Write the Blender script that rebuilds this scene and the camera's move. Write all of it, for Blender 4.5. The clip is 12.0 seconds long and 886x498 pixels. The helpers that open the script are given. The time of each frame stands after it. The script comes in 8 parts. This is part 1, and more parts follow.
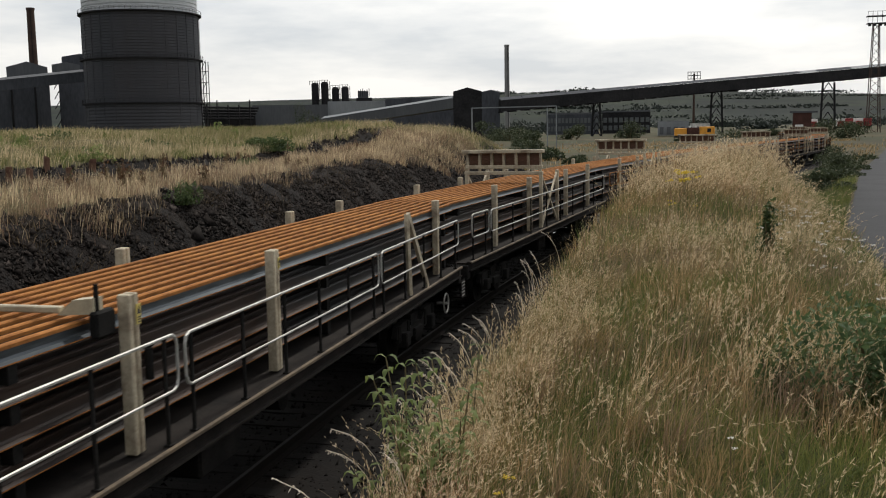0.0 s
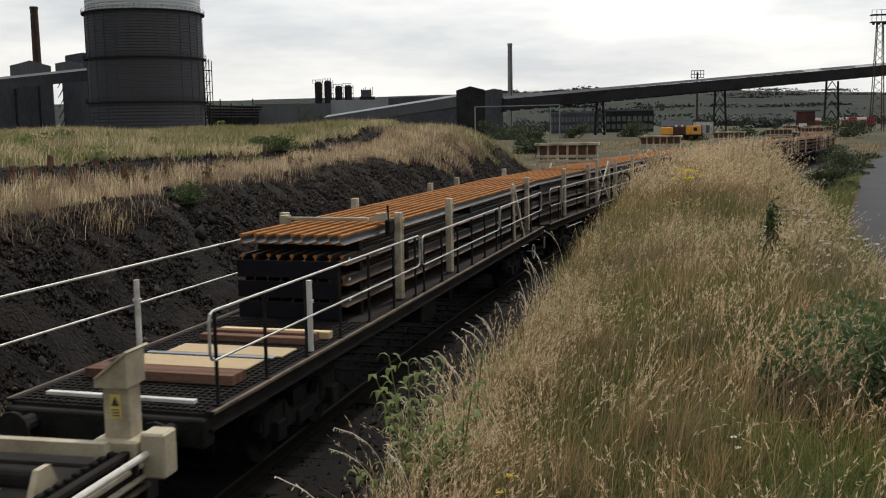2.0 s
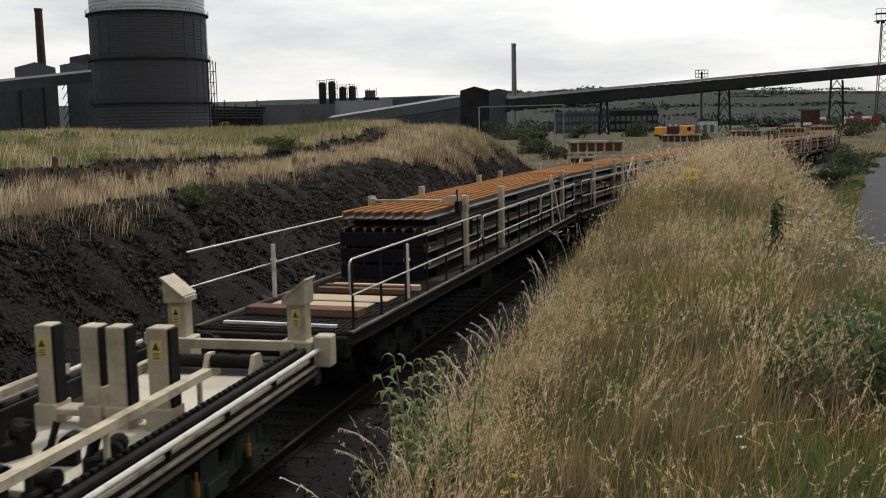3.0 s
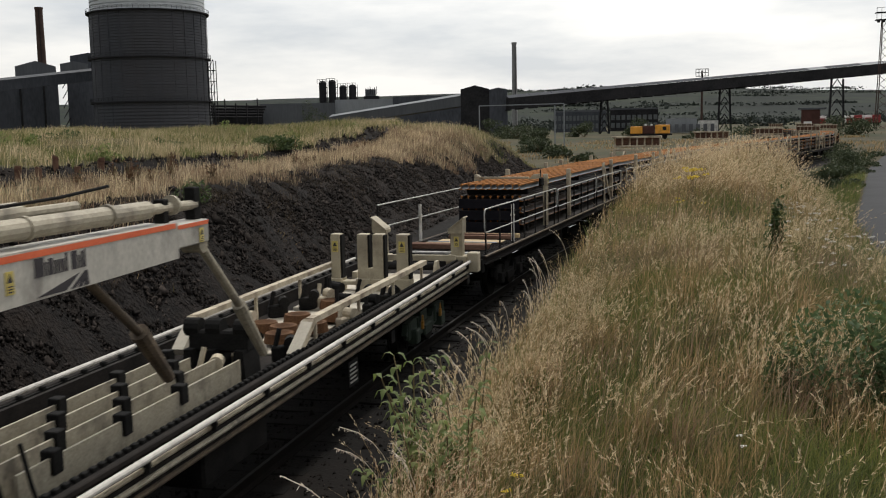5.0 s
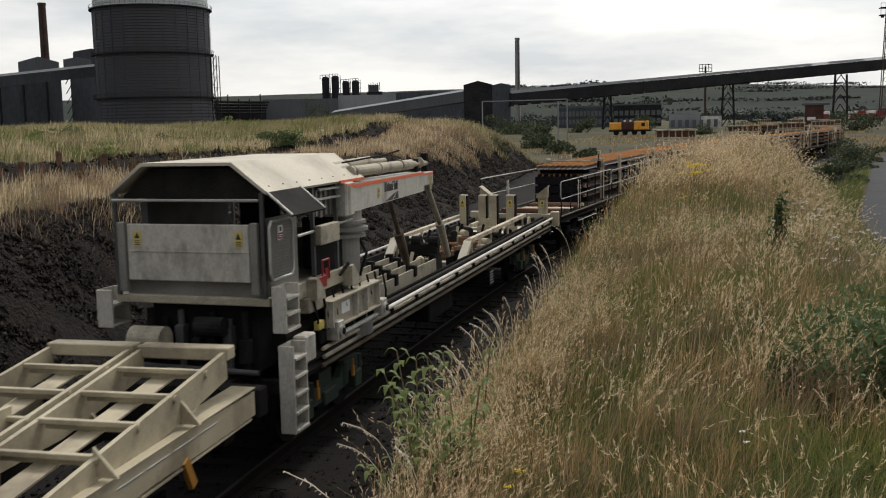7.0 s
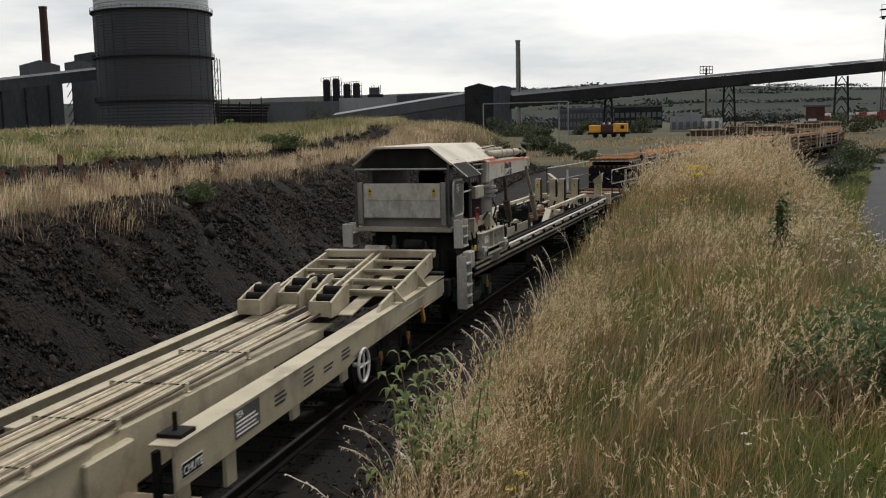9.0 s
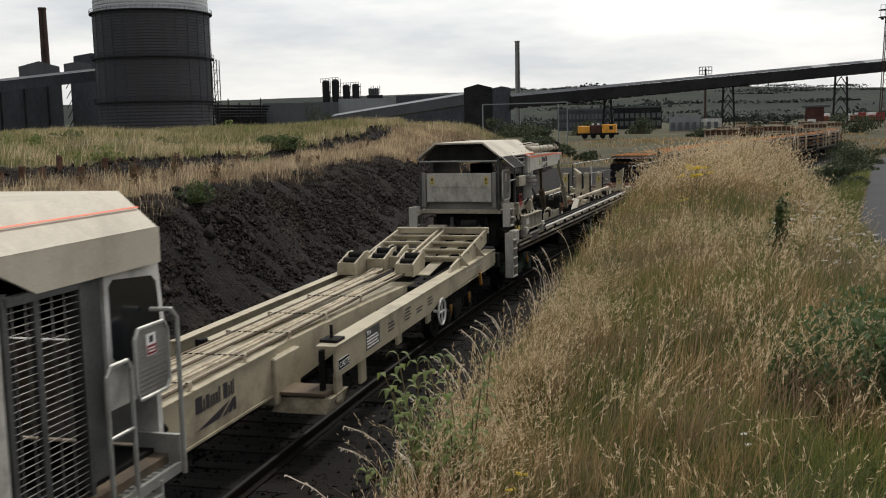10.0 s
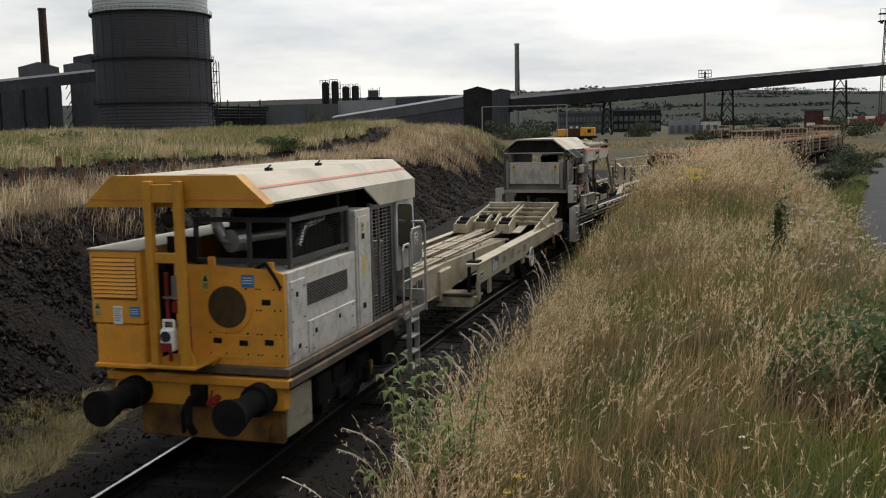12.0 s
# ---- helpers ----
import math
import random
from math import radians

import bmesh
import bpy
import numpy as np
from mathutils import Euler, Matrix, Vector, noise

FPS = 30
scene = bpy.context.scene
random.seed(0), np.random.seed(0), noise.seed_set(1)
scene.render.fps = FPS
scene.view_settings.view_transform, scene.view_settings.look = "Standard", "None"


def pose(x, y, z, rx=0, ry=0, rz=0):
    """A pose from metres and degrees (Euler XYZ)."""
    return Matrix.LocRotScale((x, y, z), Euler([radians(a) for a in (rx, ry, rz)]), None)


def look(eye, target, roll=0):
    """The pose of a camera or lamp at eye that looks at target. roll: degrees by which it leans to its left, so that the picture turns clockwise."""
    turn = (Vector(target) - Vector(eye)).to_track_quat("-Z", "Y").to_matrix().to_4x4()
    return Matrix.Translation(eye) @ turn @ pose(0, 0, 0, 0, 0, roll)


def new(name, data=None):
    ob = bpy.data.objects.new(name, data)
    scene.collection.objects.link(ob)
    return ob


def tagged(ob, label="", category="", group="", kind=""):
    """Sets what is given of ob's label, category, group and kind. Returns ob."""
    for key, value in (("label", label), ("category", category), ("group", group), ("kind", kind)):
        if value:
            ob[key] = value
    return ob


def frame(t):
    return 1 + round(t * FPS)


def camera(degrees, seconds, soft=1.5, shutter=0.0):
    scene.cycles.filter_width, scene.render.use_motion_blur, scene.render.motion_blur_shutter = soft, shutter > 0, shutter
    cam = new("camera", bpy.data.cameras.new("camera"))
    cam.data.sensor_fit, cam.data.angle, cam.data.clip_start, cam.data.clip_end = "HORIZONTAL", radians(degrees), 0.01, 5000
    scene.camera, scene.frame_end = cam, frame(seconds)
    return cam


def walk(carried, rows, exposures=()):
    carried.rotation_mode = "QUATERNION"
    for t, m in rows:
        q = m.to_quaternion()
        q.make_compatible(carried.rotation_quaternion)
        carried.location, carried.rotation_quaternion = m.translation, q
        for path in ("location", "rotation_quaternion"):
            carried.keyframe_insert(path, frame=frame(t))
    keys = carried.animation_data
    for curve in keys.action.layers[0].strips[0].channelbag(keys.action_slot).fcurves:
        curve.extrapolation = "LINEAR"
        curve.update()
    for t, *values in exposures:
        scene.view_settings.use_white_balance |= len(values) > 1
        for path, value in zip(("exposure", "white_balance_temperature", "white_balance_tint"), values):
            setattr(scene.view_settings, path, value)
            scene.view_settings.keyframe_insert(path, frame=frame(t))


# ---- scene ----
EYE_X, EYE_Z = 5.823, 4.203
cam = camera(47.7, 12.0, soft=1.1, shutter=0.3)
walk(cam, [
    (0.0, pose(EYE_X, 0, EYE_Z, 83.137, 0.974, 11.855)),
    (0.5, pose(EYE_X, 0, EYE_Z, 83.130, 1.010, 11.807)),
    (1.0, pose(EYE_X, 0, EYE_Z, 83.065, 1.045, 11.950)),
    (1.5, pose(EYE_X, 0, EYE_Z, 83.063, 0.963, 11.976)),
    (2.0, pose(EYE_X, 0, EYE_Z, 83.072, 0.971, 12.032)),
    (2.5, pose(EYE_X, 0, EYE_Z, 83.104, 1.018, 12.038)),
    (3.0, pose(EYE_X, 0, EYE_Z, 83.092, 1.152, 12.262)),
    (5.0, pose(EYE_X, 0, EYE_Z, 83.029, 1.142, 12.280)),
    (5.5, pose(EYE_X, 0, EYE_Z, 83.002, 1.014, 12.324)),
    (6.0, pose(EYE_X, 0, EYE_Z, 82.885, 1.035, 12.355)),
    (6.5, pose(EYE_X, 0, EYE_Z, 82.776, 1.046, 12.358)),
    (7.0, pose(EYE_X, 0, EYE_Z, 82.787, 1.149, 12.450)),
    (9.0, pose(EYE_X, 0, EYE_Z, 82.927, 1.275, 12.505)),
    (9.5, pose(EYE_X, 0, EYE_Z, 82.978, 1.179, 12.548)),
    (10.0, pose(EYE_X, 0, EYE_Z, 82.971, 1.327, 12.469)),
    (10.5, pose(EYE_X, 0, EYE_Z, 82.998, 1.207, 12.203)),
    (11.0, pose(EYE_X, 0, EYE_Z, 83.131, 1.252, 12.296)),
    (11.5, pose(EYE_X, 0, EYE_Z, 83.184, 1.080, 12.335)),
    (12.0, pose(EYE_X, 0, EYE_Z, 83.090, 1.113, 12.435)),
], exposures=[(0.0, 0.0), (12.0, 0.0)])

# ---- daylight: thin broken cloud over a pale sky, hazy high sun ----
SUN_ELEVATION, SUN_AZIMUTH = radians(52), radians(12)   # azimuth from +y towards +x
world = bpy.data.worlds.new("sky")
scene.world = world
world.use_nodes = True
wn, wl = world.node_tree.nodes, world.node_tree.links
wn.clear()
sky = wn.new("ShaderNodeTexSky")
sky.sky_type, sky.sun_disc = "NISHITA", False
sky.sun_elevation, sky.sun_rotation = SUN_ELEVATION, SUN_AZIMUTH
sky.air_density, sky.dust_density = 1.0, 3.0
bg_blue = wn.new("ShaderNodeBackground")
bg_blue.inputs["Strength"].default_value = 0.12
wl.new(sky.outputs["Color"], bg_blue.inputs["Color"])
coord = wn.new("ShaderNodeTexCoord")
stretch = wn.new("ShaderNodeMapping")
stretch.inputs["Scale"].default_value = (1.0, 1.0, 4.5)
wl.new(coord.outputs["Generated"], stretch.inputs["Vector"])
cloud = wn.new("ShaderNodeTexNoise")
cloud.inputs["Scale"].default_value, cloud.inputs["Detail"].default_value = 3.2, 7.0
cloud.inputs["Roughness"].default_value = 0.55
wl.new(stretch.outputs["Vector"], cloud.inputs["Vector"])
tone = wn.new("ShaderNodeValToRGB")
tone.color_ramp.elements[0].position, tone.color_ramp.elements[0].color = 0.37, (0.64, 0.67, 0.70, 1)
tone.color_ramp.elements[1].position, tone.color_ramp.elements[1].color = 0.60, (1.0, 0.985, 0.95, 1)
wl.new(cloud.outputs["Fac"], tone.inputs["Fac"])
bg_cloud = wn.new("ShaderNodeBackground")
wl.new(tone.outputs["Color"], bg_cloud.inputs["Color"])
# cloud glows towards the sun and dulls away from it
facing = wn.new("ShaderNodeVectorMath")
facing.operation = "DOT_PRODUCT"
facing.inputs[1].default_value = (math.sin(SUN_AZIMUTH) * math.cos(SUN_ELEVATION), math.cos(SUN_AZIMUTH) * math.cos(SUN_ELEVATION), math.sin(SUN_ELEVATION))
wl.new(coord.outputs["Generated"], facing.inputs[0])
glow = wn.new("ShaderNodeMapRange")
glow.inputs["From Min"].default_value, glow.inputs["From Max"].default_value = -0.7, 0.65
glow.inputs["To Min"].default_value, glow.inputs["To Max"].default_value = 0.26, 1.12
wl.new(facing.outputs["Value"], glow.inputs["Value"])
wl.new(glow.outputs[0], bg_cloud.inputs["Strength"])
cover = wn.new("ShaderNodeMixShader")
cover.inputs["Fac"].default_value = 0.88
out = wn.new("ShaderNodeOutputWorld")
wl.new(bg_blue.outputs["Background"], cover.inputs[1])
wl.new(bg_cloud.outputs["Background"], cover.inputs[2])
wl.new(cover.outputs["Shader"], out.inputs["Surface"])

sun = new("sun", bpy.data.lights.new("sun", "SUN"))
sun.data.energy, sun.data.angle, sun.data.color = 2.1, radians(6), (1.0, 0.95, 0.86)
_d = Vector((math.sin(SUN_AZIMUTH) * math.cos(SUN_ELEVATION), math.cos(SUN_AZIMUTH) * math.cos(SUN_ELEVATION), math.sin(SUN_ELEVATION)))
sun.matrix_world = look(_d * 60, (0, 0, 0))


# ---- materials ----
def surf(name, a, b, scale=3.0, rough=0.8, metal=0.0, bump=0.2, stain=None, stain_scale=0.6, stain_amount=0.5,
         fine=40.0, stretch_xyz=(1, 1, 1), island=0.0, random_tint=0.0, world_space=False, relief=0.02):
    """Two-tone grain at a fine and a coarse scale, stains on top, bump from the grain."""
    m = bpy.data.materials.new(name)
    m.use_nodes = True
    n, l = m.node_tree.nodes, m.node_tree.links
    bsdf = n["Principled BSDF"]
    tc = n.new("ShaderNodeTexCoord")
    mp = n.new("ShaderNodeMapping")
    mp.inputs["Scale"].default_value = stretch_xyz
    if world_space:
        geo0 = n.new("ShaderNodeNewGeometry")
        l.new(geo0.outputs["Position"], mp.inputs["Vector"])
    else:
        l.new(tc.outputs["Object"], mp.inputs["Vector"])
    coarse = n.new("ShaderNodeTexNoise")
    coarse.inputs["Scale"].default_value, coarse.inputs["Detail"].default_value = scale, 6.0
    l.new(mp.outputs["Vector"], coarse.inputs["Vector"])
    grain = n.new("ShaderNodeTexNoise")
    grain.inputs["Scale"].default_value, grain.inputs["Detail"].default_value = fine, 3.0
    l.new(mp.outputs["Vector"], grain.inputs["Vector"])
    both = n.new("ShaderNodeMath")
    both.operation = "MULTIPLY_ADD"
    both.inputs[1].default_value = 0.45
    l.new(grain.outputs["Fac"], both.inputs[0])
    half = n.new("ShaderNodeMath")
    half.operation = "MULTIPLY"
    half.inputs[1].default_value = 0.55
    l.new(coarse.outputs["Fac"], half.inputs[0])
    l.new(half.outputs[0], both.inputs[2])
    ramp = n.new("ShaderNodeValToRGB")
    ramp.color_ramp.elements[0].position, ramp.color_ramp.elements[0].color = 0.36, (*a, 1)
    ramp.color_ramp.elements[1].position, ramp.color_ramp.elements[1].color = 0.64, (*b, 1)
    l.new(both.outputs[0], ramp.inputs["Fac"])
    col = ramp.outputs["Color"]
    if stain:
        sn = n.new("ShaderNodeTexNoise")
        sn.inputs["Scale"].default_value, sn.inputs["Detail"].default_value = stain_scale, 8.0
        sn.inputs["Roughness"].default_value = 0.65
        l.new(mp.outputs["Vector"], sn.inputs["Vector"])
        sr = n.new("ShaderNodeMapRange")
        sr.inputs["From Min"].default_value, sr.inputs["From Max"].default_value = 0.48, 0.68
        sr.inputs["To Max"].default_value = stain_amount
        l.new(sn.outputs["Fac"], sr.inputs["Value"])
        mix = n.new("ShaderNodeMixRGB")
        mix.inputs["Color2"].default_value = (*stain, 1)
        l.new(sr.outputs[0], mix.inputs["Fac"])
        l.new(col, mix.inputs["Color1"])
        col = mix.outputs["Color"]
    if island or random_tint:
        if island:
            g = n.new("ShaderNodeNewGeometry")
            val, amt = g.outputs["Random Per Island"], island
        else:
            g = n.new("ShaderNodeObjectInfo")
            val, amt = g.outputs["Random"], random_tint
        mr = n.new("ShaderNodeMapRange")
        mr.inputs["To Min"].default_value, mr.inputs["To Max"].default_value = 1 - amt, 1 + amt
        l.new(val, mr.inputs["Value"])
        hs = n.new("ShaderNodeHueSaturation")
        l.new(mr.outputs[0], hs.inputs["Value"])
        l.new(col, hs.inputs["Color"])
        col = hs.outputs["Color"]
    l.new(col, bsdf.inputs["Base Color"])
    rr = n.new("ShaderNodeMapRange")
    rr.inputs["To Min"].default_value, rr.inputs["To Max"].default_value = max(0.05, rough - 0.12), min(1, rough + 0.12)
    l.new(both.outputs[0], rr.inputs["Value"])
    l.new(rr.outputs[0], bsdf.inputs["Roughness"])
    bsdf.inputs["Metallic"].default_value = metal
    if rough >= 0.85:
        bsdf.inputs["Specular IOR Level"].default_value = 0.12
    if bump:
        bp = n.new("ShaderNodeBump")
        bp.inputs["Strength"].default_value, bp.inputs["Distance"].default_value = bump, relief
        l.new(both.outputs[0], bp.inputs["Height"])
        l.new(bp.outputs["Normal"], bsdf.inputs["Normal"])
    return m


M = {}
# dark ash, taken near black to carry the cutting's deep shade
M["ash"] = surf("shaded_ash_ballast", (0.0038, 0.0033, 0.0032), (0.0125, 0.011, 0.0102), 1.2, 0.95, bump=0.9, fine=22, stain=(0.018, 0.014, 0.011), stain_scale=0.5, world_space=True)
M["slag"] = surf("slag_bank", (0.004, 0.0036, 0.0036), (0.021, 0.018, 0.017), 1.6, 0.95, bump=1.0, fine=14, stain=(0.034, 0.024, 0.018), stain_scale=0.5, stain_amount=0.6, world_space=True, relief=0.16)
M["soil"] = surf("dry_grass_ground", (0.025, 0.021, 0.011), (0.085, 0.066, 0.033), 0.8, 0.95, bump=0.8, fine=9, stain=(0.07, 0.085, 0.03), stain_scale=0.13, stain_amount=0.8, world_space=True)
M["plain"] = surf("far_rough_ground", (0.030, 0.031, 0.016), (0.098, 0.080, 0.046), 0.04, 0.95, bump=0.0, fine=0.35, stain=(0.036, 0.055, 0.022), stain_scale=0.022, stain_amount=0.9, world_space=True)
M["hill"] = surf("far_hills", (0.006, 0.010, 0.009), (0.018, 0.024, 0.020), 0.006, 1.0, bump=0.0, fine=0.03, world_space=True, stain=(0.034, 0.044, 0.022), stain_scale=0.007, stain_amount=0.7)
M["asphalt"] = surf("asphalt", (0.038, 0.039, 0.043), (0.066, 0.067, 0.071), 0.5, 0.9, bump=0.3, fine=18, world_space=True)
M["rust"] = surf("rusty_rail", (0.18, 0.065, 0.02), (0.46, 0.20, 0.06), 2.5, 0.85, 0.1, 0.3, fine=60, stain=(0.09, 0.04, 0.02), stain_scale=1.5)
M["steel_blue"] = surf("mill_scale_steel", (0.03, 0.036, 0.043), (0.10, 0.115, 0.13), 1.5, 0.45, 0.6, 0.1, fine=30, stretch_xyz=(1, 0.1, 1))
M["dark"] = surf("dark_underframe", (0.008, 0.008, 0.008), (0.03, 0.028, 0.026), 3, 0.85, 0.1, 0.3)
M["deck"] = surf("grimy_deck", (0.011, 0.010, 0.010), (0.034, 0.029, 0.026), 3, 0.85, 0.2, 0.4, fine=50)
M["cream"] = surf("cream_paint", (0.34, 0.295, 0.205), (0.48, 0.42, 0.30), 1.2, 0.55, 0, 0.1, stain=(0.13, 0.10, 0.07), stain_scale=1.3, stain_amount=0.7)
M["white"] = surf("grimy_white_paint", (0.55, 0.54, 0.51), (0.70, 0.69, 0.66), 1.5, 0.5, 0, 0.08, stain=(0.13, 0.115, 0.10), stain_scale=1.2, stain_amount=0.7)
M["roof"] = surf("roof_cream", (0.42, 0.38, 0.305), (0.55, 0.50, 0.41), 1.0, 0.6, 0, 0.05, stain=(0.27, 0.23, 0.18), stain_scale=1.1, stain_amount=0.6)
M["yellow"] = surf("yellow_paint", (0.72, 0.31, 0.03), (0.86, 0.40, 0.048), 1.5, 0.5, 0, 0.08, stain=(0.22, 0.10, 0.03), stain_scale=1.0, stain_amount=0.45)
M["metal"] = surf("corrugated_grey", (0.045, 0.048, 0.057), (0.072, 0.076, 0.088), 0.1, 0.7, 0.2, 0.0, fine=1.0, stain=(0.06, 0.05, 0.05), stain_scale=0.05, stretch_xyz=(1, 1, 0.2))
M["pale"] = surf("pale_crown", (0.46, 0.48, 0.50), (0.56, 0.58, 0.60), 0.1, 0.7, 0.1, 0.0, fine=1.0)
M["works"] = surf("sooty_shaded_cladding", (0.05, 0.054, 0.064), (0.09, 0.095, 0.109), 0.2, 0.85, 0, 0.0, fine=2.0, stretch_xyz=(1, 1, 0.3))


# ---- helpers for meshes ----
def box(bm, x0, x1, y0, y1, z0, z1, bevel=0.0, m=None):
    r = bmesh.ops.create_cube(bm, size=1.0)
    vs = r["verts"]
    bmesh.ops.transform(bm, matrix=Matrix.Translation(((x0 + x1) / 2, (y0 + y1) / 2, (z0 + z1) / 2)) @ Matrix.Diagonal((abs(x1 - x0), abs(y1 - y0), abs(z1 - z0), 1)), verts=vs)
    if bevel:
        es = list({e for v in vs for e in v.link_edges})
        vs = [v for v in bmesh.ops.bevel(bm, geom=es, offset=bevel, segments=1, affect="EDGES")["verts"]]
    if m is not None:
        bmesh.ops.transform(bm, matrix=m, verts=vs)
    return vs


def rod(bm, p, q, r, seg=8, r2=None):
    p, q = Vector(p), Vector(q)
    d = q - p
    m = Matrix.Translation((p + q) / 2) @ d.to_track_quat("Z", "Y").to_matrix().to_4x4()
    return bmesh.ops.create_cone(bm, cap_ends=True, segments=seg, radius1=r, radius2=r if r2 is None else r2, depth=d.length, matrix=m)["verts"]


def beam(bm, p, q, w, h):
    """A square bar from p to q."""
    p, q = Vector(p), Vector(q)
    d = q - p
    m = Matrix.Translation((p + q) / 2) @ d.to_track_quat("Z", "Y").to_matrix().to_4x4() @ Matrix.Diagonal((w, h, d.length, 1))
    bmesh.ops.create_cube(bm, size=1.0, matrix=m)


def prism(bm, outline, y0, y1, axis="y"):
    """An outline extruded: along y its pairs are (x, z), along x (y, z), along z (x, y)."""
    def at(u, w, v):
        return {"y": (u, v, w), "x": (v, u, w), "z": (u, w, v)}[axis]
    a = [bm.verts.new(at(u, w, y0)) for u, w in outline]
    b = [bm.verts.new(at(u, w, y1)) for u, w in outline]
    n = len(a)
    fs = [bm.faces.new(a), bm.faces.new(b[::-1])]
    for i in range(n):
        fs.append(bm.faces.new((a[i], b[i], b[(i + 1) % n], a[(i + 1) % n])))
    bmesh.ops.recalc_face_normals(bm, faces=fs)


def bent(bm, pts, r, seg=6):
    for p, q in zip(pts, pts[1:]):
        rod(bm, p, q, r, seg)
    for p in pts[1:-1]:
        bmesh.ops.create_icosphere(bm, subdivisions=1, radius=r * 1.02, matrix=Matrix.Translation(p))


def finish(name, bm, material, smooth=False):
    me = bpy.data.meshes.new(name)
    bm.to_mesh(me)
    bm.free()
    for mt in (material if isinstance(material, (list, tuple)) else [material]):
        me.materials.append(M[mt] if isinstance(mt, str) else mt)
    if smooth:
        me.shade_smooth()
    return me


def thing(name, label, category, group="", kind="", bm=None, material=None, smooth=False):
    ob = new(name, finish(name, bm, material, smooth) if bm else None)
    return tagged(ob, label, category, group, kind)


def part(name, bm, material, parent, label="", smooth=False, at=None):
    ob = new(name, finish(name, bm, material, smooth))
    ob.parent = parent
    if at is not None:
        ob.matrix_basis = at
    if label:
        ob["label"] = label
    return ob


def made(fn, *args, **kw):
    """A bmesh filled by one call: made(box, ...)."""
    bm = bmesh.new()
    fn(bm, *args, **kw)
    return bm


# ---- the line of the track: straight, a right-hand curve, straight, then back to the left ----
STEP = 0.25
S = np.arange(-60, 420, STEP)
BEND = np.where((S >= 3.5) & (S < 77), 0.00395, np.where(S >= 112, -0.006, 0.0))
HEAD = np.cumsum(BEND) * STEP
PX, PY = np.cumsum(np.sin(HEAD)) * STEP, np.cumsum(np.cos(HEAD)) * STEP
_i = int(np.argmin(np.abs(S)))
PX, PY = PX - PX[_i], PY - PY[_i]


def line(s, a=0.0):
    x, y, h = np.interp(s, S, PX), np.interp(s, S, PY), np.interp(s, S, HEAD)
    return float(x + a * math.cos(h)), float(y - a * math.sin(h))


def advance(t):
    """How far the train has gone since 6 s."""
    u = t - 6
    return 4.3037 * u - 0.0050 * u * u - 0.000794 * u ** 3


# the small surges of the train, in metres ahead of its even run
SURGE = {0.0: 0.05, 0.5: -0.06, 1.0: 0.036, 1.5: -0.08, 2.0: 0.05, 2.5: -0.068, 3.0: 0.033, 5.0: 0.02, 5.5: -0.10, 6.0: 0.073, 6.5: -0.034,
         7.0: 0.042, 9.0: 0.012, 9.5: -0.044, 10.0: 0.079, 10.5: -0.024, 11.0: 0.055, 11.5: -0.066, 12.0: -0.013}


def rolling_pose(s, t, half=7.0):
    """The pose of a vehicle whose middle is at s at 6 s, held on the line by its two bogies."""
    s = s + advance(t) + SURGE.get(t, 0.0)
    (x0, y0), (x1, y1), (xm, ym) = line(s - half), line(s + half), line(s)
    return pose(0.15 * (x0 + x1) + 0.7 * xm, 0.15 * (y0 + y1) + 0.7 * ym, 0.0, 0, 0, math.degrees(math.atan2(-(x1 - x0), y1 - y0)))


MOVERS = []   # (thing, middle at 6 s, half the bogie spacing)
TIMES = [0.5 * i for i in range(25)]


# ---- the ground ----
def step(e0, e1, x):
    u = np.clip((x - e0) / (e1 - e0), 0, 1)
    return u * u * (3 - 2 * u)


def wave(x, y, k, seed):
    return (np.sin(x * k + seed) * np.cos(y * k * 0.83 + seed * 1.7) + 0.5 * np.sin(x * k * 2.1 + y * k * 1.7 + seed * 3.1)
            + 0.3 * np.sin(-x * k * 3.7 + y * k * 4.1 + seed * 0.7)) / 1.8


def brow_x(y):
    return np.interp(y, [0, 16, 23, 44.5, 96], [-5.9, -6.1, -6.6, -8.9, -9.4])


def edge_x(y):
    """Where the grass of the terrace ends: at the brow, and part of the way down the slope towards the far end."""
    return brow_x(y) + 1.9 * step(46, 66, y)


def scarp_x(y):
    return np.interp(y, [0, 27, 36, 50, 62, 80], [-13.2, -12.9, -12.6, -13.9, -14.0, -13.6]) + 0.35 * np.sin(y * 0.7) + 0.15 * np.sin(y * 2.3)


def toe_x(y):
    return np.interp(y, [0, 20, 45, 95], [-3.3, -3.3, -4.3, -5.2])


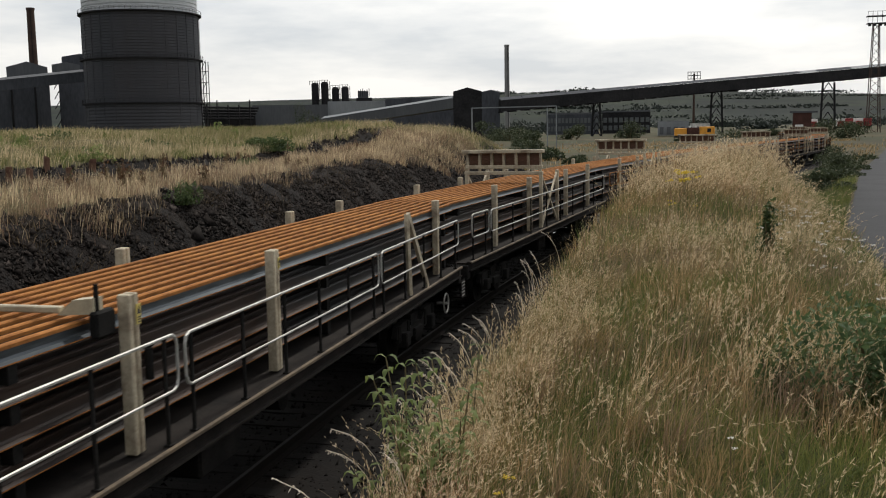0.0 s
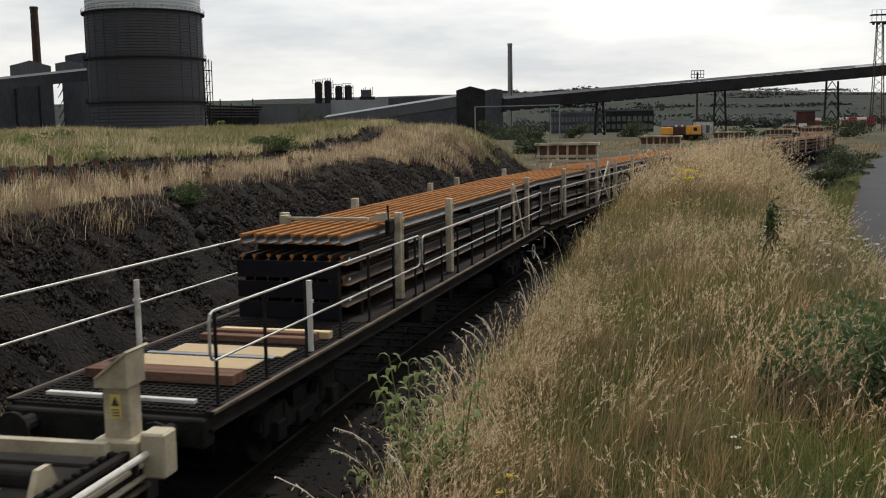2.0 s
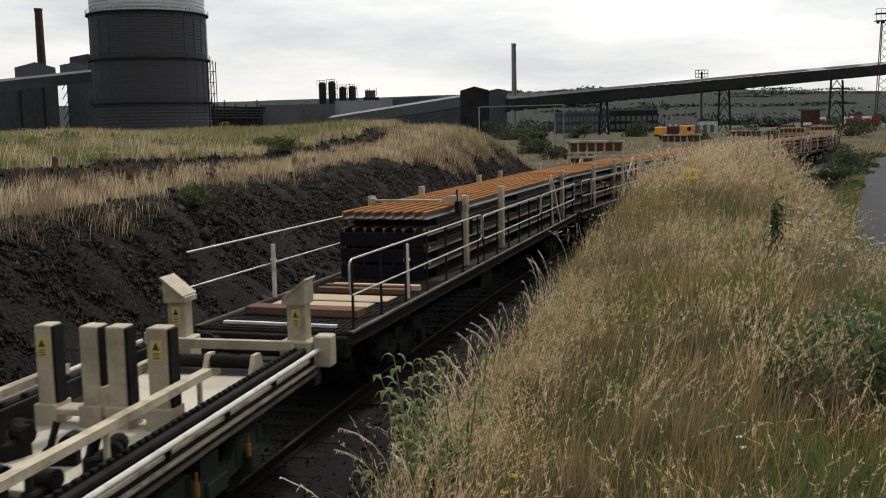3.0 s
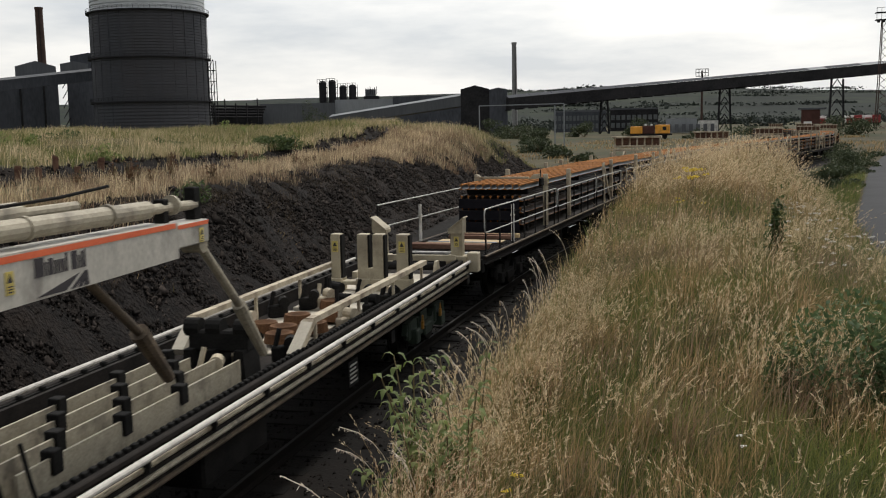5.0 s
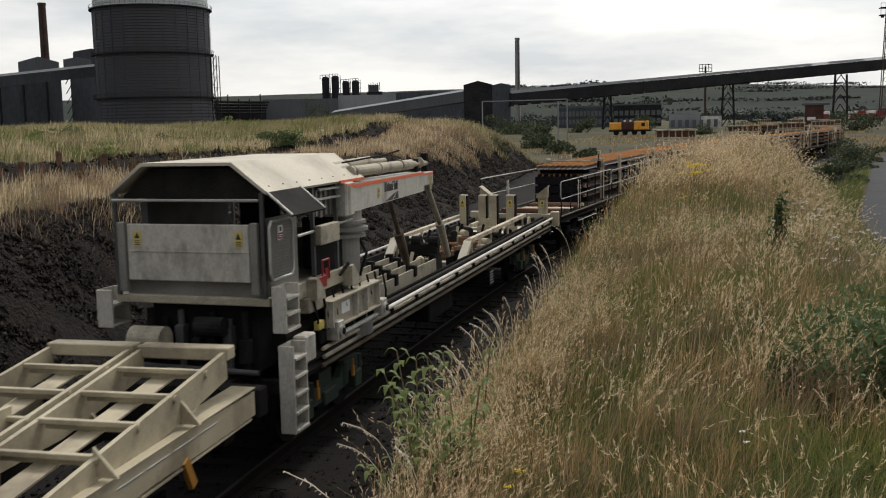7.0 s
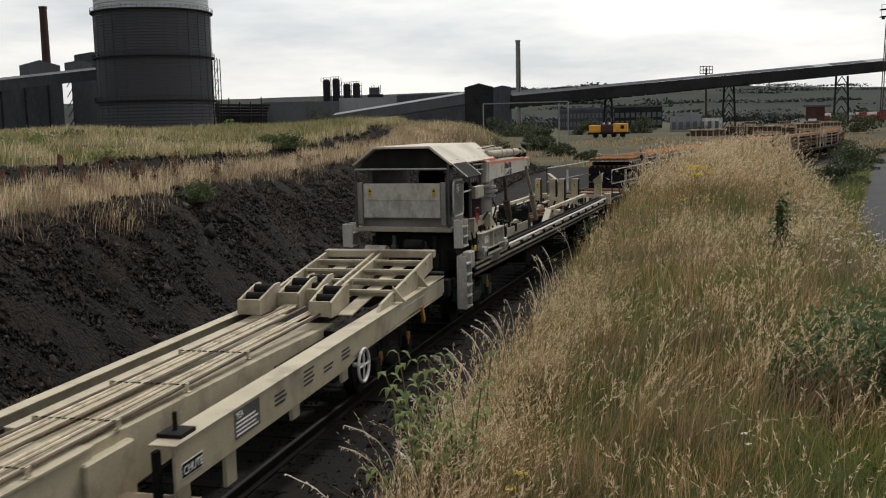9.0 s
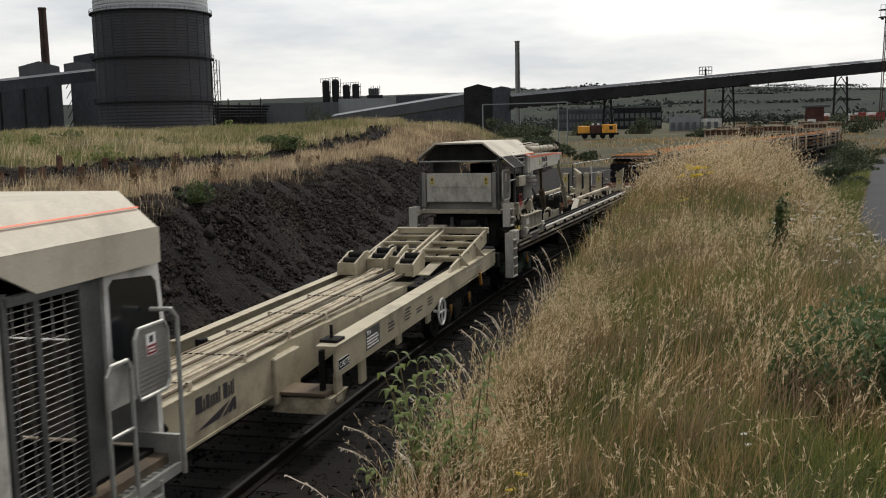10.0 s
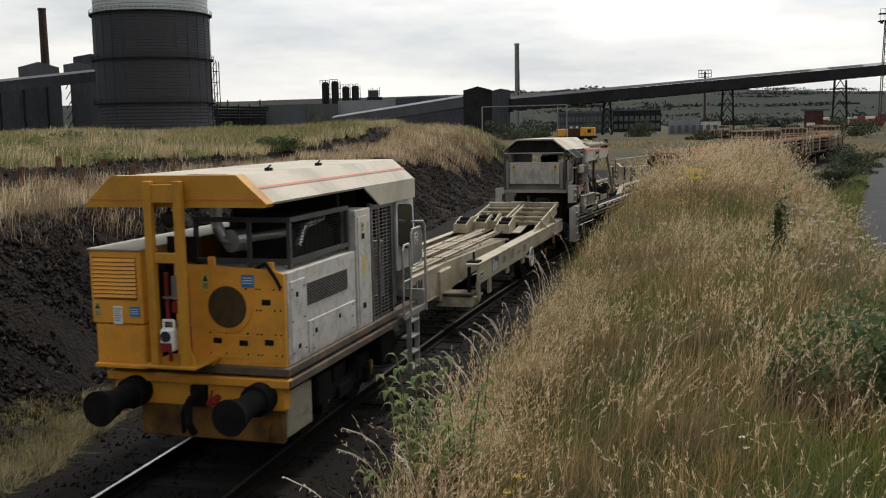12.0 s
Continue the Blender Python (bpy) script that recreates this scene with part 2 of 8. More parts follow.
def height(x, y):
    x, y = np.asarray(x, float), np.asarray(y, float)
    a = x - np.interp(y, PY[PY < 130], PX[PY < 130])
    z = -0.25 + 0.07 * (1 - step(1.6, 2.4, np.abs(a)))
    # slag bank on the far side, its terrace and the hump behind
    brow = brow_x(y) + 0.35 * wave(x, y, 0.35, 1.0)
    toe = toe_x(y)
    rise = np.clip((toe - x) / (toe - brow), 0, 1)
    bank = 2.85 * (rise - 0.10 * np.sin(rise * 6.283)) + 0.16 * wave(x, y, 1.3, 2.0) * np.sin(rise * 3.1416)
    back = 1.05 * step(1, 22, brow - x) + 0.36 * step(0, 0.7, scarp_x(y) - x) + 0.25 * wave(x, y, 0.22, 4.0) * step(1, 8, brow - x)
    hump = 1.25 * np.exp(-((x + 15.5) / 9) ** 2 - ((y - 76) / 13) ** 2) + 0.55 * np.exp(-((x + 10.8) / 3.2) ** 2 - ((y - 80) / 9) ** 2)
    ends = 1 - step(88, 100, y + 0.10 * (x + 8) + 2 * wave(x, y, 0.2, 6.0))
    far_left = 1 - step(90, 150, -x)
    z = z + (bank + back * far_left + hump) * ends * (x < toe)
    # grass bank on the near side
    toe = 2.1
    crest = 4.4 - 0.8 * step(8, 27, y) + 0.9 * step(27, 42, y)
    up = np.clip((a - toe) / (crest - toe), 0, 1)
    top = 1.98 + 0.3 * step(crest, crest + 2.5, a) + 0.65 * step(22, 36, y) - 1.5 * step(7.6 - 1.3 * step(12, 30, y), 11.5 - 2.0 * step(12, 30, y), a) + 0.10 * wave(x, y, 0.7, 3.0)
    last = 1 - 0.92 * step(39, 56, y)
    z = z + top * (up ** 0.85) * last * (a > toe)
    z = z + 0.3 * (1 - last) * step(3, 6, a)
    # the plain
    plain = 1.5 * step(100, 260, y) + 0.8 * step(260, 900, y) + 1.5 * step(60, 200, -x) * step(0, 100, np.abs(y) + np.abs(x))
    z = z + plain
    hills = step(900, 2600, y) * (80 - 22 * step(-100, 700, x) + 5 * wave(x, y, 0.0016, 2.0) + 3 * wave(x, y, 0.012, 5.0))
    z = z + hills
    # level bed of the road
    side = np.abs(x - road_x(y))
    bed = (1 - step(3.6, 5.5, side)) * step(6, 14, y) * (1 - step(190, 240, y))
    return z * (1 - bed) + (0.85 + 0.5 * step(100, 200, y)) * bed


def road_x(y):
    return np.interp(y, [-20, 10, 32.7, 71.8, 128.5, 200], [13.2, 13.2, 14.9, 22.6, 36.2, 56])


def spaced(lo, hi, dense_lo, dense_hi, d, grow=1.13):
    v = list(np.arange(dense_lo, dense_hi + d / 2, d))
    g = d
    while v[-1] < hi:
        g *= grow
        v.append(v[-1] + g)
    g = d
    while v[0] > lo:
        g *= grow
        v.insert(0, v[0] - g)
    return np.array(v)


def build_ground():
    xs, ys = spaced(-3200, 3600, -13, 24, 0.4), spaced(-500, 4200, -4, 112, 0.6)
    X, Y = np.meshgrid(xs, ys)
    Z = height(X, Y)
    nx, ny = len(xs), len(ys)
    rng = np.random.default_rng(3)
    A = X - np.interp(Y, PY[PY < 130], PX[PY < 130])
    rough = np.where((X < toe_x(Y)) & (X > brow_x(Y)) & (Y < 100) & (Y > -10), 0.07, 0.012) * (np.abs(X) < 40) * (Y < 115)
    Z = Z + rng.normal(0, 1, Z.shape) * rough
    verts = np.stack([X.ravel(), Y.ravel(), Z.ravel()], 1)
    i = np.arange(nx * ny).reshape(ny, nx)
    faces = np.stack([i[:-1, :-1].ravel(), i[:-1, 1:].ravel(), i[1:, 1:].ravel(), i[1:, :-1].ravel()], 1)
    me = bpy.data.meshes.new("ground")
    me.from_pydata(verts.tolist(), [], faces.tolist())
    for k in ("ash", "slag", "soil", "plain", "hill"):
        me.materials.append(M[k])
    fx, fy = verts[faces].mean(1)[:, 0], verts[faces].mean(1)[:, 1]
    a = fx - np.interp(fy, PY[PY < 130], PX[PY < 130])
    jag = 0.6 * wave(fx, fy, 0.9, 1.0) + 0.35 * wave(fx, fy, 2.7, 2.0)
    kind = np.full(len(fx), 2)
    kind[(np.abs(fx) > 60) | (fy > 105)] = 3
    kind[(fy > 900)] = 4
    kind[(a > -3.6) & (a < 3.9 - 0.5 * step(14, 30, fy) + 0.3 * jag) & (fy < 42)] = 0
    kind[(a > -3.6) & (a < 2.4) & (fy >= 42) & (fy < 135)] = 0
    drop = scarp_x(fy) - fx + 0.3 * jag
    kind[(drop > -0.6) & (drop < 0.8) & (fy < 72) & (fy > 5)] = 1
    kind[(fx <= toe_x(fy)) & (fx > edge_x(fy) - 0.7 + jag) & (fy < 104)] = 1
    kind[(fx > toe_x(fy)) & (a < 0) & (fy < 100)] = 0
    me.polygons.foreach_set("material_index", kind.astype(np.int32))
    me.shade_smooth()
    return tagged(new("ground", me), "rough dry ground with a dark slag bank and cutting", "ground", kind="structure")


build_ground()


# grimy black parts, and the black fills that stand in for shade
M["black"] = surf("black_grime_shade", (0.006, 0.006, 0.006), (0.02, 0.019, 0.018), 4, 0.86, 0.1, 0.2)
M["rubber"] = surf("black_rubber", (0.007, 0.007, 0.007), (0.016, 0.016, 0.016), 6, 0.86, 0, 0.1)
M["galv"] = surf("galvanised_tube", (0.34, 0.34, 0.32), (0.50, 0.50, 0.47), 3, 0.45, 0.35, 0.1, stain=(0.2, 0.17, 0.13), stain_scale=2.0)
M["grey"] = surf("grey_panel", (0.175, 0.168, 0.155), (0.26, 0.25, 0.228), 1.5, 0.5, 0.2, 0.1, stain=(0.09, 0.085, 0.08), stain_scale=1.3)
M["post"] = surf("weathered_cream_steel", (0.36, 0.30, 0.21), (0.58, 0.51, 0.38), 2.2, 0.7, 0, 0.3, stain=(0.13, 0.09, 0.06), stain_scale=2.6, stain_amount=0.8, fine=30)
M["ply"] = surf("plywood_sheet", (0.36, 0.26, 0.14), (0.52, 0.40, 0.24), 1.4, 0.8, 0, 0.2, stain=(0.2, 0.13, 0.08), stain_scale=1.4, stretch_xyz=(0.3, 3, 1))
M["timber"] = surf("worn_timber", (0.075, 0.038, 0.026), (0.21, 0.125, 0.09), 2, 0.9, 0, 0.4, stretch_xyz=(0.2, 4, 2))
M["pinewood"] = surf("new_timber", (0.55, 0.40, 0.20), (0.68, 0.52, 0.30), 2, 0.8, 0, 0.2, stretch_xyz=(0.2, 4, 2))
M["blueply"] = surf("blue_painted_board", (0.16, 0.18, 0.21), (0.27, 0.30, 0.34), 2, 0.8, 0, 0.2)
M["red"] = surf("red_paint", (0.17, 0.010, 0.010), (0.29, 0.018, 0.018), 3, 0.5, 0, 0.05)
M["stripe"] = surf("orange_red_stripe", (0.62, 0.10, 0.035), (0.75, 0.16, 0.06), 3, 0.5, 0, 0.0)
M["sign_yellow"] = surf("sign_yellow", (0.50, 0.40, 0.10), (0.60, 0.48, 0.14), 5, 0.5, 0, 0.0)
M["sign_white"] = surf("sign_white", (0.72, 0.72, 0.70), (0.8, 0.8, 0.78), 5, 0.5, 0, 0.0)
M["sign_blue"] = surf("sign_blue", (0.03, 0.17, 0.38), (0.05, 0.22, 0.45), 5, 0.5, 0, 0.0)
M["lettering"] = surf("dark_lettering", (0.02, 0.015, 0.02), (0.035, 0.03, 0.035), 5, 0.6, 0, 0.0)
M["bronze_mesh"] = surf("dusty_radiator_mesh", (0.06, 0.04, 0.015), (0.14, 0.09, 0.04), 8, 0.8, 0.2, 0.6, fine=90)
M["green"] = surf("green_bogie", (0.012, 0.022, 0.014), (0.03, 0.045, 0.03), 3, 0.8, 0, 0.3)
M["scuffed"] = surf("scuffed_white_paint", (0.44, 0.42, 0.385), (0.61, 0.585, 0.54), 2.6, 0.55, 0, 0.12, stain=(0.14, 0.12, 0.10), stain_scale=6.0, stain_amount=0.5, fine=70)
# the yellow paint darkened for shaded portal and canopy faces, stains on top
M["ochre"] = surf("shaded_yellow_paint", (0.48, 0.225, 0.018), (0.62, 0.30, 0.028), 1.5, 0.5, 0, 0.08, stain=(0.20, 0.09, 0.025), stain_scale=1.6, stain_amount=0.5)
M["frame_grey"] = surf("dark_grey_frame", (0.05, 0.052, 0.052), (0.10, 0.10, 0.10), 2.5, 0.6, 0.2, 0.1, stain=(0.03, 0.028, 0.025), stain_scale=2.0)
M["amber"] = surf("amber_box", (0.28, 0.12, 0.015), (0.40, 0.19, 0.025), 4, 0.6, 0, 0.1)
M["glass"] = surf("dark_cab_glass", (0.01, 0.012, 0.014), (0.016, 0.018, 0.02), 2, 0.15, 0.0, 0.0)
M["grimy"] = surf("grimy_cream_steel", (0.26, 0.23, 0.17), (0.48, 0.43, 0.33), 2.2, 0.65, 0, 0.2, stain=(0.06, 0.05, 0.04), stain_scale=2.2, stain_amount=0.85)
M["grimy_white"] = surf("grimy_white_steel", (0.36, 0.34, 0.30), (0.58, 0.55, 0.49), 1.8, 0.6, 0, 0.15, stain=(0.07, 0.06, 0.05), stain_scale=1.8, stain_amount=0.8, stretch_xyz=(1, 1, 0.5))
# dusty brown of the sills, also used for shade lines between the tubes
M["rusty_sill"] = surf("dusty_brown_sill_shade", (0.06, 0.042, 0.027), (0.17, 0.125, 0.08), 2.5, 0.8, 0, 0.3, stain=(0.04, 0.03, 0.022), stain_scale=1.6, stain_amount=0.8)
M["dirty_yellow"] = surf("dirty_yellow_paint", (0.16, 0.075, 0.015), (0.34, 0.16, 0.03), 2.0, 0.75, 0, 0.2, stain=(0.03, 0.02, 0.012), stain_scale=1.4, stain_amount=0.85)
M["old_ring"] = surf("rusty_brown_casting", (0.07, 0.035, 0.018), (0.18, 0.095, 0.05), 4, 0.85, 0.1, 0.3)
# lower rails: the shade between layers is in this colour, with rust stains
M["scale_shaded"] = surf("shaded_mill_scale", (0.012, 0.012, 0.013), (0.04, 0.038, 0.038), 2, 0.6, 0.4, 0.1, stretch_xyz=(1, 0.1, 1), stain=(0.09, 0.04, 0.018), stain_scale=1.2, stain_amount=0.5)
M["navy"] = surf("blue_black_end_shade", (0.006, 0.006, 0.008), (0.014, 0.013, 0.017), 3, 0.9, 0, 0.2)
M["alu"] = surf("duct_aluminium", (0.35, 0.36, 0.36), (0.5, 0.5, 0.5), 5, 0.35, 0.8, 0.15)


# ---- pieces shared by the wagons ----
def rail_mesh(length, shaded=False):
    """One rail: head and foot rusty, web in mill scale; shaded blackens head and web as under upper layers."""
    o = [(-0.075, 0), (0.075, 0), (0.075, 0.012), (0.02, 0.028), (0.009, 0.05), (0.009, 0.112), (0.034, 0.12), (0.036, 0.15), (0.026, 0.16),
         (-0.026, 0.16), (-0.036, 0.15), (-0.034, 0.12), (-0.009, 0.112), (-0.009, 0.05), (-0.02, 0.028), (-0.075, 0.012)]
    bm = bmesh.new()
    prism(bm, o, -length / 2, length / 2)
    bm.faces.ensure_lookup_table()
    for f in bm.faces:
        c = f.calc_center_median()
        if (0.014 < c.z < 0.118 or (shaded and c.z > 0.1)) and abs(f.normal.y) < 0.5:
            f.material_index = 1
    return finish("rail", bm, ["rust", "scale_shaded" if shaded else "steel_blue"])


def wheelset_mesh():
    bm = bmesh.new()
    rod(bm, (-0.95, 0, 0), (0.95, 0, 0), 0.075, 10)
    for s in (-1, 1):
        rod(bm, (s * 0.72, 0, 0), (s * 0.85, 0, 0), 0.42, 28)
        rod(bm, (s * 0.69, 0, 0), (s * 0.72, 0, 0), 0.45, 28)
        for k in range(4):
            a = k * math.pi / 2
            box(bm, s * 0.85, s * 0.862, -0.03 + 0.25 * math.cos(a), 0.03 + 0.25 * math.cos(a), -0.03 + 0.25 * math.sin(a), 0.03 + 0.25 * math.sin(a))
    return finish("wheelset", bm, "dark")


WHEELSET = wheelset_mesh()
ROLLERS = []


def bogie(wagon, y, finish_name="dark"):
    bm = bmesh.new()
    for s in (-1, 1):
        prism(bm, [(y - 1.35, 0.52), (y - 1.25, 0.72), (y - 0.6, 0.74), (y - 0.4, 0.55), (y + 0.4, 0.55), (y + 0.6, 0.74), (y + 1.25, 0.72), (y + 1.35, 0.52),
                   (y + 1.1, 0.42), (y + 0.5, 0.36), (y - 0.5, 0.36), (y - 1.1, 0.42)], s * 0.95, s * 1.05, "x")
        for d in (-0.9, 0.9):
            box(bm, s * 0.98, s * 1.16, y + d - 0.13, y + d + 0.13, 0.3, 0.56, 0.02)
            rod(bm, (s * 1.02, y + d - 0.3, 0.42), (s * 1.02, y + d - 0.3, 0.72), 0.07, 8)
            rod(bm, (s * 1.02, y + d + 0.3, 0.42), (s * 1.02, y + d + 0.3, 0.72), 0.07, 8)
        box(bm, s * 0.92, s * 1.1, y - 0.25, y + 0.25, 0.3, 0.5, 0.02)
    box(bm, -1.0, 1.0, y - 0.22, y + 0.22, 0.5, 0.75)
    part("bogie_frame", bm, finish_name, wagon)
    for d in (-0.9, 0.9):
        w = new("wheelset", WHEELSET)
        w.parent = wagon
        w.matrix_basis = Matrix.Translation((0, y + d, 0.42))
        ROLLERS.append((w, (0, y + d, 0.42)))


def handrail(wagon, x, y0, y1, z0, tops, material="galv", n=5, hook0=True, hook1=True):
    """Two tubes with bent ends and thin dark posts; each post is its own piece."""
    bm = bmesh.new()
    hi, lo = tops
    pts = []
    if hook0:
        pts += [(x, y0 + 0.10, lo), (x, y0 + 0.03, lo + 0.03), (x, y0, lo + 0.1), (x, y0, hi - 0.1), (x, y0 + 0.03, hi - 0.03)]
    pts += [(x, y0 + 0.10, hi), (x, y1 - 0.10, hi)]
    if hook1:
        pts += [(x, y1 - 0.03, hi - 0.03), (x, y1, hi - 0.1), (x, y1, lo + 0.1), (x, y1 - 0.03, lo + 0.03), (x, y1 - 0.10, lo)]
    bent(bm, pts, 0.017)
    rod(bm, (x, y0 + 0.1, lo), (x, y1 - 0.1, lo), 0.015, 6)
    part("handrail", bm, material, wagon, "pale galvanised tube")
    for k in range(n):
        y = y0 + 0.18 + (y1 - y0 - 0.36) * k / max(1, n - 1)
        b = bmesh.new()
        rod(b, (x - 0.03, y, z0), (x - 0.03, y, hi), 0.021, 6)
        box(b, x - 0.07, x + 0.01, y - 0.035, y + 0.035, z0, z0 + 0.02)
        part("rail_post", b, "dark", wagon)


def stanchion(wagon, x, y, z0, z1, w=0.17, d=0.125):
    bm = bmesh.new()
    box(bm, x - d / 2, x + d / 2, y - w / 2, y - 0.012, z0, z1, 0.012)
    box(bm, x - d / 2, x + d / 2, y + 0.012, y + w / 2, z0, z1, 0.012)
    box(bm, x - d / 2 + 0.02, x + d / 2 - 0.02, y - 0.013, y + 0.013, z0, z1 - 0.01)
    for k in range(4):
        z = z0 + (z1 - z0) * (0.2 + 0.2 * k)
        sx = x + (d / 2 if x > 0 else -d / 2)
        rod(bm, (sx - 0.008, y + w * 0.25, z), (sx + 0.008, y + w * 0.25, z), 0.014, 6)
    return part("stanchion", bm, "post", wagon, "weathered cream steel stanchion")


def sign(parent, x, y, z, w, h, kind="warning", face="x"):
    """A small warning plate: a black triangle over a yellow field, facing +x or -y."""
    w, h = w * 0.85, h * 0.85
    bm = bmesh.new()
    def plate(u0, u1, v0, v1, depth, mi):
        vs = box(bm, x - 0.002, x + depth, y + u0, y + u1, z + v0, z + v1) if face == "x" else box(bm, x + u0, x + u1, y - depth, y + 0.002, z + v0, z + v1)
        for f in {f for v in vs for f in v.link_faces}:
            f.material_index = mi
    plate(-w / 2, w / 2, -h / 2, h / 2, 0.006, 0)
    if kind == "warning":
        n = len(bm.faces)
        tri = [(-w * 0.36, h * 0.02), (w * 0.36, h * 0.02), (0, h * 0.42)]
        if face == "x":
            prism(bm, [(y + u, z + v) for u, v in tri], x + 0.006, x + 0.009, "x")
        else:
            prism(bm, [(x + u, z + v) for u, v in tri], y - 0.009, y - 0.006, "y")
        bm.faces.ensure_lookup_table()
        for f in bm.faces[n:]:
            f.material_index = 1
        for k in range(3):
            plate(-w * 0.34, w * 0.34, -h * (0.14 + 0.12 * k) - h * 0.03, -h * (0.14 + 0.12 * k) + h * 0.02, 0.009, 1)
        mats = ["sign_yellow", "lettering"]
    elif kind == "forbid":
        plate(-w * 0.46, w * 0.46, -h * 0.45, -h * 0.02, 0.009, 1)
        plate(-w * 0.2, w * 0.2, h * 0.1, h * 0.4, 0.009, 2)
        for k in range(2):
            plate(-w * 0.36, w * 0.36, -h * (0.16 + 0.14 * k) - h * 0.03, -h * (0.16 + 0.14 * k) + h * 0.03, 0.012, 0)
        mats = ["sign_white", "red", "lettering"]
    elif kind == "notice":
        for k in range(6):
            plate(-w * 0.38, w * (0.38 - 0.1 * (k % 3)), h * (0.36 - 0.13 * k) - h * 0.02, h * (0.36 - 0.13 * k) + h * 0.02, 0.009, 1)
        mats = ["sign_white", "grey"]
    else:
        for k in range(3):
            plate(-w * 0.4, w * 0.4, h * (0.25 - 0.22 * k) - h * 0.03, h * (0.25 - 0.22 * k) + h * 0.03, 0.009, 1)
        mats = ["sign_blue", "sign_white"]
    return part("sign", bm, mats, parent, {"warning": "yellow warning plate", "forbid": "white and red prohibition plate", "notice": "white paper notice"}.get(kind, "blue plate"))


def emblem(parent, x, y, z, h, wide=1.0):
    """The owner's mark as plain dark shapes: a bar of writing and a ribbed wedge, facing +x."""
    bm = bmesh.new()
    u = [0, 0.34, 0.46, 0.66, 0.78, 0.9, 1.04, 1.16, 1.26, 1.5, 1.62, 1.74, 1.82]
    hs = [0.5, 0.36, 0.44, 0.36, 0.36, 0.36, 0.5, 0.0, 0.5, 0.36, 0.46, 0.5]
    for k in range(12):
        if hs[k]:
            a, b = y + u[k] * h * 0.62 * wide, y + (u[k + 1] - 0.05) * h * 0.62 * wide
            box(bm, x - 0.002, x + 0.004, a, b, z + h * 0.52, z + h * (0.52 + hs[k]))
    prism(bm, [(y, z), (y + h * 0.62 * wide, z), (y + h * 0.95 * wide, z + h * 0.40)], x, x + 0.004, "x")
    for k in range(3):
        a = y + h * wide * (0.72 + 0.16 * k)
        prism(bm, [(a, z), (a + h * wide * 0.10, z), (y + h * wide * 1.12, z + h * 0.42), (y + h * wide * 1.06, z + h * 0.42)], x, x + 0.004 + 0.001 * k, "x")
    part("emblem", bm, "lettering", parent, "dark owner's mark")


def words(text, parent, x, y, z, size, material="lettering"):
    """Raised letters that face +x, reading towards +y."""
    c = bpy.data.curves.new("letters", "FONT")
    c.body, c.size, c.extrude = text, size, 0.002
    tmp = bpy.data.objects.new("letters", c)
    scene.collection.objects.link(tmp)
    bpy.context.view_layer.update()
    me = bpy.data.meshes.new_from_object(tmp)
    bpy.data.objects.remove(tmp)
    me.transform(Matrix(((0, 0, 1, 0), (1, 0, 0, 0), (0, 1, 0, 0), (0, 0, 0, 1))))
    me.materials.clear()
    me.materials.append(M[material])
    ob = new("letters", me)
    ob.parent, ob.location = parent, (x, y, z)


def slide(wagon, kept, dx, ds=0.0, dz=0.0):
    """Moves the parts that were added to a wagon since kept was noted."""
    for o in wagon.children:
        if o not in kept:
            o.location += Vector((dx, ds, dz))


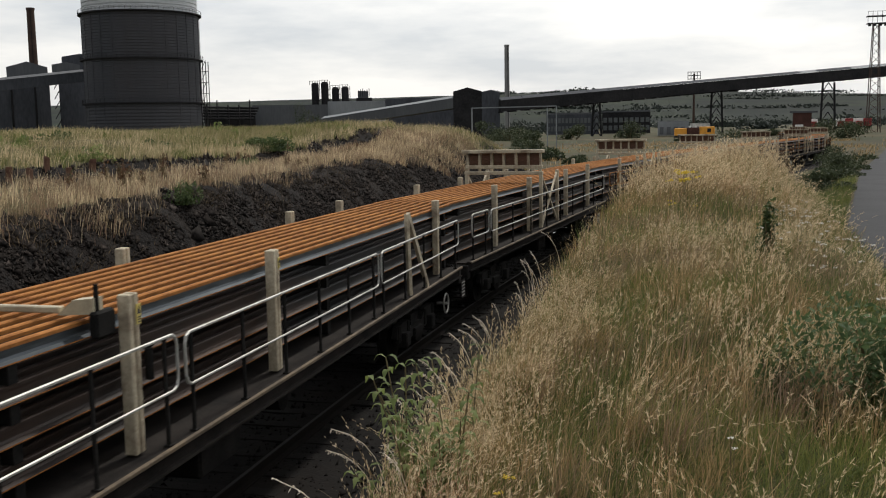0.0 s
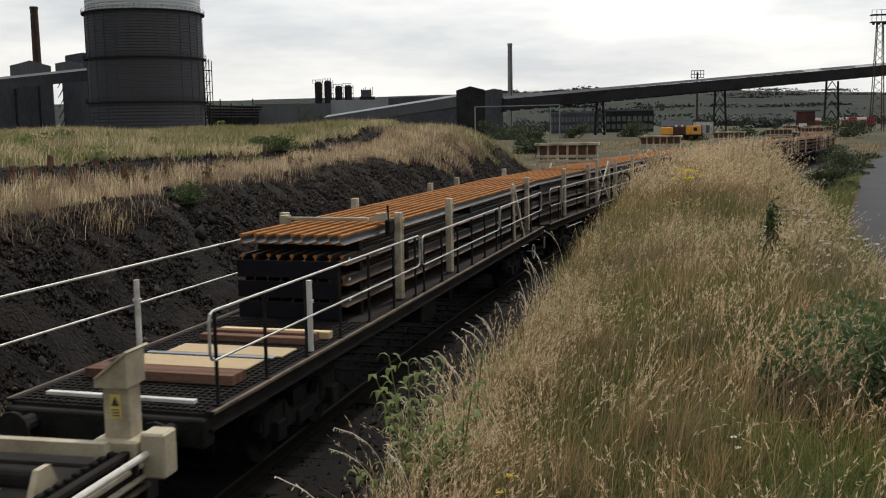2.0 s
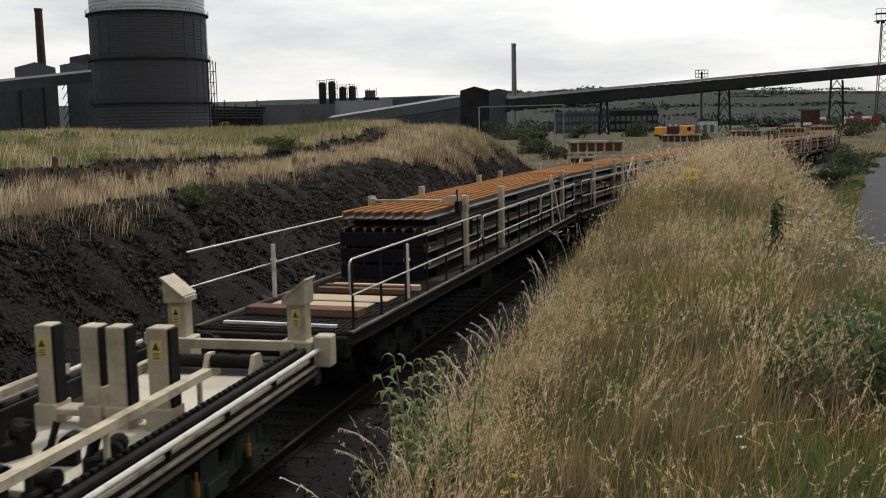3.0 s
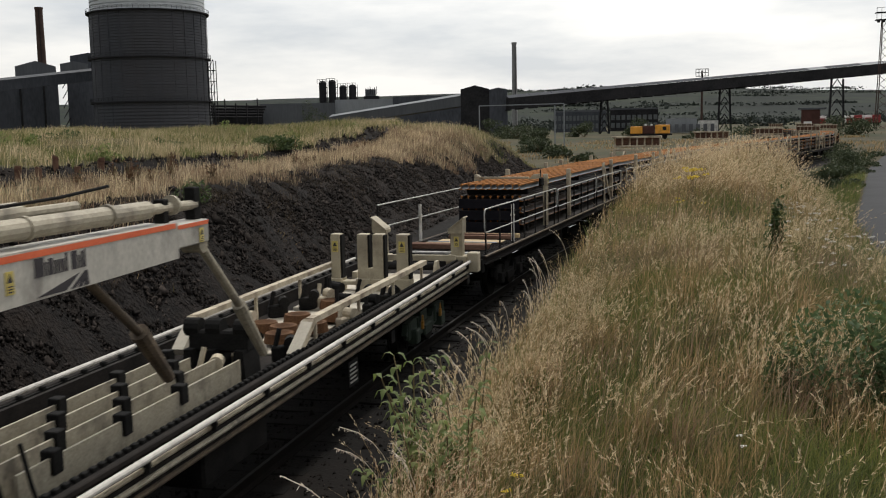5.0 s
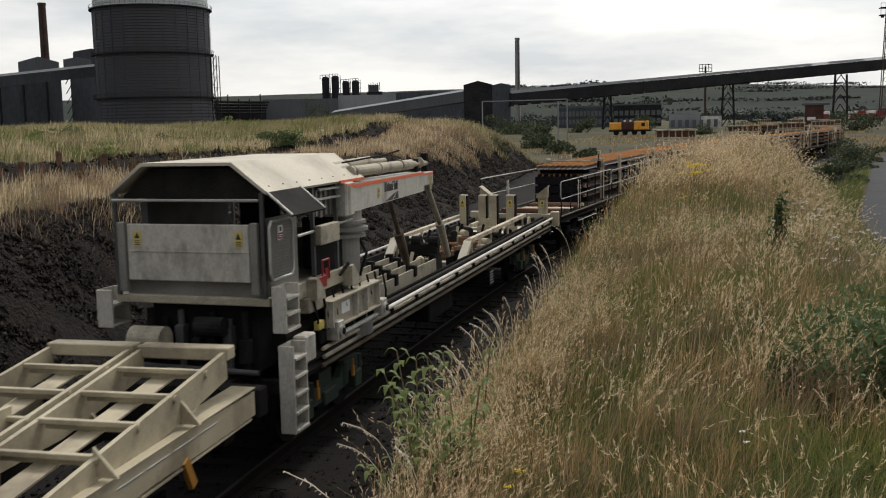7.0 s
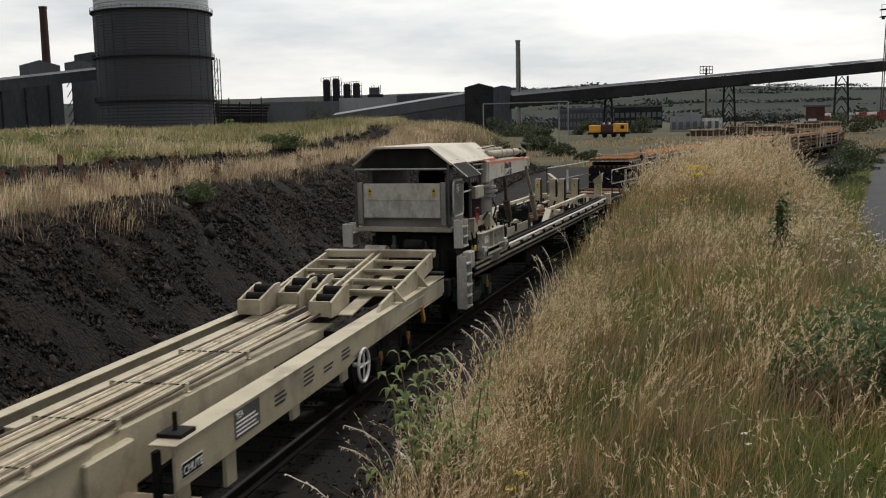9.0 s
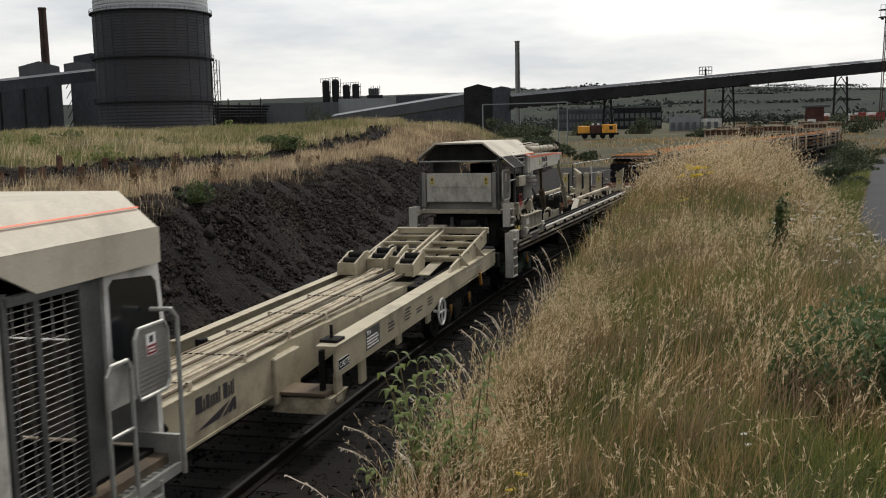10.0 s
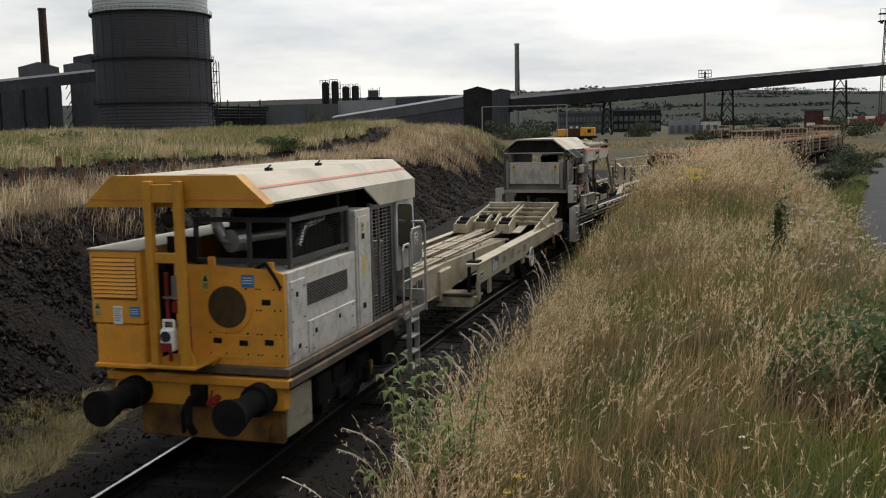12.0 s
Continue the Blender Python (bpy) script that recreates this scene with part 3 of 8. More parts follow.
# ---- wagons with rails ----
def rail_wagon(s0, s1, first=False, tube="galv"):
    mid, h = (s0 + s1) / 2, (s1 - s0) / 2
    w = thing("rail_wagon", "long flat rail wagon, dark grimy deck, cream stanchions and handrails", "wagon", "wagons of the train")
    bm = bmesh.new()
    box(bm, -1.22, 1.22, -h, h, 1.16, 1.21)
    if first:
        for k in range(46):                 # open grating bars on the end platform
            y = -h + 0.05 + 0.11 * k
            box(bm, -1.2, 1.2, y, y + 0.03, 1.21, 1.235)
        for k in range(24):
            x = -1.18 + 0.1 * k
            box(bm, x, x + 0.02, -h + 0.02, -h + 5.1, 1.21, 1.23)
    part("deck", bm, "deck", w)
    for sx in (-1, 1):
        b = bmesh.new()
        prism(b, [(sx * 1.20, 1.02), (sx * 1.30, 1.02), (sx * 1.30, 1.05), (sx * 1.24, 1.05), (sx * 1.24, 1.19), (sx * 1.31, 1.19), (sx * 1.31, 1.235), (sx * 1.20, 1.235)], -h, h)
        part("side_sill", b, "deck", w)
        b = bmesh.new()
        box(b, sx * 1.27, sx * 1.318, -h, h, 1.20, 1.24, 0.006)
        part("edge_strip", b, "rusty_sill", w, "scuffed brown edge of the deck")
    b = bmesh.new()
    for x in (-0.45, 0.45):
        prism(b, [(-h + 0.3, 1.16), (h - 0.3, 1.16), (h - 0.3, 0.95), (h - 4.5, 0.9), (h - 6, 0.62), (-h + 6, 0.62), (-h + 4.5, 0.9), (-h + 0.3, 0.95)], x - 0.1, x + 0.1, "x")
    for k in range(9):
        y = -h + 1 + (2 * h - 2) * k / 8
        box(b, -1.2, 1.2, y - 0.06, y + 0.06, 0.98, 1.16)
    box(b, 0.55, 1.05, -1.6, -0.6, 0.55, 0.95, 0.03)
    rod(b, (-0.9, 1.0, 0.75), (0.9, 1.0, 0.75), 0.18, 12)
    part("underframe", b, "dark", w)
    for e in (-1, 1):
        b = bmesh.new()
        box(b, -1.25, 1.25, e * h - 0.12, e * h + 0.12, 0.85, 1.17, 0.02)
        for x in (-0.87, 0.87):
            rod(b, (x, e * h, 1.03), (x, e * (h + 0.42), 1.03), 0.1, 10)
            rod(b, (x, e * (h + 0.42), 1.03), (x, e * (h + 0.46), 1.03), 0.2, 14)
        part("headstock", b, "dark", w)
    for y in (-h + 2.9, h - 2.9):
        bogie(w, y)
    b = bmesh.new()                           # brake handwheel
    for k in range(16):
        a0, a1 = 2 * math.pi * k / 16, 2 * math.pi * (k + 1) / 16
        rod(b, (1.2, h - 1.1 + 0.2 * math.sin(a0), 0.62 + 0.2 * math.cos(a0)), (1.2, h - 1.1 + 0.2 * math.sin(a1), 0.62 + 0.2 * math.cos(a1)), 0.018, 5)
    rod(b, (1.0, h - 1.1, 0.62), (1.22, h - 1.1, 0.62), 0.03, 6)
    part("handwheel", b, "galv", w, "pale brake handwheel")
    if first:
        ss = [34.1, 37.4, 45.7]
        for s in ss:
            stanchion(w, 1.03, s - mid, 1.235, 2.75)
        for s in [33.9, 37.4, 43.0, 45.7]:
            stanchion(w, -1.03, s - mid, 1.235, 2.75)
        handrail(w, 1.27, 26.95 - mid, 34.52 - mid, 1.235, (2.30, 1.76), n=7)
        handrail(w, 1.27, 34.68 - mid, 41.0 - mid, 1.235, (2.26, 1.74), n=6)
        handrail(w, 1.27, 41.15 - mid, 46.7 - mid, 1.235, (2.26, 1.74), n=5)
        handrail(w, -1.27, 26.6 - mid, 34.0 - mid, 1.235, (2.40, 1.86), n=2, hook0=False)
        b = bmesh.new()
        beam(b, (1.22, 43.0 - mid, 1.25), (1.17, 43.05 - mid, 2.7), 0.06, 0.09)
        beam(b, (1.25, 44.1 - mid, 1.25), (1.17, 43.12 - mid, 2.7), 0.06, 0.1)
        part("brace", b, "post", w, "cream triangular brace")
        b = bmesh.new()                       # clamp bar across the top of the rails
        box(b, -0.92, 0.62, 33.66 - mid, 33.74 - mid, 2.63, 2.69, 0.01)
        prism(b, [(0.62, 2.62), (0.98, 2.64), (0.98, 2.78), (0.78, 2.76)], 33.62 - mid, 33.78 - mid)
        box(b, -1.0, -0.86, 33.6 - mid, 33.8 - mid, 2.5, 2.72, 0.01)
        clamp = part("clamp_bar", b, "cream", w, "cream bar clamped across the rails")
        b = bmesh.new()
        box(b, 0.94, 1.03, 33.6 - mid, 33.9 - mid, 2.42, 2.66, 0.02)
        rod(b, (0.98, 33.68 - mid, 2.6), (0.98, 33.68 - mid, 2.9), 0.022, 8)
        part("hinge", b, "black", clamp)
        b = bmesh.new()
        rod(b, (1.1, 34.3 - mid, 1.9), (1.1, 34.3 - mid, 2.2), 0.04, 8)
        rod(b, (1.06, 34.3 - mid, 2.18), (1.14, 34.34 - mid, 2.26), 0.025, 8)
        part("latch_pin", b, "black", w)
        for sx in (1.095, ):
            sign(w, sx, 34.16 - mid, 2.55, 0.09, 0.22)
            sign(w, sx, 37.46 - mid, 2.58, 0.07, 0.16)
        for x, y in ((1.16, 29.85), (-1.24, 29.5)):
            b = bmesh.new()
            rod(b, (x, y - mid, 1.24), (x, y - mid, 2.2), 0.04, 10)
            rod(b, (x, y - mid, 1.9), (x, y - mid, 1.94), 0.06, 10)
            part("marker_post", b, "white", w, "white tube post")
        b = bmesh.new()
        box(b, 1.305, 1.312, 46.75 - mid, 47.1 - mid, 0.55, 0.95)
        part("data_panel", b, "black", w)
        b = bmesh.new()
        for k in range(5):
            box(b, 1.313, 1.317, 46.78 - mid, 47.06 - mid, 0.6 + 0.07 * k, 0.622 + 0.07 * k)
        part("writing", b, "galv", w)
        b = bmesh.new()
        box(b, -0.95, 0.95, 27.12 - mid, 27.2 - mid, 1.236, 1.28, 0.005)
        part("end_strip", b, "white", w, "white strip")
        b = bmesh.new()
        box(b, 1.0, 1.2, 27.05 - mid, 27.07 - mid, 0.72, 1.1)
        for k in range(4):
            box(b, 1.03, 1.17, 27.04 - mid, 27.05 - mid, 0.78 + 0.07 * k, 0.80 + 0.07 * k)
        part("data_plate", b, "black", w)
    else:
        for s in (0.16, 0.36, 0.64, 0.86):
            for sx in (-1.03, 1.03):
                stanchion(w, sx, -h + 2 * h * s, 1.235, 2.78)
        handrail(w, 1.27, -h + 0.2, -h + 1.6, 1.235, (2.28, 1.76), tube, n=2)
        handrail(w, 1.27, -h + 1.8, h - 0.3, 1.235, (2.26, 1.74), tube, n=9)
        handrail(w, -1.27, -h + 0.3, h - 0.3, 1.235, (2.26, 1.74), tube, n=6)
        gy = -h + 7.9                         # portal that guides the rails
        for y in (gy - 0.1, gy + 2.2):
            for sx in (-1.14, 1.14):
                b = bmesh.new()
                box(b, sx - 0.05, sx + 0.05, y - 0.06, y + 0.06, 1.235, 2.85, 0.01)
                part("portal_post", b, "post", w)
        for sx in (-1.14, 1.14):
            b = bmesh.new()
            beam(b, (sx, gy, 1.3), (sx, gy + 2.1, 2.75), 0.05, 0.07)
            beam(b, (sx, gy + 2.1, 1.3), (sx, gy, 2.75), 0.05, 0.07)
            part("cross_brace", b, "post", w, "cream diagonal cross")
        b = bmesh.new()
        box(b, -1.2, 1.2, gy - 0.16, gy - 0.02, 2.80, 2.90, 0.01)
        box(b, -1.18, 1.18, gy - 0.12, gy, 2.98, 3.08, 0.01)
        box(b, -1.25, 1.22, gy - 0.2, gy + 0.1, 3.44, 3.54, 0.01)
        for k in range(7):
            x = -1.12 + 2.24 * k / 6
            box(b, x - 0.03, x + 0.03, gy - 0.1, gy, 2.88, 3.46)
        part("guide_frame", b, "post", w, "cream and rusty guide frame over the rails")
        for k in range(6):
            x = -1.12 + 2.24 * k / 6
            part("guide_plate", made(box, x + 0.04, x + 0.34, gy, gy + 0.03, 3.08, 3.44), "timber", w)
    MOVERS.append((w, mid, h - 2.9))
    return w


RAILS = {}


def rail_load(s0, s1, narrow=False):
    mid, length = (s0 + s1) / 2, s1 - s0
    key = round(length, 2)
    if key not in RAILS:
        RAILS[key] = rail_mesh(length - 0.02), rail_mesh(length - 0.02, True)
    ld = thing("rail_load", "four layers of long rusty orange steel rails on the wagon", "rails", "loads of rails")
    for layer in range(4):
        for k in range(9):
            # layers below the top take the mesh with shade in its colour
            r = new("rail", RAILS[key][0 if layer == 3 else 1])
            r.parent = ld
            jog = 0.0 if not narrow else 0.05 * math.sin(k * 2.3 + layer * 1.7)
            r.location = (-0.848 + 0.212 * k, jog, 1.44 + 0.325 * layer)
    n = max(2, int(length // 4))
    for layer in range(4):
        for k in range(n):
            y = -length / 2 + 0.7 + (length - 1.4) * k / (n - 1)
            b = bmesh.new()
            z = 1.44 + 0.325 * layer
            box(b, -0.9, 0.9, y - 0.06, y + 0.06, z - 0.165 if layer else 1.236, z - 0.002)
            part("bearer", b, "black", ld)
    if narrow:
        # added dark sheets stand in for the overhang's shade on the blue-black ends
        for z in (1.245, 1.57, 1.895):
            b = bmesh.new()
            box(b, -0.90, 0.86, -length / 2 - 0.10, -length / 2 - 0.07, z, z + 0.27, 0.006)
            part("end_shade", b, "navy", ld, "blue-black sheet added for the shaded rail ends")
        for layer in range(3):
            b = bmesh.new()
            box(b, 0.861, 0.865, -length / 2 + 0.25, -length / 2 + 0.32, 1.50 + 0.325 * layer, 1.54 + 0.325 * layer)
            part("tag", b, "sign_white", ld, "small white paper tag")
    MOVERS.append((ld, mid, length / 2))


rail_wagon(26.9, 46.9, first=True)
rail_load(32.0, 47.3, narrow=True)
for k in range(8):
    rail_wagon(47.7 + 19.6 * k, 66.5 + 19.6 * k, tube="galv" if k < 1 else "rust")
    rail_load(47.3 + 19.6 * k, 66.9 + 19.6 * k)


# loose boards on the first wagon's end platform
def board(name, label, s, x0, x1, depth, z0, z1, material, turn=0.0):
    ob = thing(name, label, "board", "boards on the wagon deck", bm=made(box, x0, x1, -depth / 2 + s - 36.9, depth / 2 + s - 36.9, z0, z1, 0.006), material=material)
    MOVERS.append((ob, 36.9, 7.1))


board("plywood_sheet", "pale plywood sheet with slots lying on the wagon deck", 28.75, -0.95, 0.8, 0.85, 1.238, 1.262, "ply")
board("plywood_sheet", "pale plywood sheet lying flat on the wagon deck", 29.62, -0.75, 0.95, 0.5, 1.238, 1.262, "ply")
board("blue_board", "blue painted board lying on the plywood sheets", 29.25, -0.95, 0.9, 0.10, 1.262, 1.275, "blueply")
board("timber_baulk", "thick brown timber baulk lying across the deck", 28.1, -1.0, 1.0, 0.36, 1.238, 1.36, "timber")
board("timber_plank", "brown timber plank lying across the deck", 30.25, -0.7, 1.0, 0.16, 1.238, 1.33, "timber")
board("timber_plank", "pinkish worn timber plank lying across the deck", 30.45, -0.65, 1.0, 0.15, 1.238, 1.36, "timber")
board("pine_plank", "fresh yellow pine plank lying across the deck", 30.66, -0.6, 1.12, 0.14, 1.238, 1.34, "pinewood")


# ---- crane wagon ----
def crane_wagon():
    mid = 15.95
    def y(s):
        return s - mid
    w = thing("crane_wagon", "cream works wagon with an open-sided cab and a loader crane", "wagon", "wagons of the train")
    b = bmesh.new()
    box(b, -1.0, 1.0, y(10.8), y(25.4), 1.05, 1.12)
    box(b, -0.7, 0.7, y(6.5), y(10.8), 1.05, 1.12)
    part("floor", b, "deck", w)
    b = bmesh.new()
    box(b, -0.65, 0.9, y(20.2), y(24.25), 1.121, 1.19, 0.01)
    box(b, -0.75, 0.55, y(17.0), y(20.1), 1.121, 1.15, 0.01)
    part("floor_plate", b, "roof", w, "cream painted floor plate")
    for sx in (-1, 1):
        b = bmesh.new()                       # fluted side sill
        prism(b, [(sx * 1.02, 0.95), (sx * 1.24, 0.95), (sx * 1.26, 1.02), (sx * 1.20, 1.08), (sx * 1.28, 1.14), (sx * 1.28, 1.18), (sx * 1.18, 1.22), (sx * 1.18, 1.30), (sx * 1.02, 1.30)], y(7.6), y(25.3))
        part("side_sill", b, "deck", w, "grimy dark side sill")
        for xx, zz, mm in ((1.285, 1.23, "post"), (1.30, 1.12, "grimy"), (1.265, 0.995, "rusty_sill")):
            part("side_pipe", made(rod, (sx * xx, y(8.2), zz), (sx * xx, y(25.3), zz), 0.03, 8), mm, w, "dusty cream pipe along the sill")
        b = bmesh.new()
        rod(b, (sx * 1.34, y(8.6), 1.33), (sx * 1.34, y(25.4), 1.33), 0.034, 10)
        part("side_tube", b, "scuffed", w, "white tube along the side")
        b = bmesh.new()
        box(b, sx * 1.16 - 0.04, sx * 1.16 + 0.04, y(9), y(25.2), 1.30, 1.36, 0.01)
        box(b, sx * 1.02 - 0.03, sx * 1.02 + 0.03, y(10.8), y(25.2), 1.12, 1.34)
        part("guide_rail", b, "deck", w)
        link = finish("chain_link", made(box, -0.03, 0.03, 0, 0.075, 0, 0.05, 0.008), "black")
        chain = part("rack_chain", made(box, sx * 1.09 - 0.015, sx * 1.09 + 0.015, y(9.2), y(25.1), 1.33, 1.35), "black", w, "black toothed chain rail")
        for k in range(122 if sx > 0 else 40):
            o = new("chain_link", link)
            o.parent, o.location = chain, (sx * 1.09, y(9.2) + (0.13 if sx > 0 else 0.4) * k, 1.345)
        for k in range(13):
            b = bmesh.new()
            yy = y(9.6) + 1.28 * k
            box(b, sx * 1.2 - 0.02, sx * 1.36, yy - 0.02, yy + 0.02, 1.2, 1.30)
            part("tube_bracket", b, "dark", w)
    b = bmesh.new()
    for x in (-0.5, 0.5):
        prism(b, [(y(6.6), 1.05), (y(25.3), 1.05), (y(25.3), 0.85), (y(20.5), 0.8), (y(19.5), 0.6), (y(12.5), 0.6), (y(11.5), 0.8), (y(6.6), 0.85)], x - 0.1, x + 0.1, "x")
    for k in range(9):
        yy = y(7.2) + 2.2 * k
        box(b, -1.15, 1.15, yy - 0.06, yy + 0.06, 0.88, 1.05)
    box(b, 0.6, 1.1, y(13.6), y(15.2), 0.5, 0.9, 0.03)
    part("underframe", b, "dark", w)
    for e, s in ((-1, 6.5), (1, 25.4)):
        b = bmesh.new()
        box(b, -1.25, 1.25, y(s) - 0.12, y(s) + 0.12, 0.8, 1.15, 0.02)
        for x in (-0.87, 0.87):
            rod(b, (x, y(s), 1.03), (x, y(s) + e * 0.4, 1.03), 0.1, 10)
            rod(b, (x, y(s) + e * 0.4, 1.03), (x, y(s) + e * 0.44, 1.03), 0.2, 14)
        part("headstock", b, "dark", w)
    bogie(w, y(8.9), "green")
    bogie(w, y(22.6), "green")
    for s in (8.3, 9.6, 22.0, 23.3):
        b = bmesh.new()
        box(b, 1.12, 1.17, y(s) - 0.035, y(s) + 0.035, 0.5, 0.66, 0.012)
        rod(b, (1.145, y(s), 0.66), (1.145, y(s), 0.76), 0.018, 8)
        part("grease_box", b, "amber", w, "amber axlebox fitting")
    b = bmesh.new()
    box(b, 1.285, 1.292, y(17.55), y(17.95), 0.55, 0.92)
    box(b, 1.285, 1.292, y(19.6), y(19.8), 0.75, 0.95)
    plate = part("data_panel", b, "black", w)
    b = bmesh.new()
    for k in range(5):
        box(b, 1.292, 1.297, y(17.6), y(17.9) - 0.05 * (k % 2), 0.6 + 0.06 * k, 0.625 + 0.06 * k)
    part("writing", b, "galv", plate)
    kept = set(w.children)
    # far end: headed posts and a roller between
    for sx in (-1, 1):
        b = bmesh.new()
        x = sx * 0.86
        box(b, x - 0.13, x + 0.13, y(25.2), y(25.42), 1.12, 1.95, 0.012)
        box(b, x - 0.22, x + 0.22, y(25.12), y(25.46), 1.12, 1.45, 0.02)
        prism(b, [(x - sx * 0.17, 1.93), (x + sx * 0.15, 1.93), (x + sx * 0.15, 2.25), (x - sx * 0.17, 2.0)], y(25.14), y(25.48))
        box(b, -0.19, 0.22, -0.2, 0.2, -0.012, 0.012, 0, pose(x, y(25.31), 2.135, 0, -sx * 38, 0) @ Matrix.Diagonal((sx, 1, 1, 1)))
        hp = part("headed_post", b, "cream", w, "cream post with a sloped head")
        sign(hp, x, y(25.195), 1.75, 0.13, 0.26, face="y")
        b = bmesh.new()
        box(b, x - 0.135, x - 0.10, y(25.21), y(25.4), 1.46, 1.93)
        part("rubbing_pad", b, "black", hp)
    b = bmesh.new()
    rod(b, (-0.75, y(24.4), 1.33), (0.6, y(24.4), 1.33), 0.085, 14)
    part("roller", b, "black", w, "black steel roller")
    for x in (-0.75, 0.0, 0.62):
        b = bmesh.new()
        prism(b, [(y(24.15), 1.12), (y(24.65), 1.12), (y(24.48), 1.44), (y(24.32), 1.44)], x - 0.03, x + 0.03, "x")
        part("roller_bracket", b, "cream", w)
    b = bmesh.new()
    beam(b, (-0.9, y(24.95), 1.43), (0.9, y(24.95), 1.43), 0.09, 0.12)
    beam(b, (-0.9, y(23.6), 1.22), (-0.9, y(24.9), 1.22), 0.1, 0.16)
    box(b, 1.1, 1.34, y(25.15), y(25.4), 1.1, 1.52, 0.02)
    box(b, -1.34, -1.1, y(25.15), y(25.4), 1.1, 1.52, 0.02)
    part("end_frame", b, "cream", w)
    # four posts in a row
    for x, wd in ((-0.70, 0.18), (-0.17, 0.2), (0.13, 0.2), (0.60, 0.22)):
        b = bmesh.new()
        box(b, x - wd / 2, x + wd / 2, y(22.0), y(22.22), 1.12, 2.25, 0.012)
        box(b, x - wd / 2 - 0.03, x + wd / 2 + 0.03, y(21.95), y(22.27), 1.12, 1.42, 0.01)
        gp = part("guide_post", b, "cream", w, "cream guide post")
        b = bmesh.new()
        box(b, x + wd / 2, x + wd / 2 + 0.035, y(22.03), y(22.2), 1.42, 2.23)
        part("rubbing_pad", b, "black", gp)
        if x in (-0.70, 0.60):
            sign(gp, x, y(21.995), 2.02, 0.14, 0.24, face="y")
    b = bmesh.new()
    box(b, -0.7, 0.6, y(21.98), y(22.24), 1.3, 1.37, 0.01)
    box(b, -0.08, 0.04, y(22.0), y(22.2), 1.37, 1.62, 0.01)
    part("cross_beam", b, "cream", w)
    # low fences beside the well
    for sx in (-1, 1):
        b = bmesh.new()
        beam(b, (sx * 0.85, y(16.8), 1.66), (sx * 0.85, y(22.6), 1.66), 0.11, 0.08)
        beam(b, (sx * 0.85, y(16.8), 1.66), (sx * 0.83, y(16.3), 1.28), 0.16, 0.08)
        fe = part("low_fence", b, "post", w, "cream box rail")
        for s in (17.0, 18.8, 20.6, 22.4):
            b = bmesh.new()
            box(b, sx * 0.85 - 0.02, sx * 0.85 + 0.02, y(s) - 0.025, y(s) + 0.025, 1.2, 1.63)
            part("fence_post", b, "post", fe)
        b = bmesh.new()
        beam(b, (sx * 0.84, y(16.78), 1.64), (sx * 0.82, y(16.28), 1.30), 0.17, 0.085)
        part("fence_foot", b, "roof", fe, "pale sloping foot")
    # rings and clamps between the fences
    rng = random.Random(5)
    for k, (x, s) in enumerate(((-0.45, 18.2), (-0.05, 18.0), (0.3, 18.3), (-0.2, 18.9), (0.25, 19.2), (-0.55, 17.4), (0.1, 17.5), (-0.1, 20.2))):
        b = bmesh.new()
        bmesh.ops.create_cone(b, cap_ends=False, segments=20, radius1=0.23, radius2=0.2, depth=0.14, matrix=Matrix.Translation((x, y(s), 1.27)))
        bmesh.ops.create_cone(b, cap_ends=False, segments=20, radius1=0.13, radius2=0.15, depth=0.14, matrix=Matrix.Translation((x, y(s), 1.27)))
        r1 = [v for v in b.verts if v.co.z > 1.3]
        for i in range(20):
            o, n = r1[i], r1[(i + 1) % 20]
        bmesh.ops.bridge_loops(b, edges=[e for e in b.edges if all(v.co.z > 1.3 for v in e.verts)])
        part("pulley_ring", b, "old_ring", w, "rusty cast ring")
    for k in range(18):
        x, s = rng.uniform(-0.8, 0.75), rng.uniform(15.3, 21.5)
        b = bmesh.new()
        m = pose(x, y(s), 1.3, 0, 0, rng.uniform(0, 90))
        box(b, -0.16, 0.16, -0.07, 0.07, -0.15, 0.06, 0.02, m)
        rod(b, m @ Vector((-0.12, 0, 0)), m @ Vector((-0.05, 0.05, 0.28)), 0.035, 8)
        rod(b, m @ Vector((0.1, -0.1, 0.1)), m @ Vector((0.1, 0.1, 0.1)), 0.09, 12)
        part("rail_clamp", b, ["black", "dark", "post"][k % 3], w, "oily rail clamp")
    b = bmesh.new()                            # clamp head under the boom
    box(b, -0.35, 0.45, y(15.7), y(15.95), 1.45, 1.72, 0.03)
    for x in (-0.3, 0.0, 0.38):
        prism(b, [(x - 0.09, 1.15), (x + 0.09, 1.15), (x + 0.06, 1.5), (x - 0.06, 1.5)], y(15.6), y(16.05))
        rod(b, (x - 0.1, y(15.8), 1.75), (x + 0.1, y(15.8), 1.75), 0.12, 12)
    part("grab_head", b, "black", w, "black greasy grab head")
    # toothed channels near the crane
    for x, first_ in ((0.54, 11.7), (0.22, 12.2), (-0.12, 12.7), (-0.46, 13.2)):
        b = bmesh.new()
        box(b, x - 0.015, x + 0.015, y(11.2), y(15.3), 1.12, 1.47)
        box(b, x - 0.13, x, y(11.2), y(15.3), 1.13, 1.16)
        ch = part("channel", b, "grimy", w, "pale steel channel")
        for s in (first_, first_ + 1.1, first_ + 2.2):
            b = bmesh.new()
            box(b, x - 0.09, x + 0.05, y(s) - 0.07, y(s) + 0.07, 1.32, 1.53, 0.01)
            part("stop_block", b, "black", ch)
    # crane pedestal and boom
    px_, py_ = 0.82, y(9.75)
    b = bmesh.new()
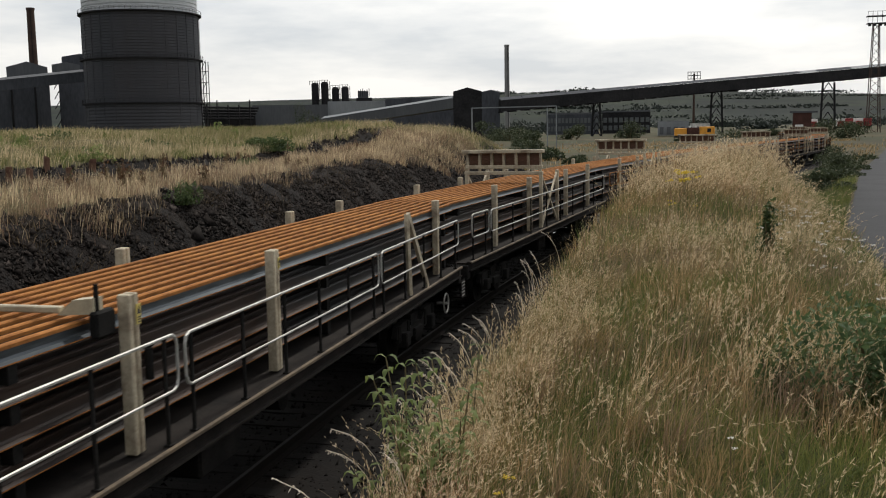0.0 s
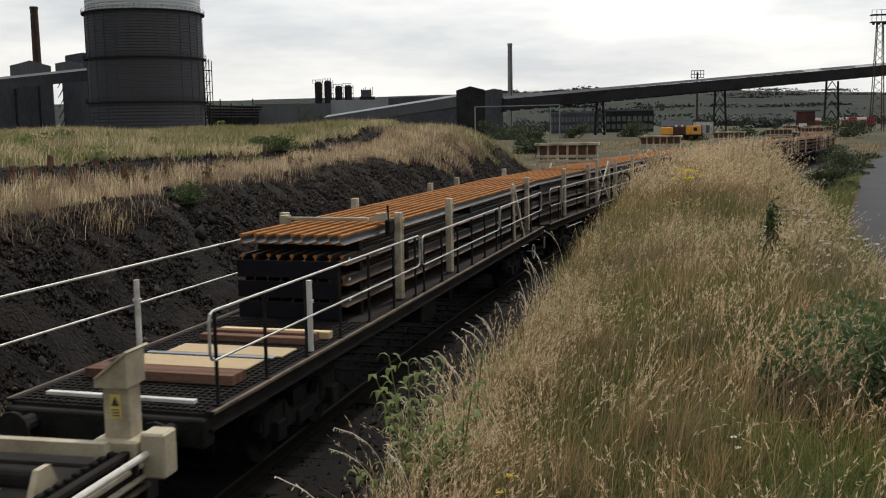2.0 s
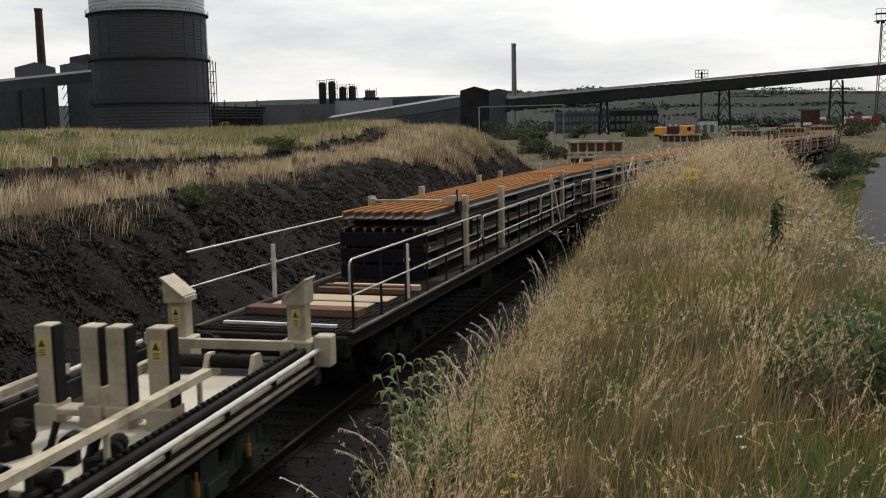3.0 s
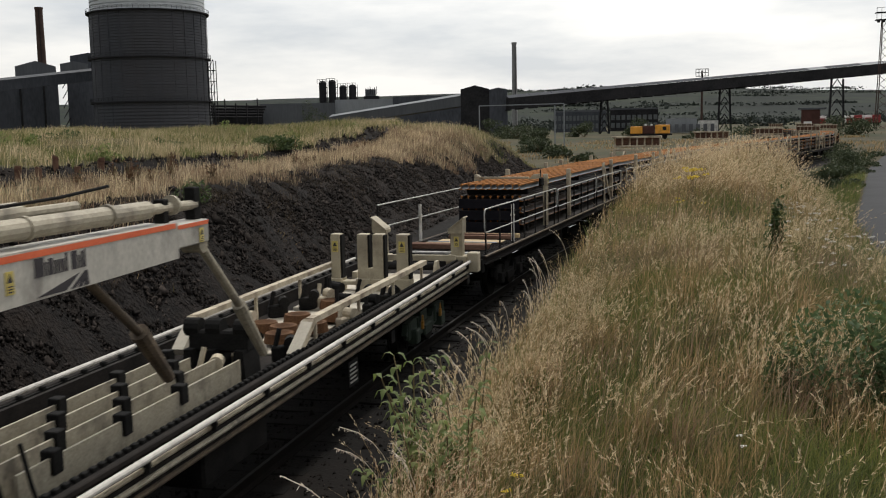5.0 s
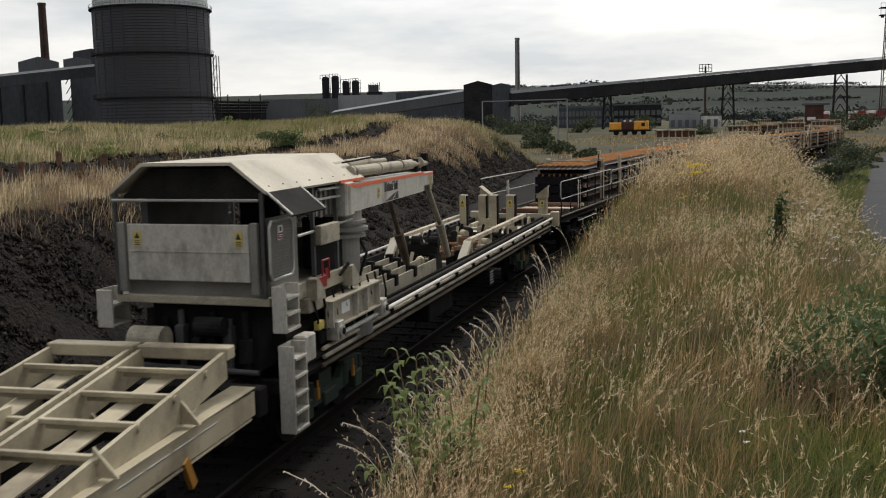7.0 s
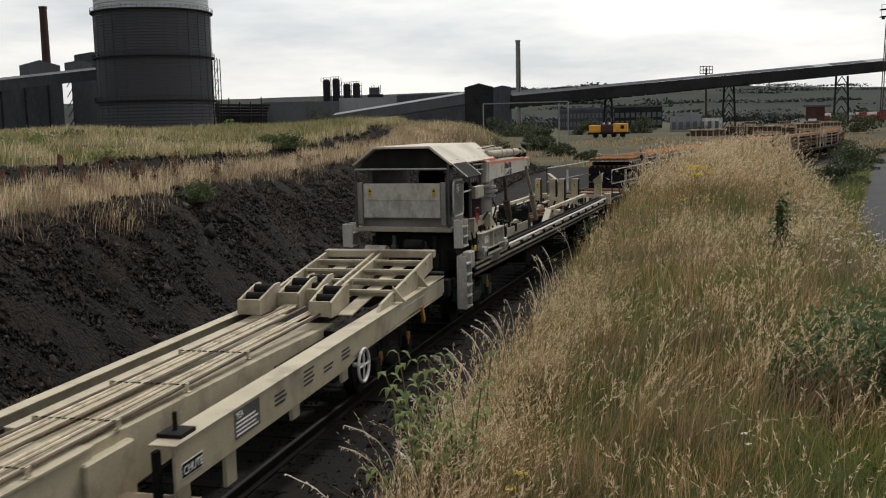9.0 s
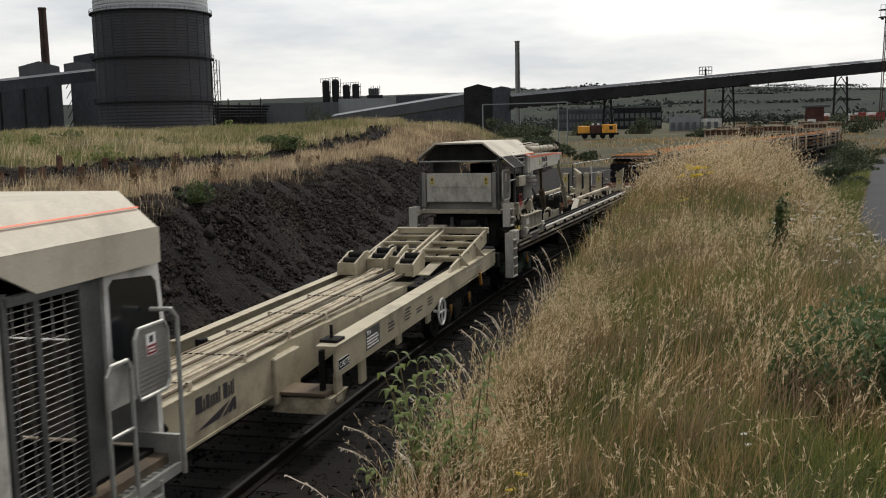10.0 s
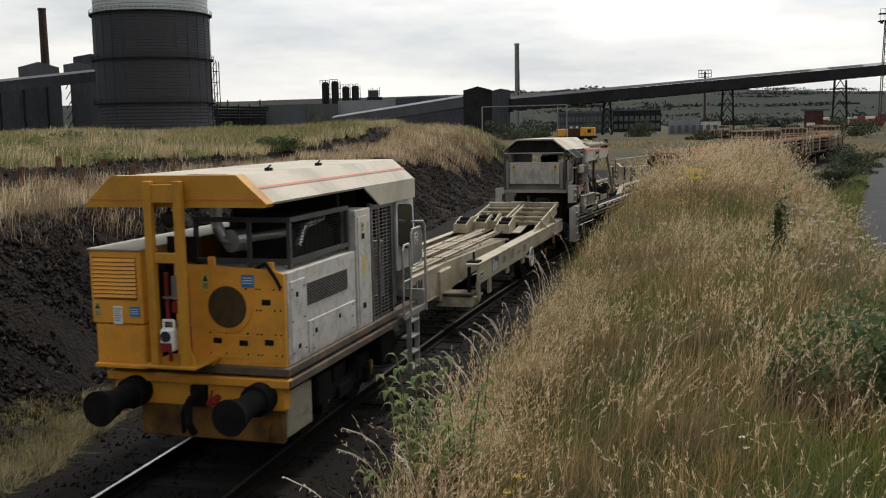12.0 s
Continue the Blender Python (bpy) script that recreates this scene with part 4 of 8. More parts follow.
    rod(b, (px_, py_, 1.12), (px_, py_, 2.62), 0.24, 24)
    rod(b, (px_, py_, 1.12), (px_, py_, 1.3), 0.40, 24)
    for z, r in ((2.56, 0.33), (2.66, 0.37), (2.76, 0.34)):
        rod(b, (px_, py_, z), (px_, py_, z + 0.05), r, 24)
    rod(b, (px_, py_, 2.60), (px_, py_, 2.95), 0.28, 20)
    part("slew_column", b, "grey", w, "grimy grey slewing column", smooth=False)
    rootp, tip = Vector((0.94, y(9.35), 3.15)), Vector((0.83, y(13.85), 3.14))
    d = (tip - rootp).normalized()
    m = Matrix.Translation(rootp) @ d.to_track_quat("Y", "Z").to_matrix().to_4x4()
    L = (tip - rootp).length
    b = bmesh.new()
    prism(b, [(0.1, -0.20), (L - 0.7, -0.15), (L - 0.7, 0.19), (0.1, 0.22)], -0.17, 0.17, "x")
    box(b, -0.19, 0.19, -0.22, 0.12, -0.24, 0.24, 0.02)
    rod(b, (0.16, -0.1, -0.2), (0.16, -0.1, 0.2), 0.06, 12)
    boom = part("boom", b, "grimy_white", w, "grimy white crane boom", at=m)
    b = bmesh.new()
    box(b, -0.14, 0.14, L - 0.72, L + 0.02, -0.07, 0.17, 0.015)
    part("boom_extension", b, "grimy_white", boom)
    b = bmesh.new()
    box(b, 0.171, 0.175, 0.15, L - 0.75, 0.145, 0.195)
    box(b, 0.141, 0.145, L - 0.68, L, 0.12, 0.16)
    box(b, 0.191, 0.195, -0.2, 0.1, 0.17, 0.22)
    part("stripe", b, "stripe", boom, "orange-red stripe")
    emblem(boom, 0.172, L - 2.95, -0.16, 0.29, 2.1)
    sign(boom, 0.172, L - 3.25, 0.0, 0.11, 0.2)
    sign(boom, 0.142, L - 0.16, 0.02, 0.1, 0.17)
    b = bmesh.new()
    rod(b, (0.02, 0.4, 0.36), (0.02, L - 1.0, 0.34), 0.085, 14)
    rod(b, (0.02, L - 1.0, 0.34), (0.02, L - 0.05, 0.32), 0.05, 12)
    rod(b, (-0.2, 0.2, 0.42), (-0.2, L * 0.42, 0.44), 0.1, 14)
    rod(b, (-0.2, L * 0.42, 0.44), (-0.2, L * 0.6, 0.44), 0.045, 10)
    for k in range(4):
        yy = 0.5 + k * 1.15
        rod(b, (0.02, yy, 0.35), (0.02, yy + 0.04, 0.35), 0.1, 14)
    part("ram", b, "grimy", boom, "pale hydraulic ram", smooth=False)
    b = bmesh.new()
    bent(b, [(-0.05, 0.3, 0.5), (-0.05, 1.6, 0.53), (-0.02, 2.2, 0.55), (0.0, 2.9, 0.60)], 0.014)
    for y0, y1, z1 in ((L - 0.12, L + 0.02, 0.5), (L - 0.75, L - 0.65, 0.42)):
        part("boom_lug", made(box, -0.055, 0.06, y0, y1, 0.17, z1, 0.01), "black", boom)
    part("hose", b, "black", boom)
    b = bmesh.new()
    rod(b, (0.83, y(13.9), 3.05), (0.78, y(14.9), 2.2), 0.05, 10)
    rod(b, (0.78, y(14.85), 2.24), (0.72, y(15.6), 1.5), 0.085, 10, 0.06)
    rod(b, (0.72, y(13.8), 3.05), (0.94, y(13.8), 3.05), 0.09, 14)
    part("hanging_ram", b, "grimy", w, "grimy brown hanging crane ram")
    b = bmesh.new()
    rod(b, (0.76, y(12.0), 2.95), (0.46, y(13.3), 2.2), 0.045, 10)
    rod(b, (0.47, y(13.25), 2.23), (0.40, y(13.9), 1.6), 0.10, 10, 0.07)
    part("hanging_link", b, "rusty_sill", w, "grimy brown hanging link")
    # cab
    cab = part("cab_roof", None or made(prism, [(-1.08, 3.42), (-0.62, 3.78), (0.62, 3.78), (1.08, 3.42), (1.06, 3.39), (0.6, 3.74), (-0.6, 3.74), (-1.06, 3.39)], y(6.8), y(10.0)), "roof", w, "cream sheet roof")
    b = bmesh.new()
    box(b, 1.07, 1.09, y(9.05), y(10.0), 3.385, 3.425)
    part("roof_stripe", b, "stripe", cab)
    b = bmesh.new()                            # dark fill under the roof, standing in for the shade there
    prism(b, [(-1.0, 3.34), (-0.58, 3.70), (0.58, 3.70), (1.0, 3.34)], y(6.95), y(9.9))
    part("roof_shade", b, "dark", cab)
    b = bmesh.new()
    for k in range(9):
        yy = y(7.0) + 0.4 * k
        rod(b, (1.0, yy, 3.475), (1.0, yy, 3.492), 0.009, 6)
    part("roof_bolt", b, "black", cab)
    for x, s in ((-1.0, 6.8), (1.0, 6.8), (1.02, 8.2), (1.02, 9.0), (-1.02, 8.2), (-1.0, 9.8), (1.0, 9.8)):
        b = bmesh.new()
        box(b, x - 0.024, x + 0.024, y(s) - 0.024, y(s) + 0.024, 2.15, 3.42)
        part("cab_post", b, "frame_grey", w)
    b = bmesh.new()                            # floor with machinery below
    box(b, -1.05, 1.05, y(6.8), y(9.3), 2.05, 2.15, 0.01)
    part("cab_floor", b, "grimy", w)
    pack = part("hydraulic_pack", made(box, -0.72, 0.72, y(7.05), y(9.2), 1.13, 2.04, 0.04), "black", w, "black oily hydraulic machinery")
    for k in range(7):
        x = -0.7 + 0.22 * k
        b = bmesh.new()
        rod(b, (x, y(6.98), 1.15), (x, y(6.98), 1.95 - 0.1 * (k % 2)), 0.045, 10)
        box(b, x - 0.06, x + 0.06, y(6.9), y(7.05), 1.3 + 0.08 * (k % 3), 1.6 + 0.08 * (k % 3), 0.01)
        part("pipe", b, ("dark", "black", "frame_grey")[k % 3], pack)
    part("cylinder", made(rod, (0.8, y(7.5), 1.5), (0.8, y(8.5), 1.5), 0.12, 12), "dark", pack)
    part("cross_pipe", made(rod, (-0.75, y(6.84), 1.25), (0.85, y(6.84), 1.22), 0.035, 10), "frame_grey", pack)
    part("motor", made(rod, (0.05, y(6.82), 1.78), (0.42, y(6.82), 1.78), 0.12, 16), "dark", pack)
    b = bmesh.new()                            # rear screen
    box(b, -0.83, 0.83, y(6.76), y(6.80), 2.34, 3.04, 0.01)
    box(b, -0.83, 0.83, y(6.75), y(6.762), 2.70, 2.712)
    rp = part("rear_panel", b, "grimy_white", w, "brushed pale rear panel")
    for x in (-0.68, 0.70):
        sign(rp, x, y(6.755), 2.86, 0.12, 0.22, face="y")
    for sx in (-1, 1):
        b = bmesh.new()
        box(b, sx * 0.9 - 0.05, sx * 0.9 + 0.05, y(6.73), y(6.82), 2.2, 3.06, 0.01)
        part("panel_frame", b, "grey", rp)
    b = bmesh.new()
    box(b, -0.95, 1.0, y(6.9), y(6.94), 2.15, 2.4)
    box(b, 0.97, 1.0, y(6.85), y(7.75), 2.15, 3.1)
    part("cab_side_panel", b, "grey", w, "grimy grey side sheet")
    b = bmesh.new()
    rod(b, (-1.0, y(6.74), 3.33), (0.98, y(6.74), 3.33), 0.018, 6)
    rod(b, (-1.02, y(6.85), 2.9), (-1.02, y(9.8), 2.9), 0.018, 6)
    rod(b, (1.03, y(7.7), 2.80), (1.03, y(9.8), 2.84), 0.02, 6)
    rod(b, (1.03, y(7.7), 3.22), (1.03, y(9.8), 3.2), 0.02, 6)
    rod(b, (1.03, y(8.4), 3.34), (1.03, y(9.8), 3.32), 0.02, 6)
    part("cab_rail", b, "galv", w, "thin pale tube rails")
    b = bmesh.new()                            # seat, console and glazing inside
    box(b, -0.35, 0.25, y(8.3), y(8.8), 2.15, 2.6, 0.05)
    box(b, -0.35, 0.25, y(8.75), y(8.9), 2.6, 3.2, 0.05)
    part("seat", b, "black", w, "black operator's seat")
    b = bmesh.new()
    box(b, 0.4, 0.8, y(9.2), y(9.5), 2.15, 2.9, 0.03)
    part("console", b, "black", w, "black control console")
    part("cab_wall", made(box, -0.9, -0.8, y(7.2), y(9.3), 2.15, 3.3), "frame_grey", w)
    part("cab_front_sheet", made(box, -0.8, 0.5, y(9.28), y(9.32), 2.15, 2.75), "frame_grey", w)
    part("knee_panel", made(box, 0.86, 0.9, y(8.5), y(9.5), 2.15, 2.7), "black", w)
    for k in range(8):
        b = bmesh.new()
        x0 = y(8.3) + 0.16 * k
        box(b, 0.93, 0.96, x0, x0 + 0.07, 2.95 + 0.03 * (k % 2), 3.36)
        part("hanging_bar", b, "grey", w)
    b = bmesh.new()
    box(b, 1.05, 1.14, y(8.2), y(8.85), 2.62, 2.88, 0.01)
    part("control_box", b, "grimy", w, "cream control box")
    b = bmesh.new()                            # hinged dark flap at the corner of the roof
    prism(b, [(1.08, 3.41), (1.10, 3.43), (1.42, 3.16), (1.40, 3.14)], y(6.75), y(7.75))
    fl = part("flap", b, "dark", w, "dark grey hinged flap")
    for s in (6.76, 7.72):
        part("flap_edge", made(beam, (1.08, y(s), 3.44), (1.41, y(s), 3.165), 0.03, 0.02), "galv", fl)
    b = bmesh.new()                            # wire gate
    bent(b, [(1.12, y(6.78), 2.38), (1.12, y(6.72), 2.46), (1.12, y(6.72), 3.0), (1.12, y(6.78), 3.08), (1.12, y(7.30), 3.08), (1.12, y(7.36), 3.0), (1.12, y(7.36), 2.46), (1.12, y(7.30), 2.38), (1.12, y(6.78), 2.38)], 0.018)
    gate = part("gate", b, "galv", w, "tube-framed wire gate")
    b = bmesh.new()
    for k in range(16):
        z = 2.42 + 0.04 * k
        box(b, 1.118, 1.122, y(6.73), y(7.35), z, z + 0.012)
    for k in range(15):
        yy = y(6.75) + 0.04 * k
        box(b, 1.118, 1.122, yy, yy + 0.01, 2.4, 3.06)
    box(b, 1.10, 1.104, y(6.73), y(7.35), 2.4, 3.06)
    part("gate_mesh", b, "grey", gate)
    sign(gate, 1.126, y(7.00), 2.93, 0.15, 0.2, "forbid")
    sign(w, 1.0, y(6.97), 2.62, 0.001 + 0.12, 0.2)
    # steps
    def flight(x0, x1, s, z0, z1, n):
        b = bmesh.new()
        for yy in (y(s) - 0.18, y(s) + 0.18):
            box(b, x0, x1, yy - 0.015, yy + 0.015, z0, z1, 0.005)
        for k in range(n):
            z = z0 + (z1 - z0) * (k + 0.08) / (n - 0.1)
            box(b, x0, x1 + 0.02, y(s) - 0.17, y(s) + 0.17, z, z + 0.03)
        box(b, x0, x0 + 0.01, y(s) - 0.17, y(s) + 0.17, z0, z1)
        return part("steps", b, "grimy_white", w, "pale steel steps")
    flight(1.1, 1.28, 6.95, 1.74, 2.3, 3)
    flight(1.14, 1.34, 6.98, 0.5, 1.58, 5)
    flight(-1.32, -1.1, 6.95, 1.72, 2.2, 2)
    b = bmesh.new()
    box(b, 1.1, 1.28, y(7.28), y(7.6), 1.25, 1.6, 0.02)
    part("step_locker", b, "grimy_white", w, "pale step locker")
    b = bmesh.new()                            # side beam under the cab, with gussets
    box(b, 1.0, 1.06, y(7.2), y(9.35), 1.99, 2.2, 0.01)
    sb = part("side_beam", b, "grimy", w, "cream side beam")
    for s in (7.85, 9.1):
        b = bmesh.new()
        prism(b, [(y(s), 1.94), (y(s) + 0.3, 1.94), (y(s) + 0.26, 2.06), (y(s) + 0.08, 2.24), (y(s) + 0.02, 2.22)], 1.06, 1.2, "x")
        part("hinge_bracket", b, "grimy", sb)
    b = bmesh.new()                            # outrigger beam: a deep I section with stiffeners
    box(b, 1.14, 1.165, y(8.25), y(10.15), 1.5, 1.84)
    box(b, 1.04, 1.25, y(8.25), y(10.15), 1.84, 1.865)
    box(b, 1.04, 1.25, y(8.4), y(10.15), 1.475, 1.5)
    ob_ = part("outrigger_beam", b, "grimy", w, "cream outrigger beam")
    for s in (8.3, 9.2, 9.6, 10.1):
        part("stiffener", made(box, 1.165, 1.24, y(s) - 0.012, y(s) + 0.012, 1.5, 1.84), "grimy_white", ob_)
    part("name_panel", made(box, 1.166, 1.17, y(8.75), y(9.05), 1.6, 1.76), "sign_white", ob_, "white panel with worn lines")
    for s in (8.5, 10.25):
        b = bmesh.new()
        box(b, 1.04, 1.26, y(s) - 0.11, y(s) + 0.11, 1.3, 1.56, 0.012)
        rod(b, (1.26, y(s), 1.42), (1.29, y(s), 1.42), 0.08, 16)
        part("roller_foot", b, "grimy_white", w, "grimy roller foot")
        part("roller", made(rod, (1.28, y(s), 1.42), (1.305, y(s), 1.42), 0.05, 14), "black", w)
    b = bmesh.new()
    prism(b, [(y(9.25), 1.12), (y(10.3), 1.12), (y(10.3), 1.75), (y(10.0), 2.0), (y(9.4), 2.0)], 0.5, 1.03, "x")
    part("outrigger_box", b, "grimy", w, "cream outrigger box")
    b = bmesh.new()
    box(b, 0.92, 1.12, y(7.78), y(8.3), 1.78, 1.98, 0.015)
    part("step_bracket", b, "grimy", w, "cream bracket box")
    b = bmesh.new()
    box(b, 1.1, 1.15, y(8.05), y(8.33), 2.06, 2.22, 0.01)
    box(b, 1.12, 1.14, y(8.3), y(8.45), 2.15, 2.3)
    bent(b, [(1.14, y(8.2), 2.2), (1.14, y(8.2), 2.42), (1.14, y(8.42), 2.42), (1.14, y(8.42), 2.16)], 0.014)
    part("valve_handle", b, "red", w, "red valve guard")
    b = bmesh.new()
    box(b, 1.08, 1.16, y(7.98), y(8.16), 1.52, 1.64, 0.01)
    em = part("stop_button_box", b, "sign_yellow", w, "yellow emergency stop box")
    part("stop_button", made(rod, (1.12, y(8.17), 1.58), (1.12, y(8.22), 1.58), 0.03, 12), "red", em)
    b = bmesh.new()
    bent(b, [(1.1, y(8.9), 2.12), (1.14, y(9.1), 2.26), (1.1, y(9.3), 2.14), (0.9, y(9.5), 1.95)], 0.022)
    part("hydraulic_hose", b, "rubber", w)
    part("hydraulic_hose", made(bent, [(1.06, y(9.75), 1.98), (1.12, y(9.9), 2.3), (1.0, y(9.95), 2.5), (0.98, y(9.9), 2.75)], 0.022), "rubber", w)
    part("hydraulic_hose", made(bent, [(0.3, y(6.8), 1.1), (0.35, y(6.4), 0.9), (0.3, y(6.0), 1.0)], 0.03), "rubber", w)
    for k in range(9):
        b = bmesh.new()
        yy = y(7.9) + 0.33 * k
        bent(b, [(1.12, yy, 1.98), (1.16, yy + 0.05, 1.7 - 0.03 * (k % 3)), (1.1, yy + 0.2, 1.42), (1.0, yy + 0.3, 1.3)], 0.017)
        part("hydraulic_hose", b, "rubber", w)
    for k in range(5):
        part("valve_block", made(box, 0.98, 1.12, y(8.1) + 0.5 * k, y(8.32) + 0.5 * k, 1.3, 1.48 + 0.05 * (k % 2), 0.015), "black", w)
    b = bmesh.new()
    rod(b, (-0.75, y(6.66), 1.62), (-0.3, y(6.66), 1.62), 0.17, 20)
    part("hose_reel", b, "grimy", w, "cream hose reel")
    slide(w, kept, 0.18)
    MOVERS.append((w, mid, 6.85))


crane_wagon()


# ---- chute wagon with its power unit: the tail of the train ----
def tail_wagon():
    mid = -4.1
    def y(s):
        return s - mid
    w = thing("chute_wagon", "cream chute wagon with a yellow-ended power cabin at the tail", "wagon", "wagons of the train")
    # side frames
    for sx, xo, near in ((-1, 1.16, 1.0), (1, 1.30, 1.02)):
        b = bmesh.new()
        prism(b, [(y(-4.6), 0.86), (y(-4.6), 1.28), (y(4.6), 1.28), (y(5.9), 1.24), (y(5.9), 0.98), (y(5.0), 0.98), (y(3.6), 1.0), (y(0.9), 0.96), (y(0.2), 0.86)], sx * (xo - 0.03), sx * xo, "x")
        fr = part("side_frame", b, "cream", w, "cream side plate")
        b = bmesh.new()
        box(b, sx * near, sx * (xo + 0.01), y(-4.6), y(5.9), 1.28, 1.30, 0.004)
        box(b, sx * (xo - 0.10), sx * xo, y(0.5), y(5.8), 0.94, 0.965)
        part("top_flange", b, "cream", fr)
        for s in (-4.4, -3.4, -1.6, 0.2):
            b = bmesh.new()
            box(b, sx * (xo - 0.08), sx * (xo - 0.03), y(s) - 0.12, y(s) + 0.12, 0.5 if s < -3 else 0.68, 0.9, 0.01)
            part("drop_leg", b, "cream", fr)
        b = bmesh.new()
        for s in (3.0, 3.5, 4.0, 4.5):
            rod(b, (sx * (xo - 0.03), y(s), 1.18), (sx * (xo - 0.03), y(s) + 0.42, 1.18), 0.035, 8)
        part("lashing_bar", b, "galv", fr)
    b = bmesh.new()
    for x0, n in ((y(-2.3), 3), (y(-1.4), 4), (y(-0.7), 2), (y(0.0), 3)):
        for k in range(n):
            box(b, 1.301, 1.304, x0, x0 + 0.3 + 0.05 * (k % 2), 1.02 + 0.055 * k, 1.045 + 0.055 * k)
    part("writing", b, "lettering", w)
    b = bmesh.new()
    box(b, 1.301, 1.305, y(-3.35), y(-2.72), 0.96, 1.26)
    dp = part("data_panel", b, "frame_grey", w, "dark grey data panel")
    words("YEA", dp, 1.3075, y(-3.32), 1.17, 0.10, "sign_white")
    b = bmesh.new()
    for k in range(4):
        box(b, 1.305, 1.308, y(-3.32), y(-2.78) - 0.06 * (k % 2), 0.985 + 0.045 * k, 1.005 + 0.045 * k)
    part("writing", b, "sign_white", dp)
    b = bmesh.new()
    box(b, 1.301, 1.305, y(-4.5), y(-4.08), 0.94, 1.09)
    cp = part("name_plate", b, "sign_white", w, "white-edged black name plate")
    b = bmesh.new()
    box(b, 1.305, 1.307, y(-4.492), y(-4.088), 0.948, 1.082)
    part("plate_face", b, "black", cp)
    words("CHUTE", cp, 1.3095, y(-4.47), 0.972, 0.118, "sign_white")
    # main beam with tubes along it
    b = bmesh.new()
    box(b, -0.50, 0.50, y(-9.0), y(-4.7), 0.68, 1.28, 0.015)
    prism(b, [(y(-4.7), 0.62), (y(-4.7), 1.28), (y(-0.5), 1.2), (y(2.0), 1.12), (y(2.0), 0.9), (y(-4.4), 0.62)], -0.47, 0.47, "x")
    box(b, -0.56, 0.56, y(-4.9), y(-4.05), 0.52, 1.17, 0.02)
    box(b, -0.52, 0.52, y(-9.0), y(-4.9), 0.655, 0.685)
    box(b, -0.52, 0.52, y(-9.0), y(-4.7), 1.27, 1.295)
    beam_ = part("main_beam", b, "cream", w, "cream box beam")
    emblem(beam_, 0.502, y(-6.95), 0.80, 0.38, 2.3)
    # every third tube is brown, drawing the shade lines between cream tubes
    for k, x in enumerate((-0.46, -0.38, -0.30, -0.10, 0.14, 0.22, 0.40)):
        b = bmesh.new()
        rod(b, (x, y(-7.9), 1.345), (x * 0.9, y(2.2), 1.335), 0.021, 8)
        part("tube", b, "post" if k % 3 else "rusty_sill", w)
    for x0, x1 in ((-0.27, -0.15), (0.27, 0.36)):
        b = bmesh.new()
        box(b, x0, x1, y(-7.6), y(1.6), 1.297, 1.325, 0.004)
        part("cover_strip", b, "cream", w)
    for s in (-7.0, -5.6, -4.2, -2.8, -1.2):
        b = bmesh.new()
        for k in range(12):
            rod(b, (-0.47 + 0.08 * k, y(s), 1.378), (-0.42 + 0.08 * k, y(s) + 0.02 * (k % 2), 1.378), 0.008, 6)
        tc_ = part("tube_clamp", b, "dark", w, "dark chain clamp over the tubes")
        for x in (-0.475, 0.475):
            b = bmesh.new()
            box(b, x - 0.012, x + 0.012, y(s) - 0.03, y(s) + 0.03, 1.29, 1.40, 0.004)
            box(b, x - 0.04, x + 0.04, y(s) - 0.03, y(s) + 0.03, 1.29, 1.305)
            part("clamp_bracket", b, "post", tc_)
    b = bmesh.new()
    for k in range(5):
        rod(b, (-0.4 + 0.2 * k, y(-7.9), 1.3), (-0.4 + 0.2 * k, y(-7.9), 1.5), 0.04, 8)
        bent(b, [(-0.4 + 0.2 * k, y(-7.95), 1.4), (-0.4 + 0.2 * k, y(-8.3), 1.45), (-0.35 + 0.2 * k, y(-8.6), 1.2)], 0.022)
    bent(b, [(0.55, y(-7.9), 1.3), (0.62, y(-7.8), 1.1), (0.5, y(-8.2), 0.9)], 0.03)
    part("hose_coupling", b, "rubber", w)
    for sx in (-1,):
        b = bmesh.new()
        box(b, -0.89, -0.65, y(-4.0), y(2.0), 0.96, 1.19, 0.015)
        box(b, -0.93, -0.62, y(-4.1), y(2.1), 1.19, 1.215)
        part("side_beam", b, "cream", w, "cream side beam")
        b = bmesh.new()
        rod(b, (-0.78, y(-4.40), 0.97), (-0.78, y(-4.40), 1.30), 0.09, 12)
        part("mooring_pin", b, "black", w)
        b = bmesh.new()
        rod(b, (1.12, y(-4.25), 1.3), (1.12, y(-4.25), 1.52), 0.025, 8)
        box(b, 1.0, 1.26, y(-4.4), y(-4.1), 1.30, 1.34)
        part("mooring_pin", b, "black", w)
    b = bmesh.new()                            # flared mouth under the end of the side frame
    prism(b, [(0.55, 0.62), (1.28, 0.62), (1.2, 0.40), (0.4, 0.40)], y(-4.75), y(-4.1))
    mouth = part("chute_mouth", b, "post", w, "scraped metal chute mouth")
    b = bmesh.new()
    box(b, 0.5, 1.22, y(-4.8), y(-4.3), 0.65, 0.70, 0.006)
    part("lip", b, "rusty_sill", mouth, "rust-brown lip")
    b = bmesh.new()
    box(b, 1.08, 1.14, y(-4.66), y(-4.56), 0.52, 1.25, 0.01)
    part("rubbing_strip", b, "black", w)
    kept = set(w.children)
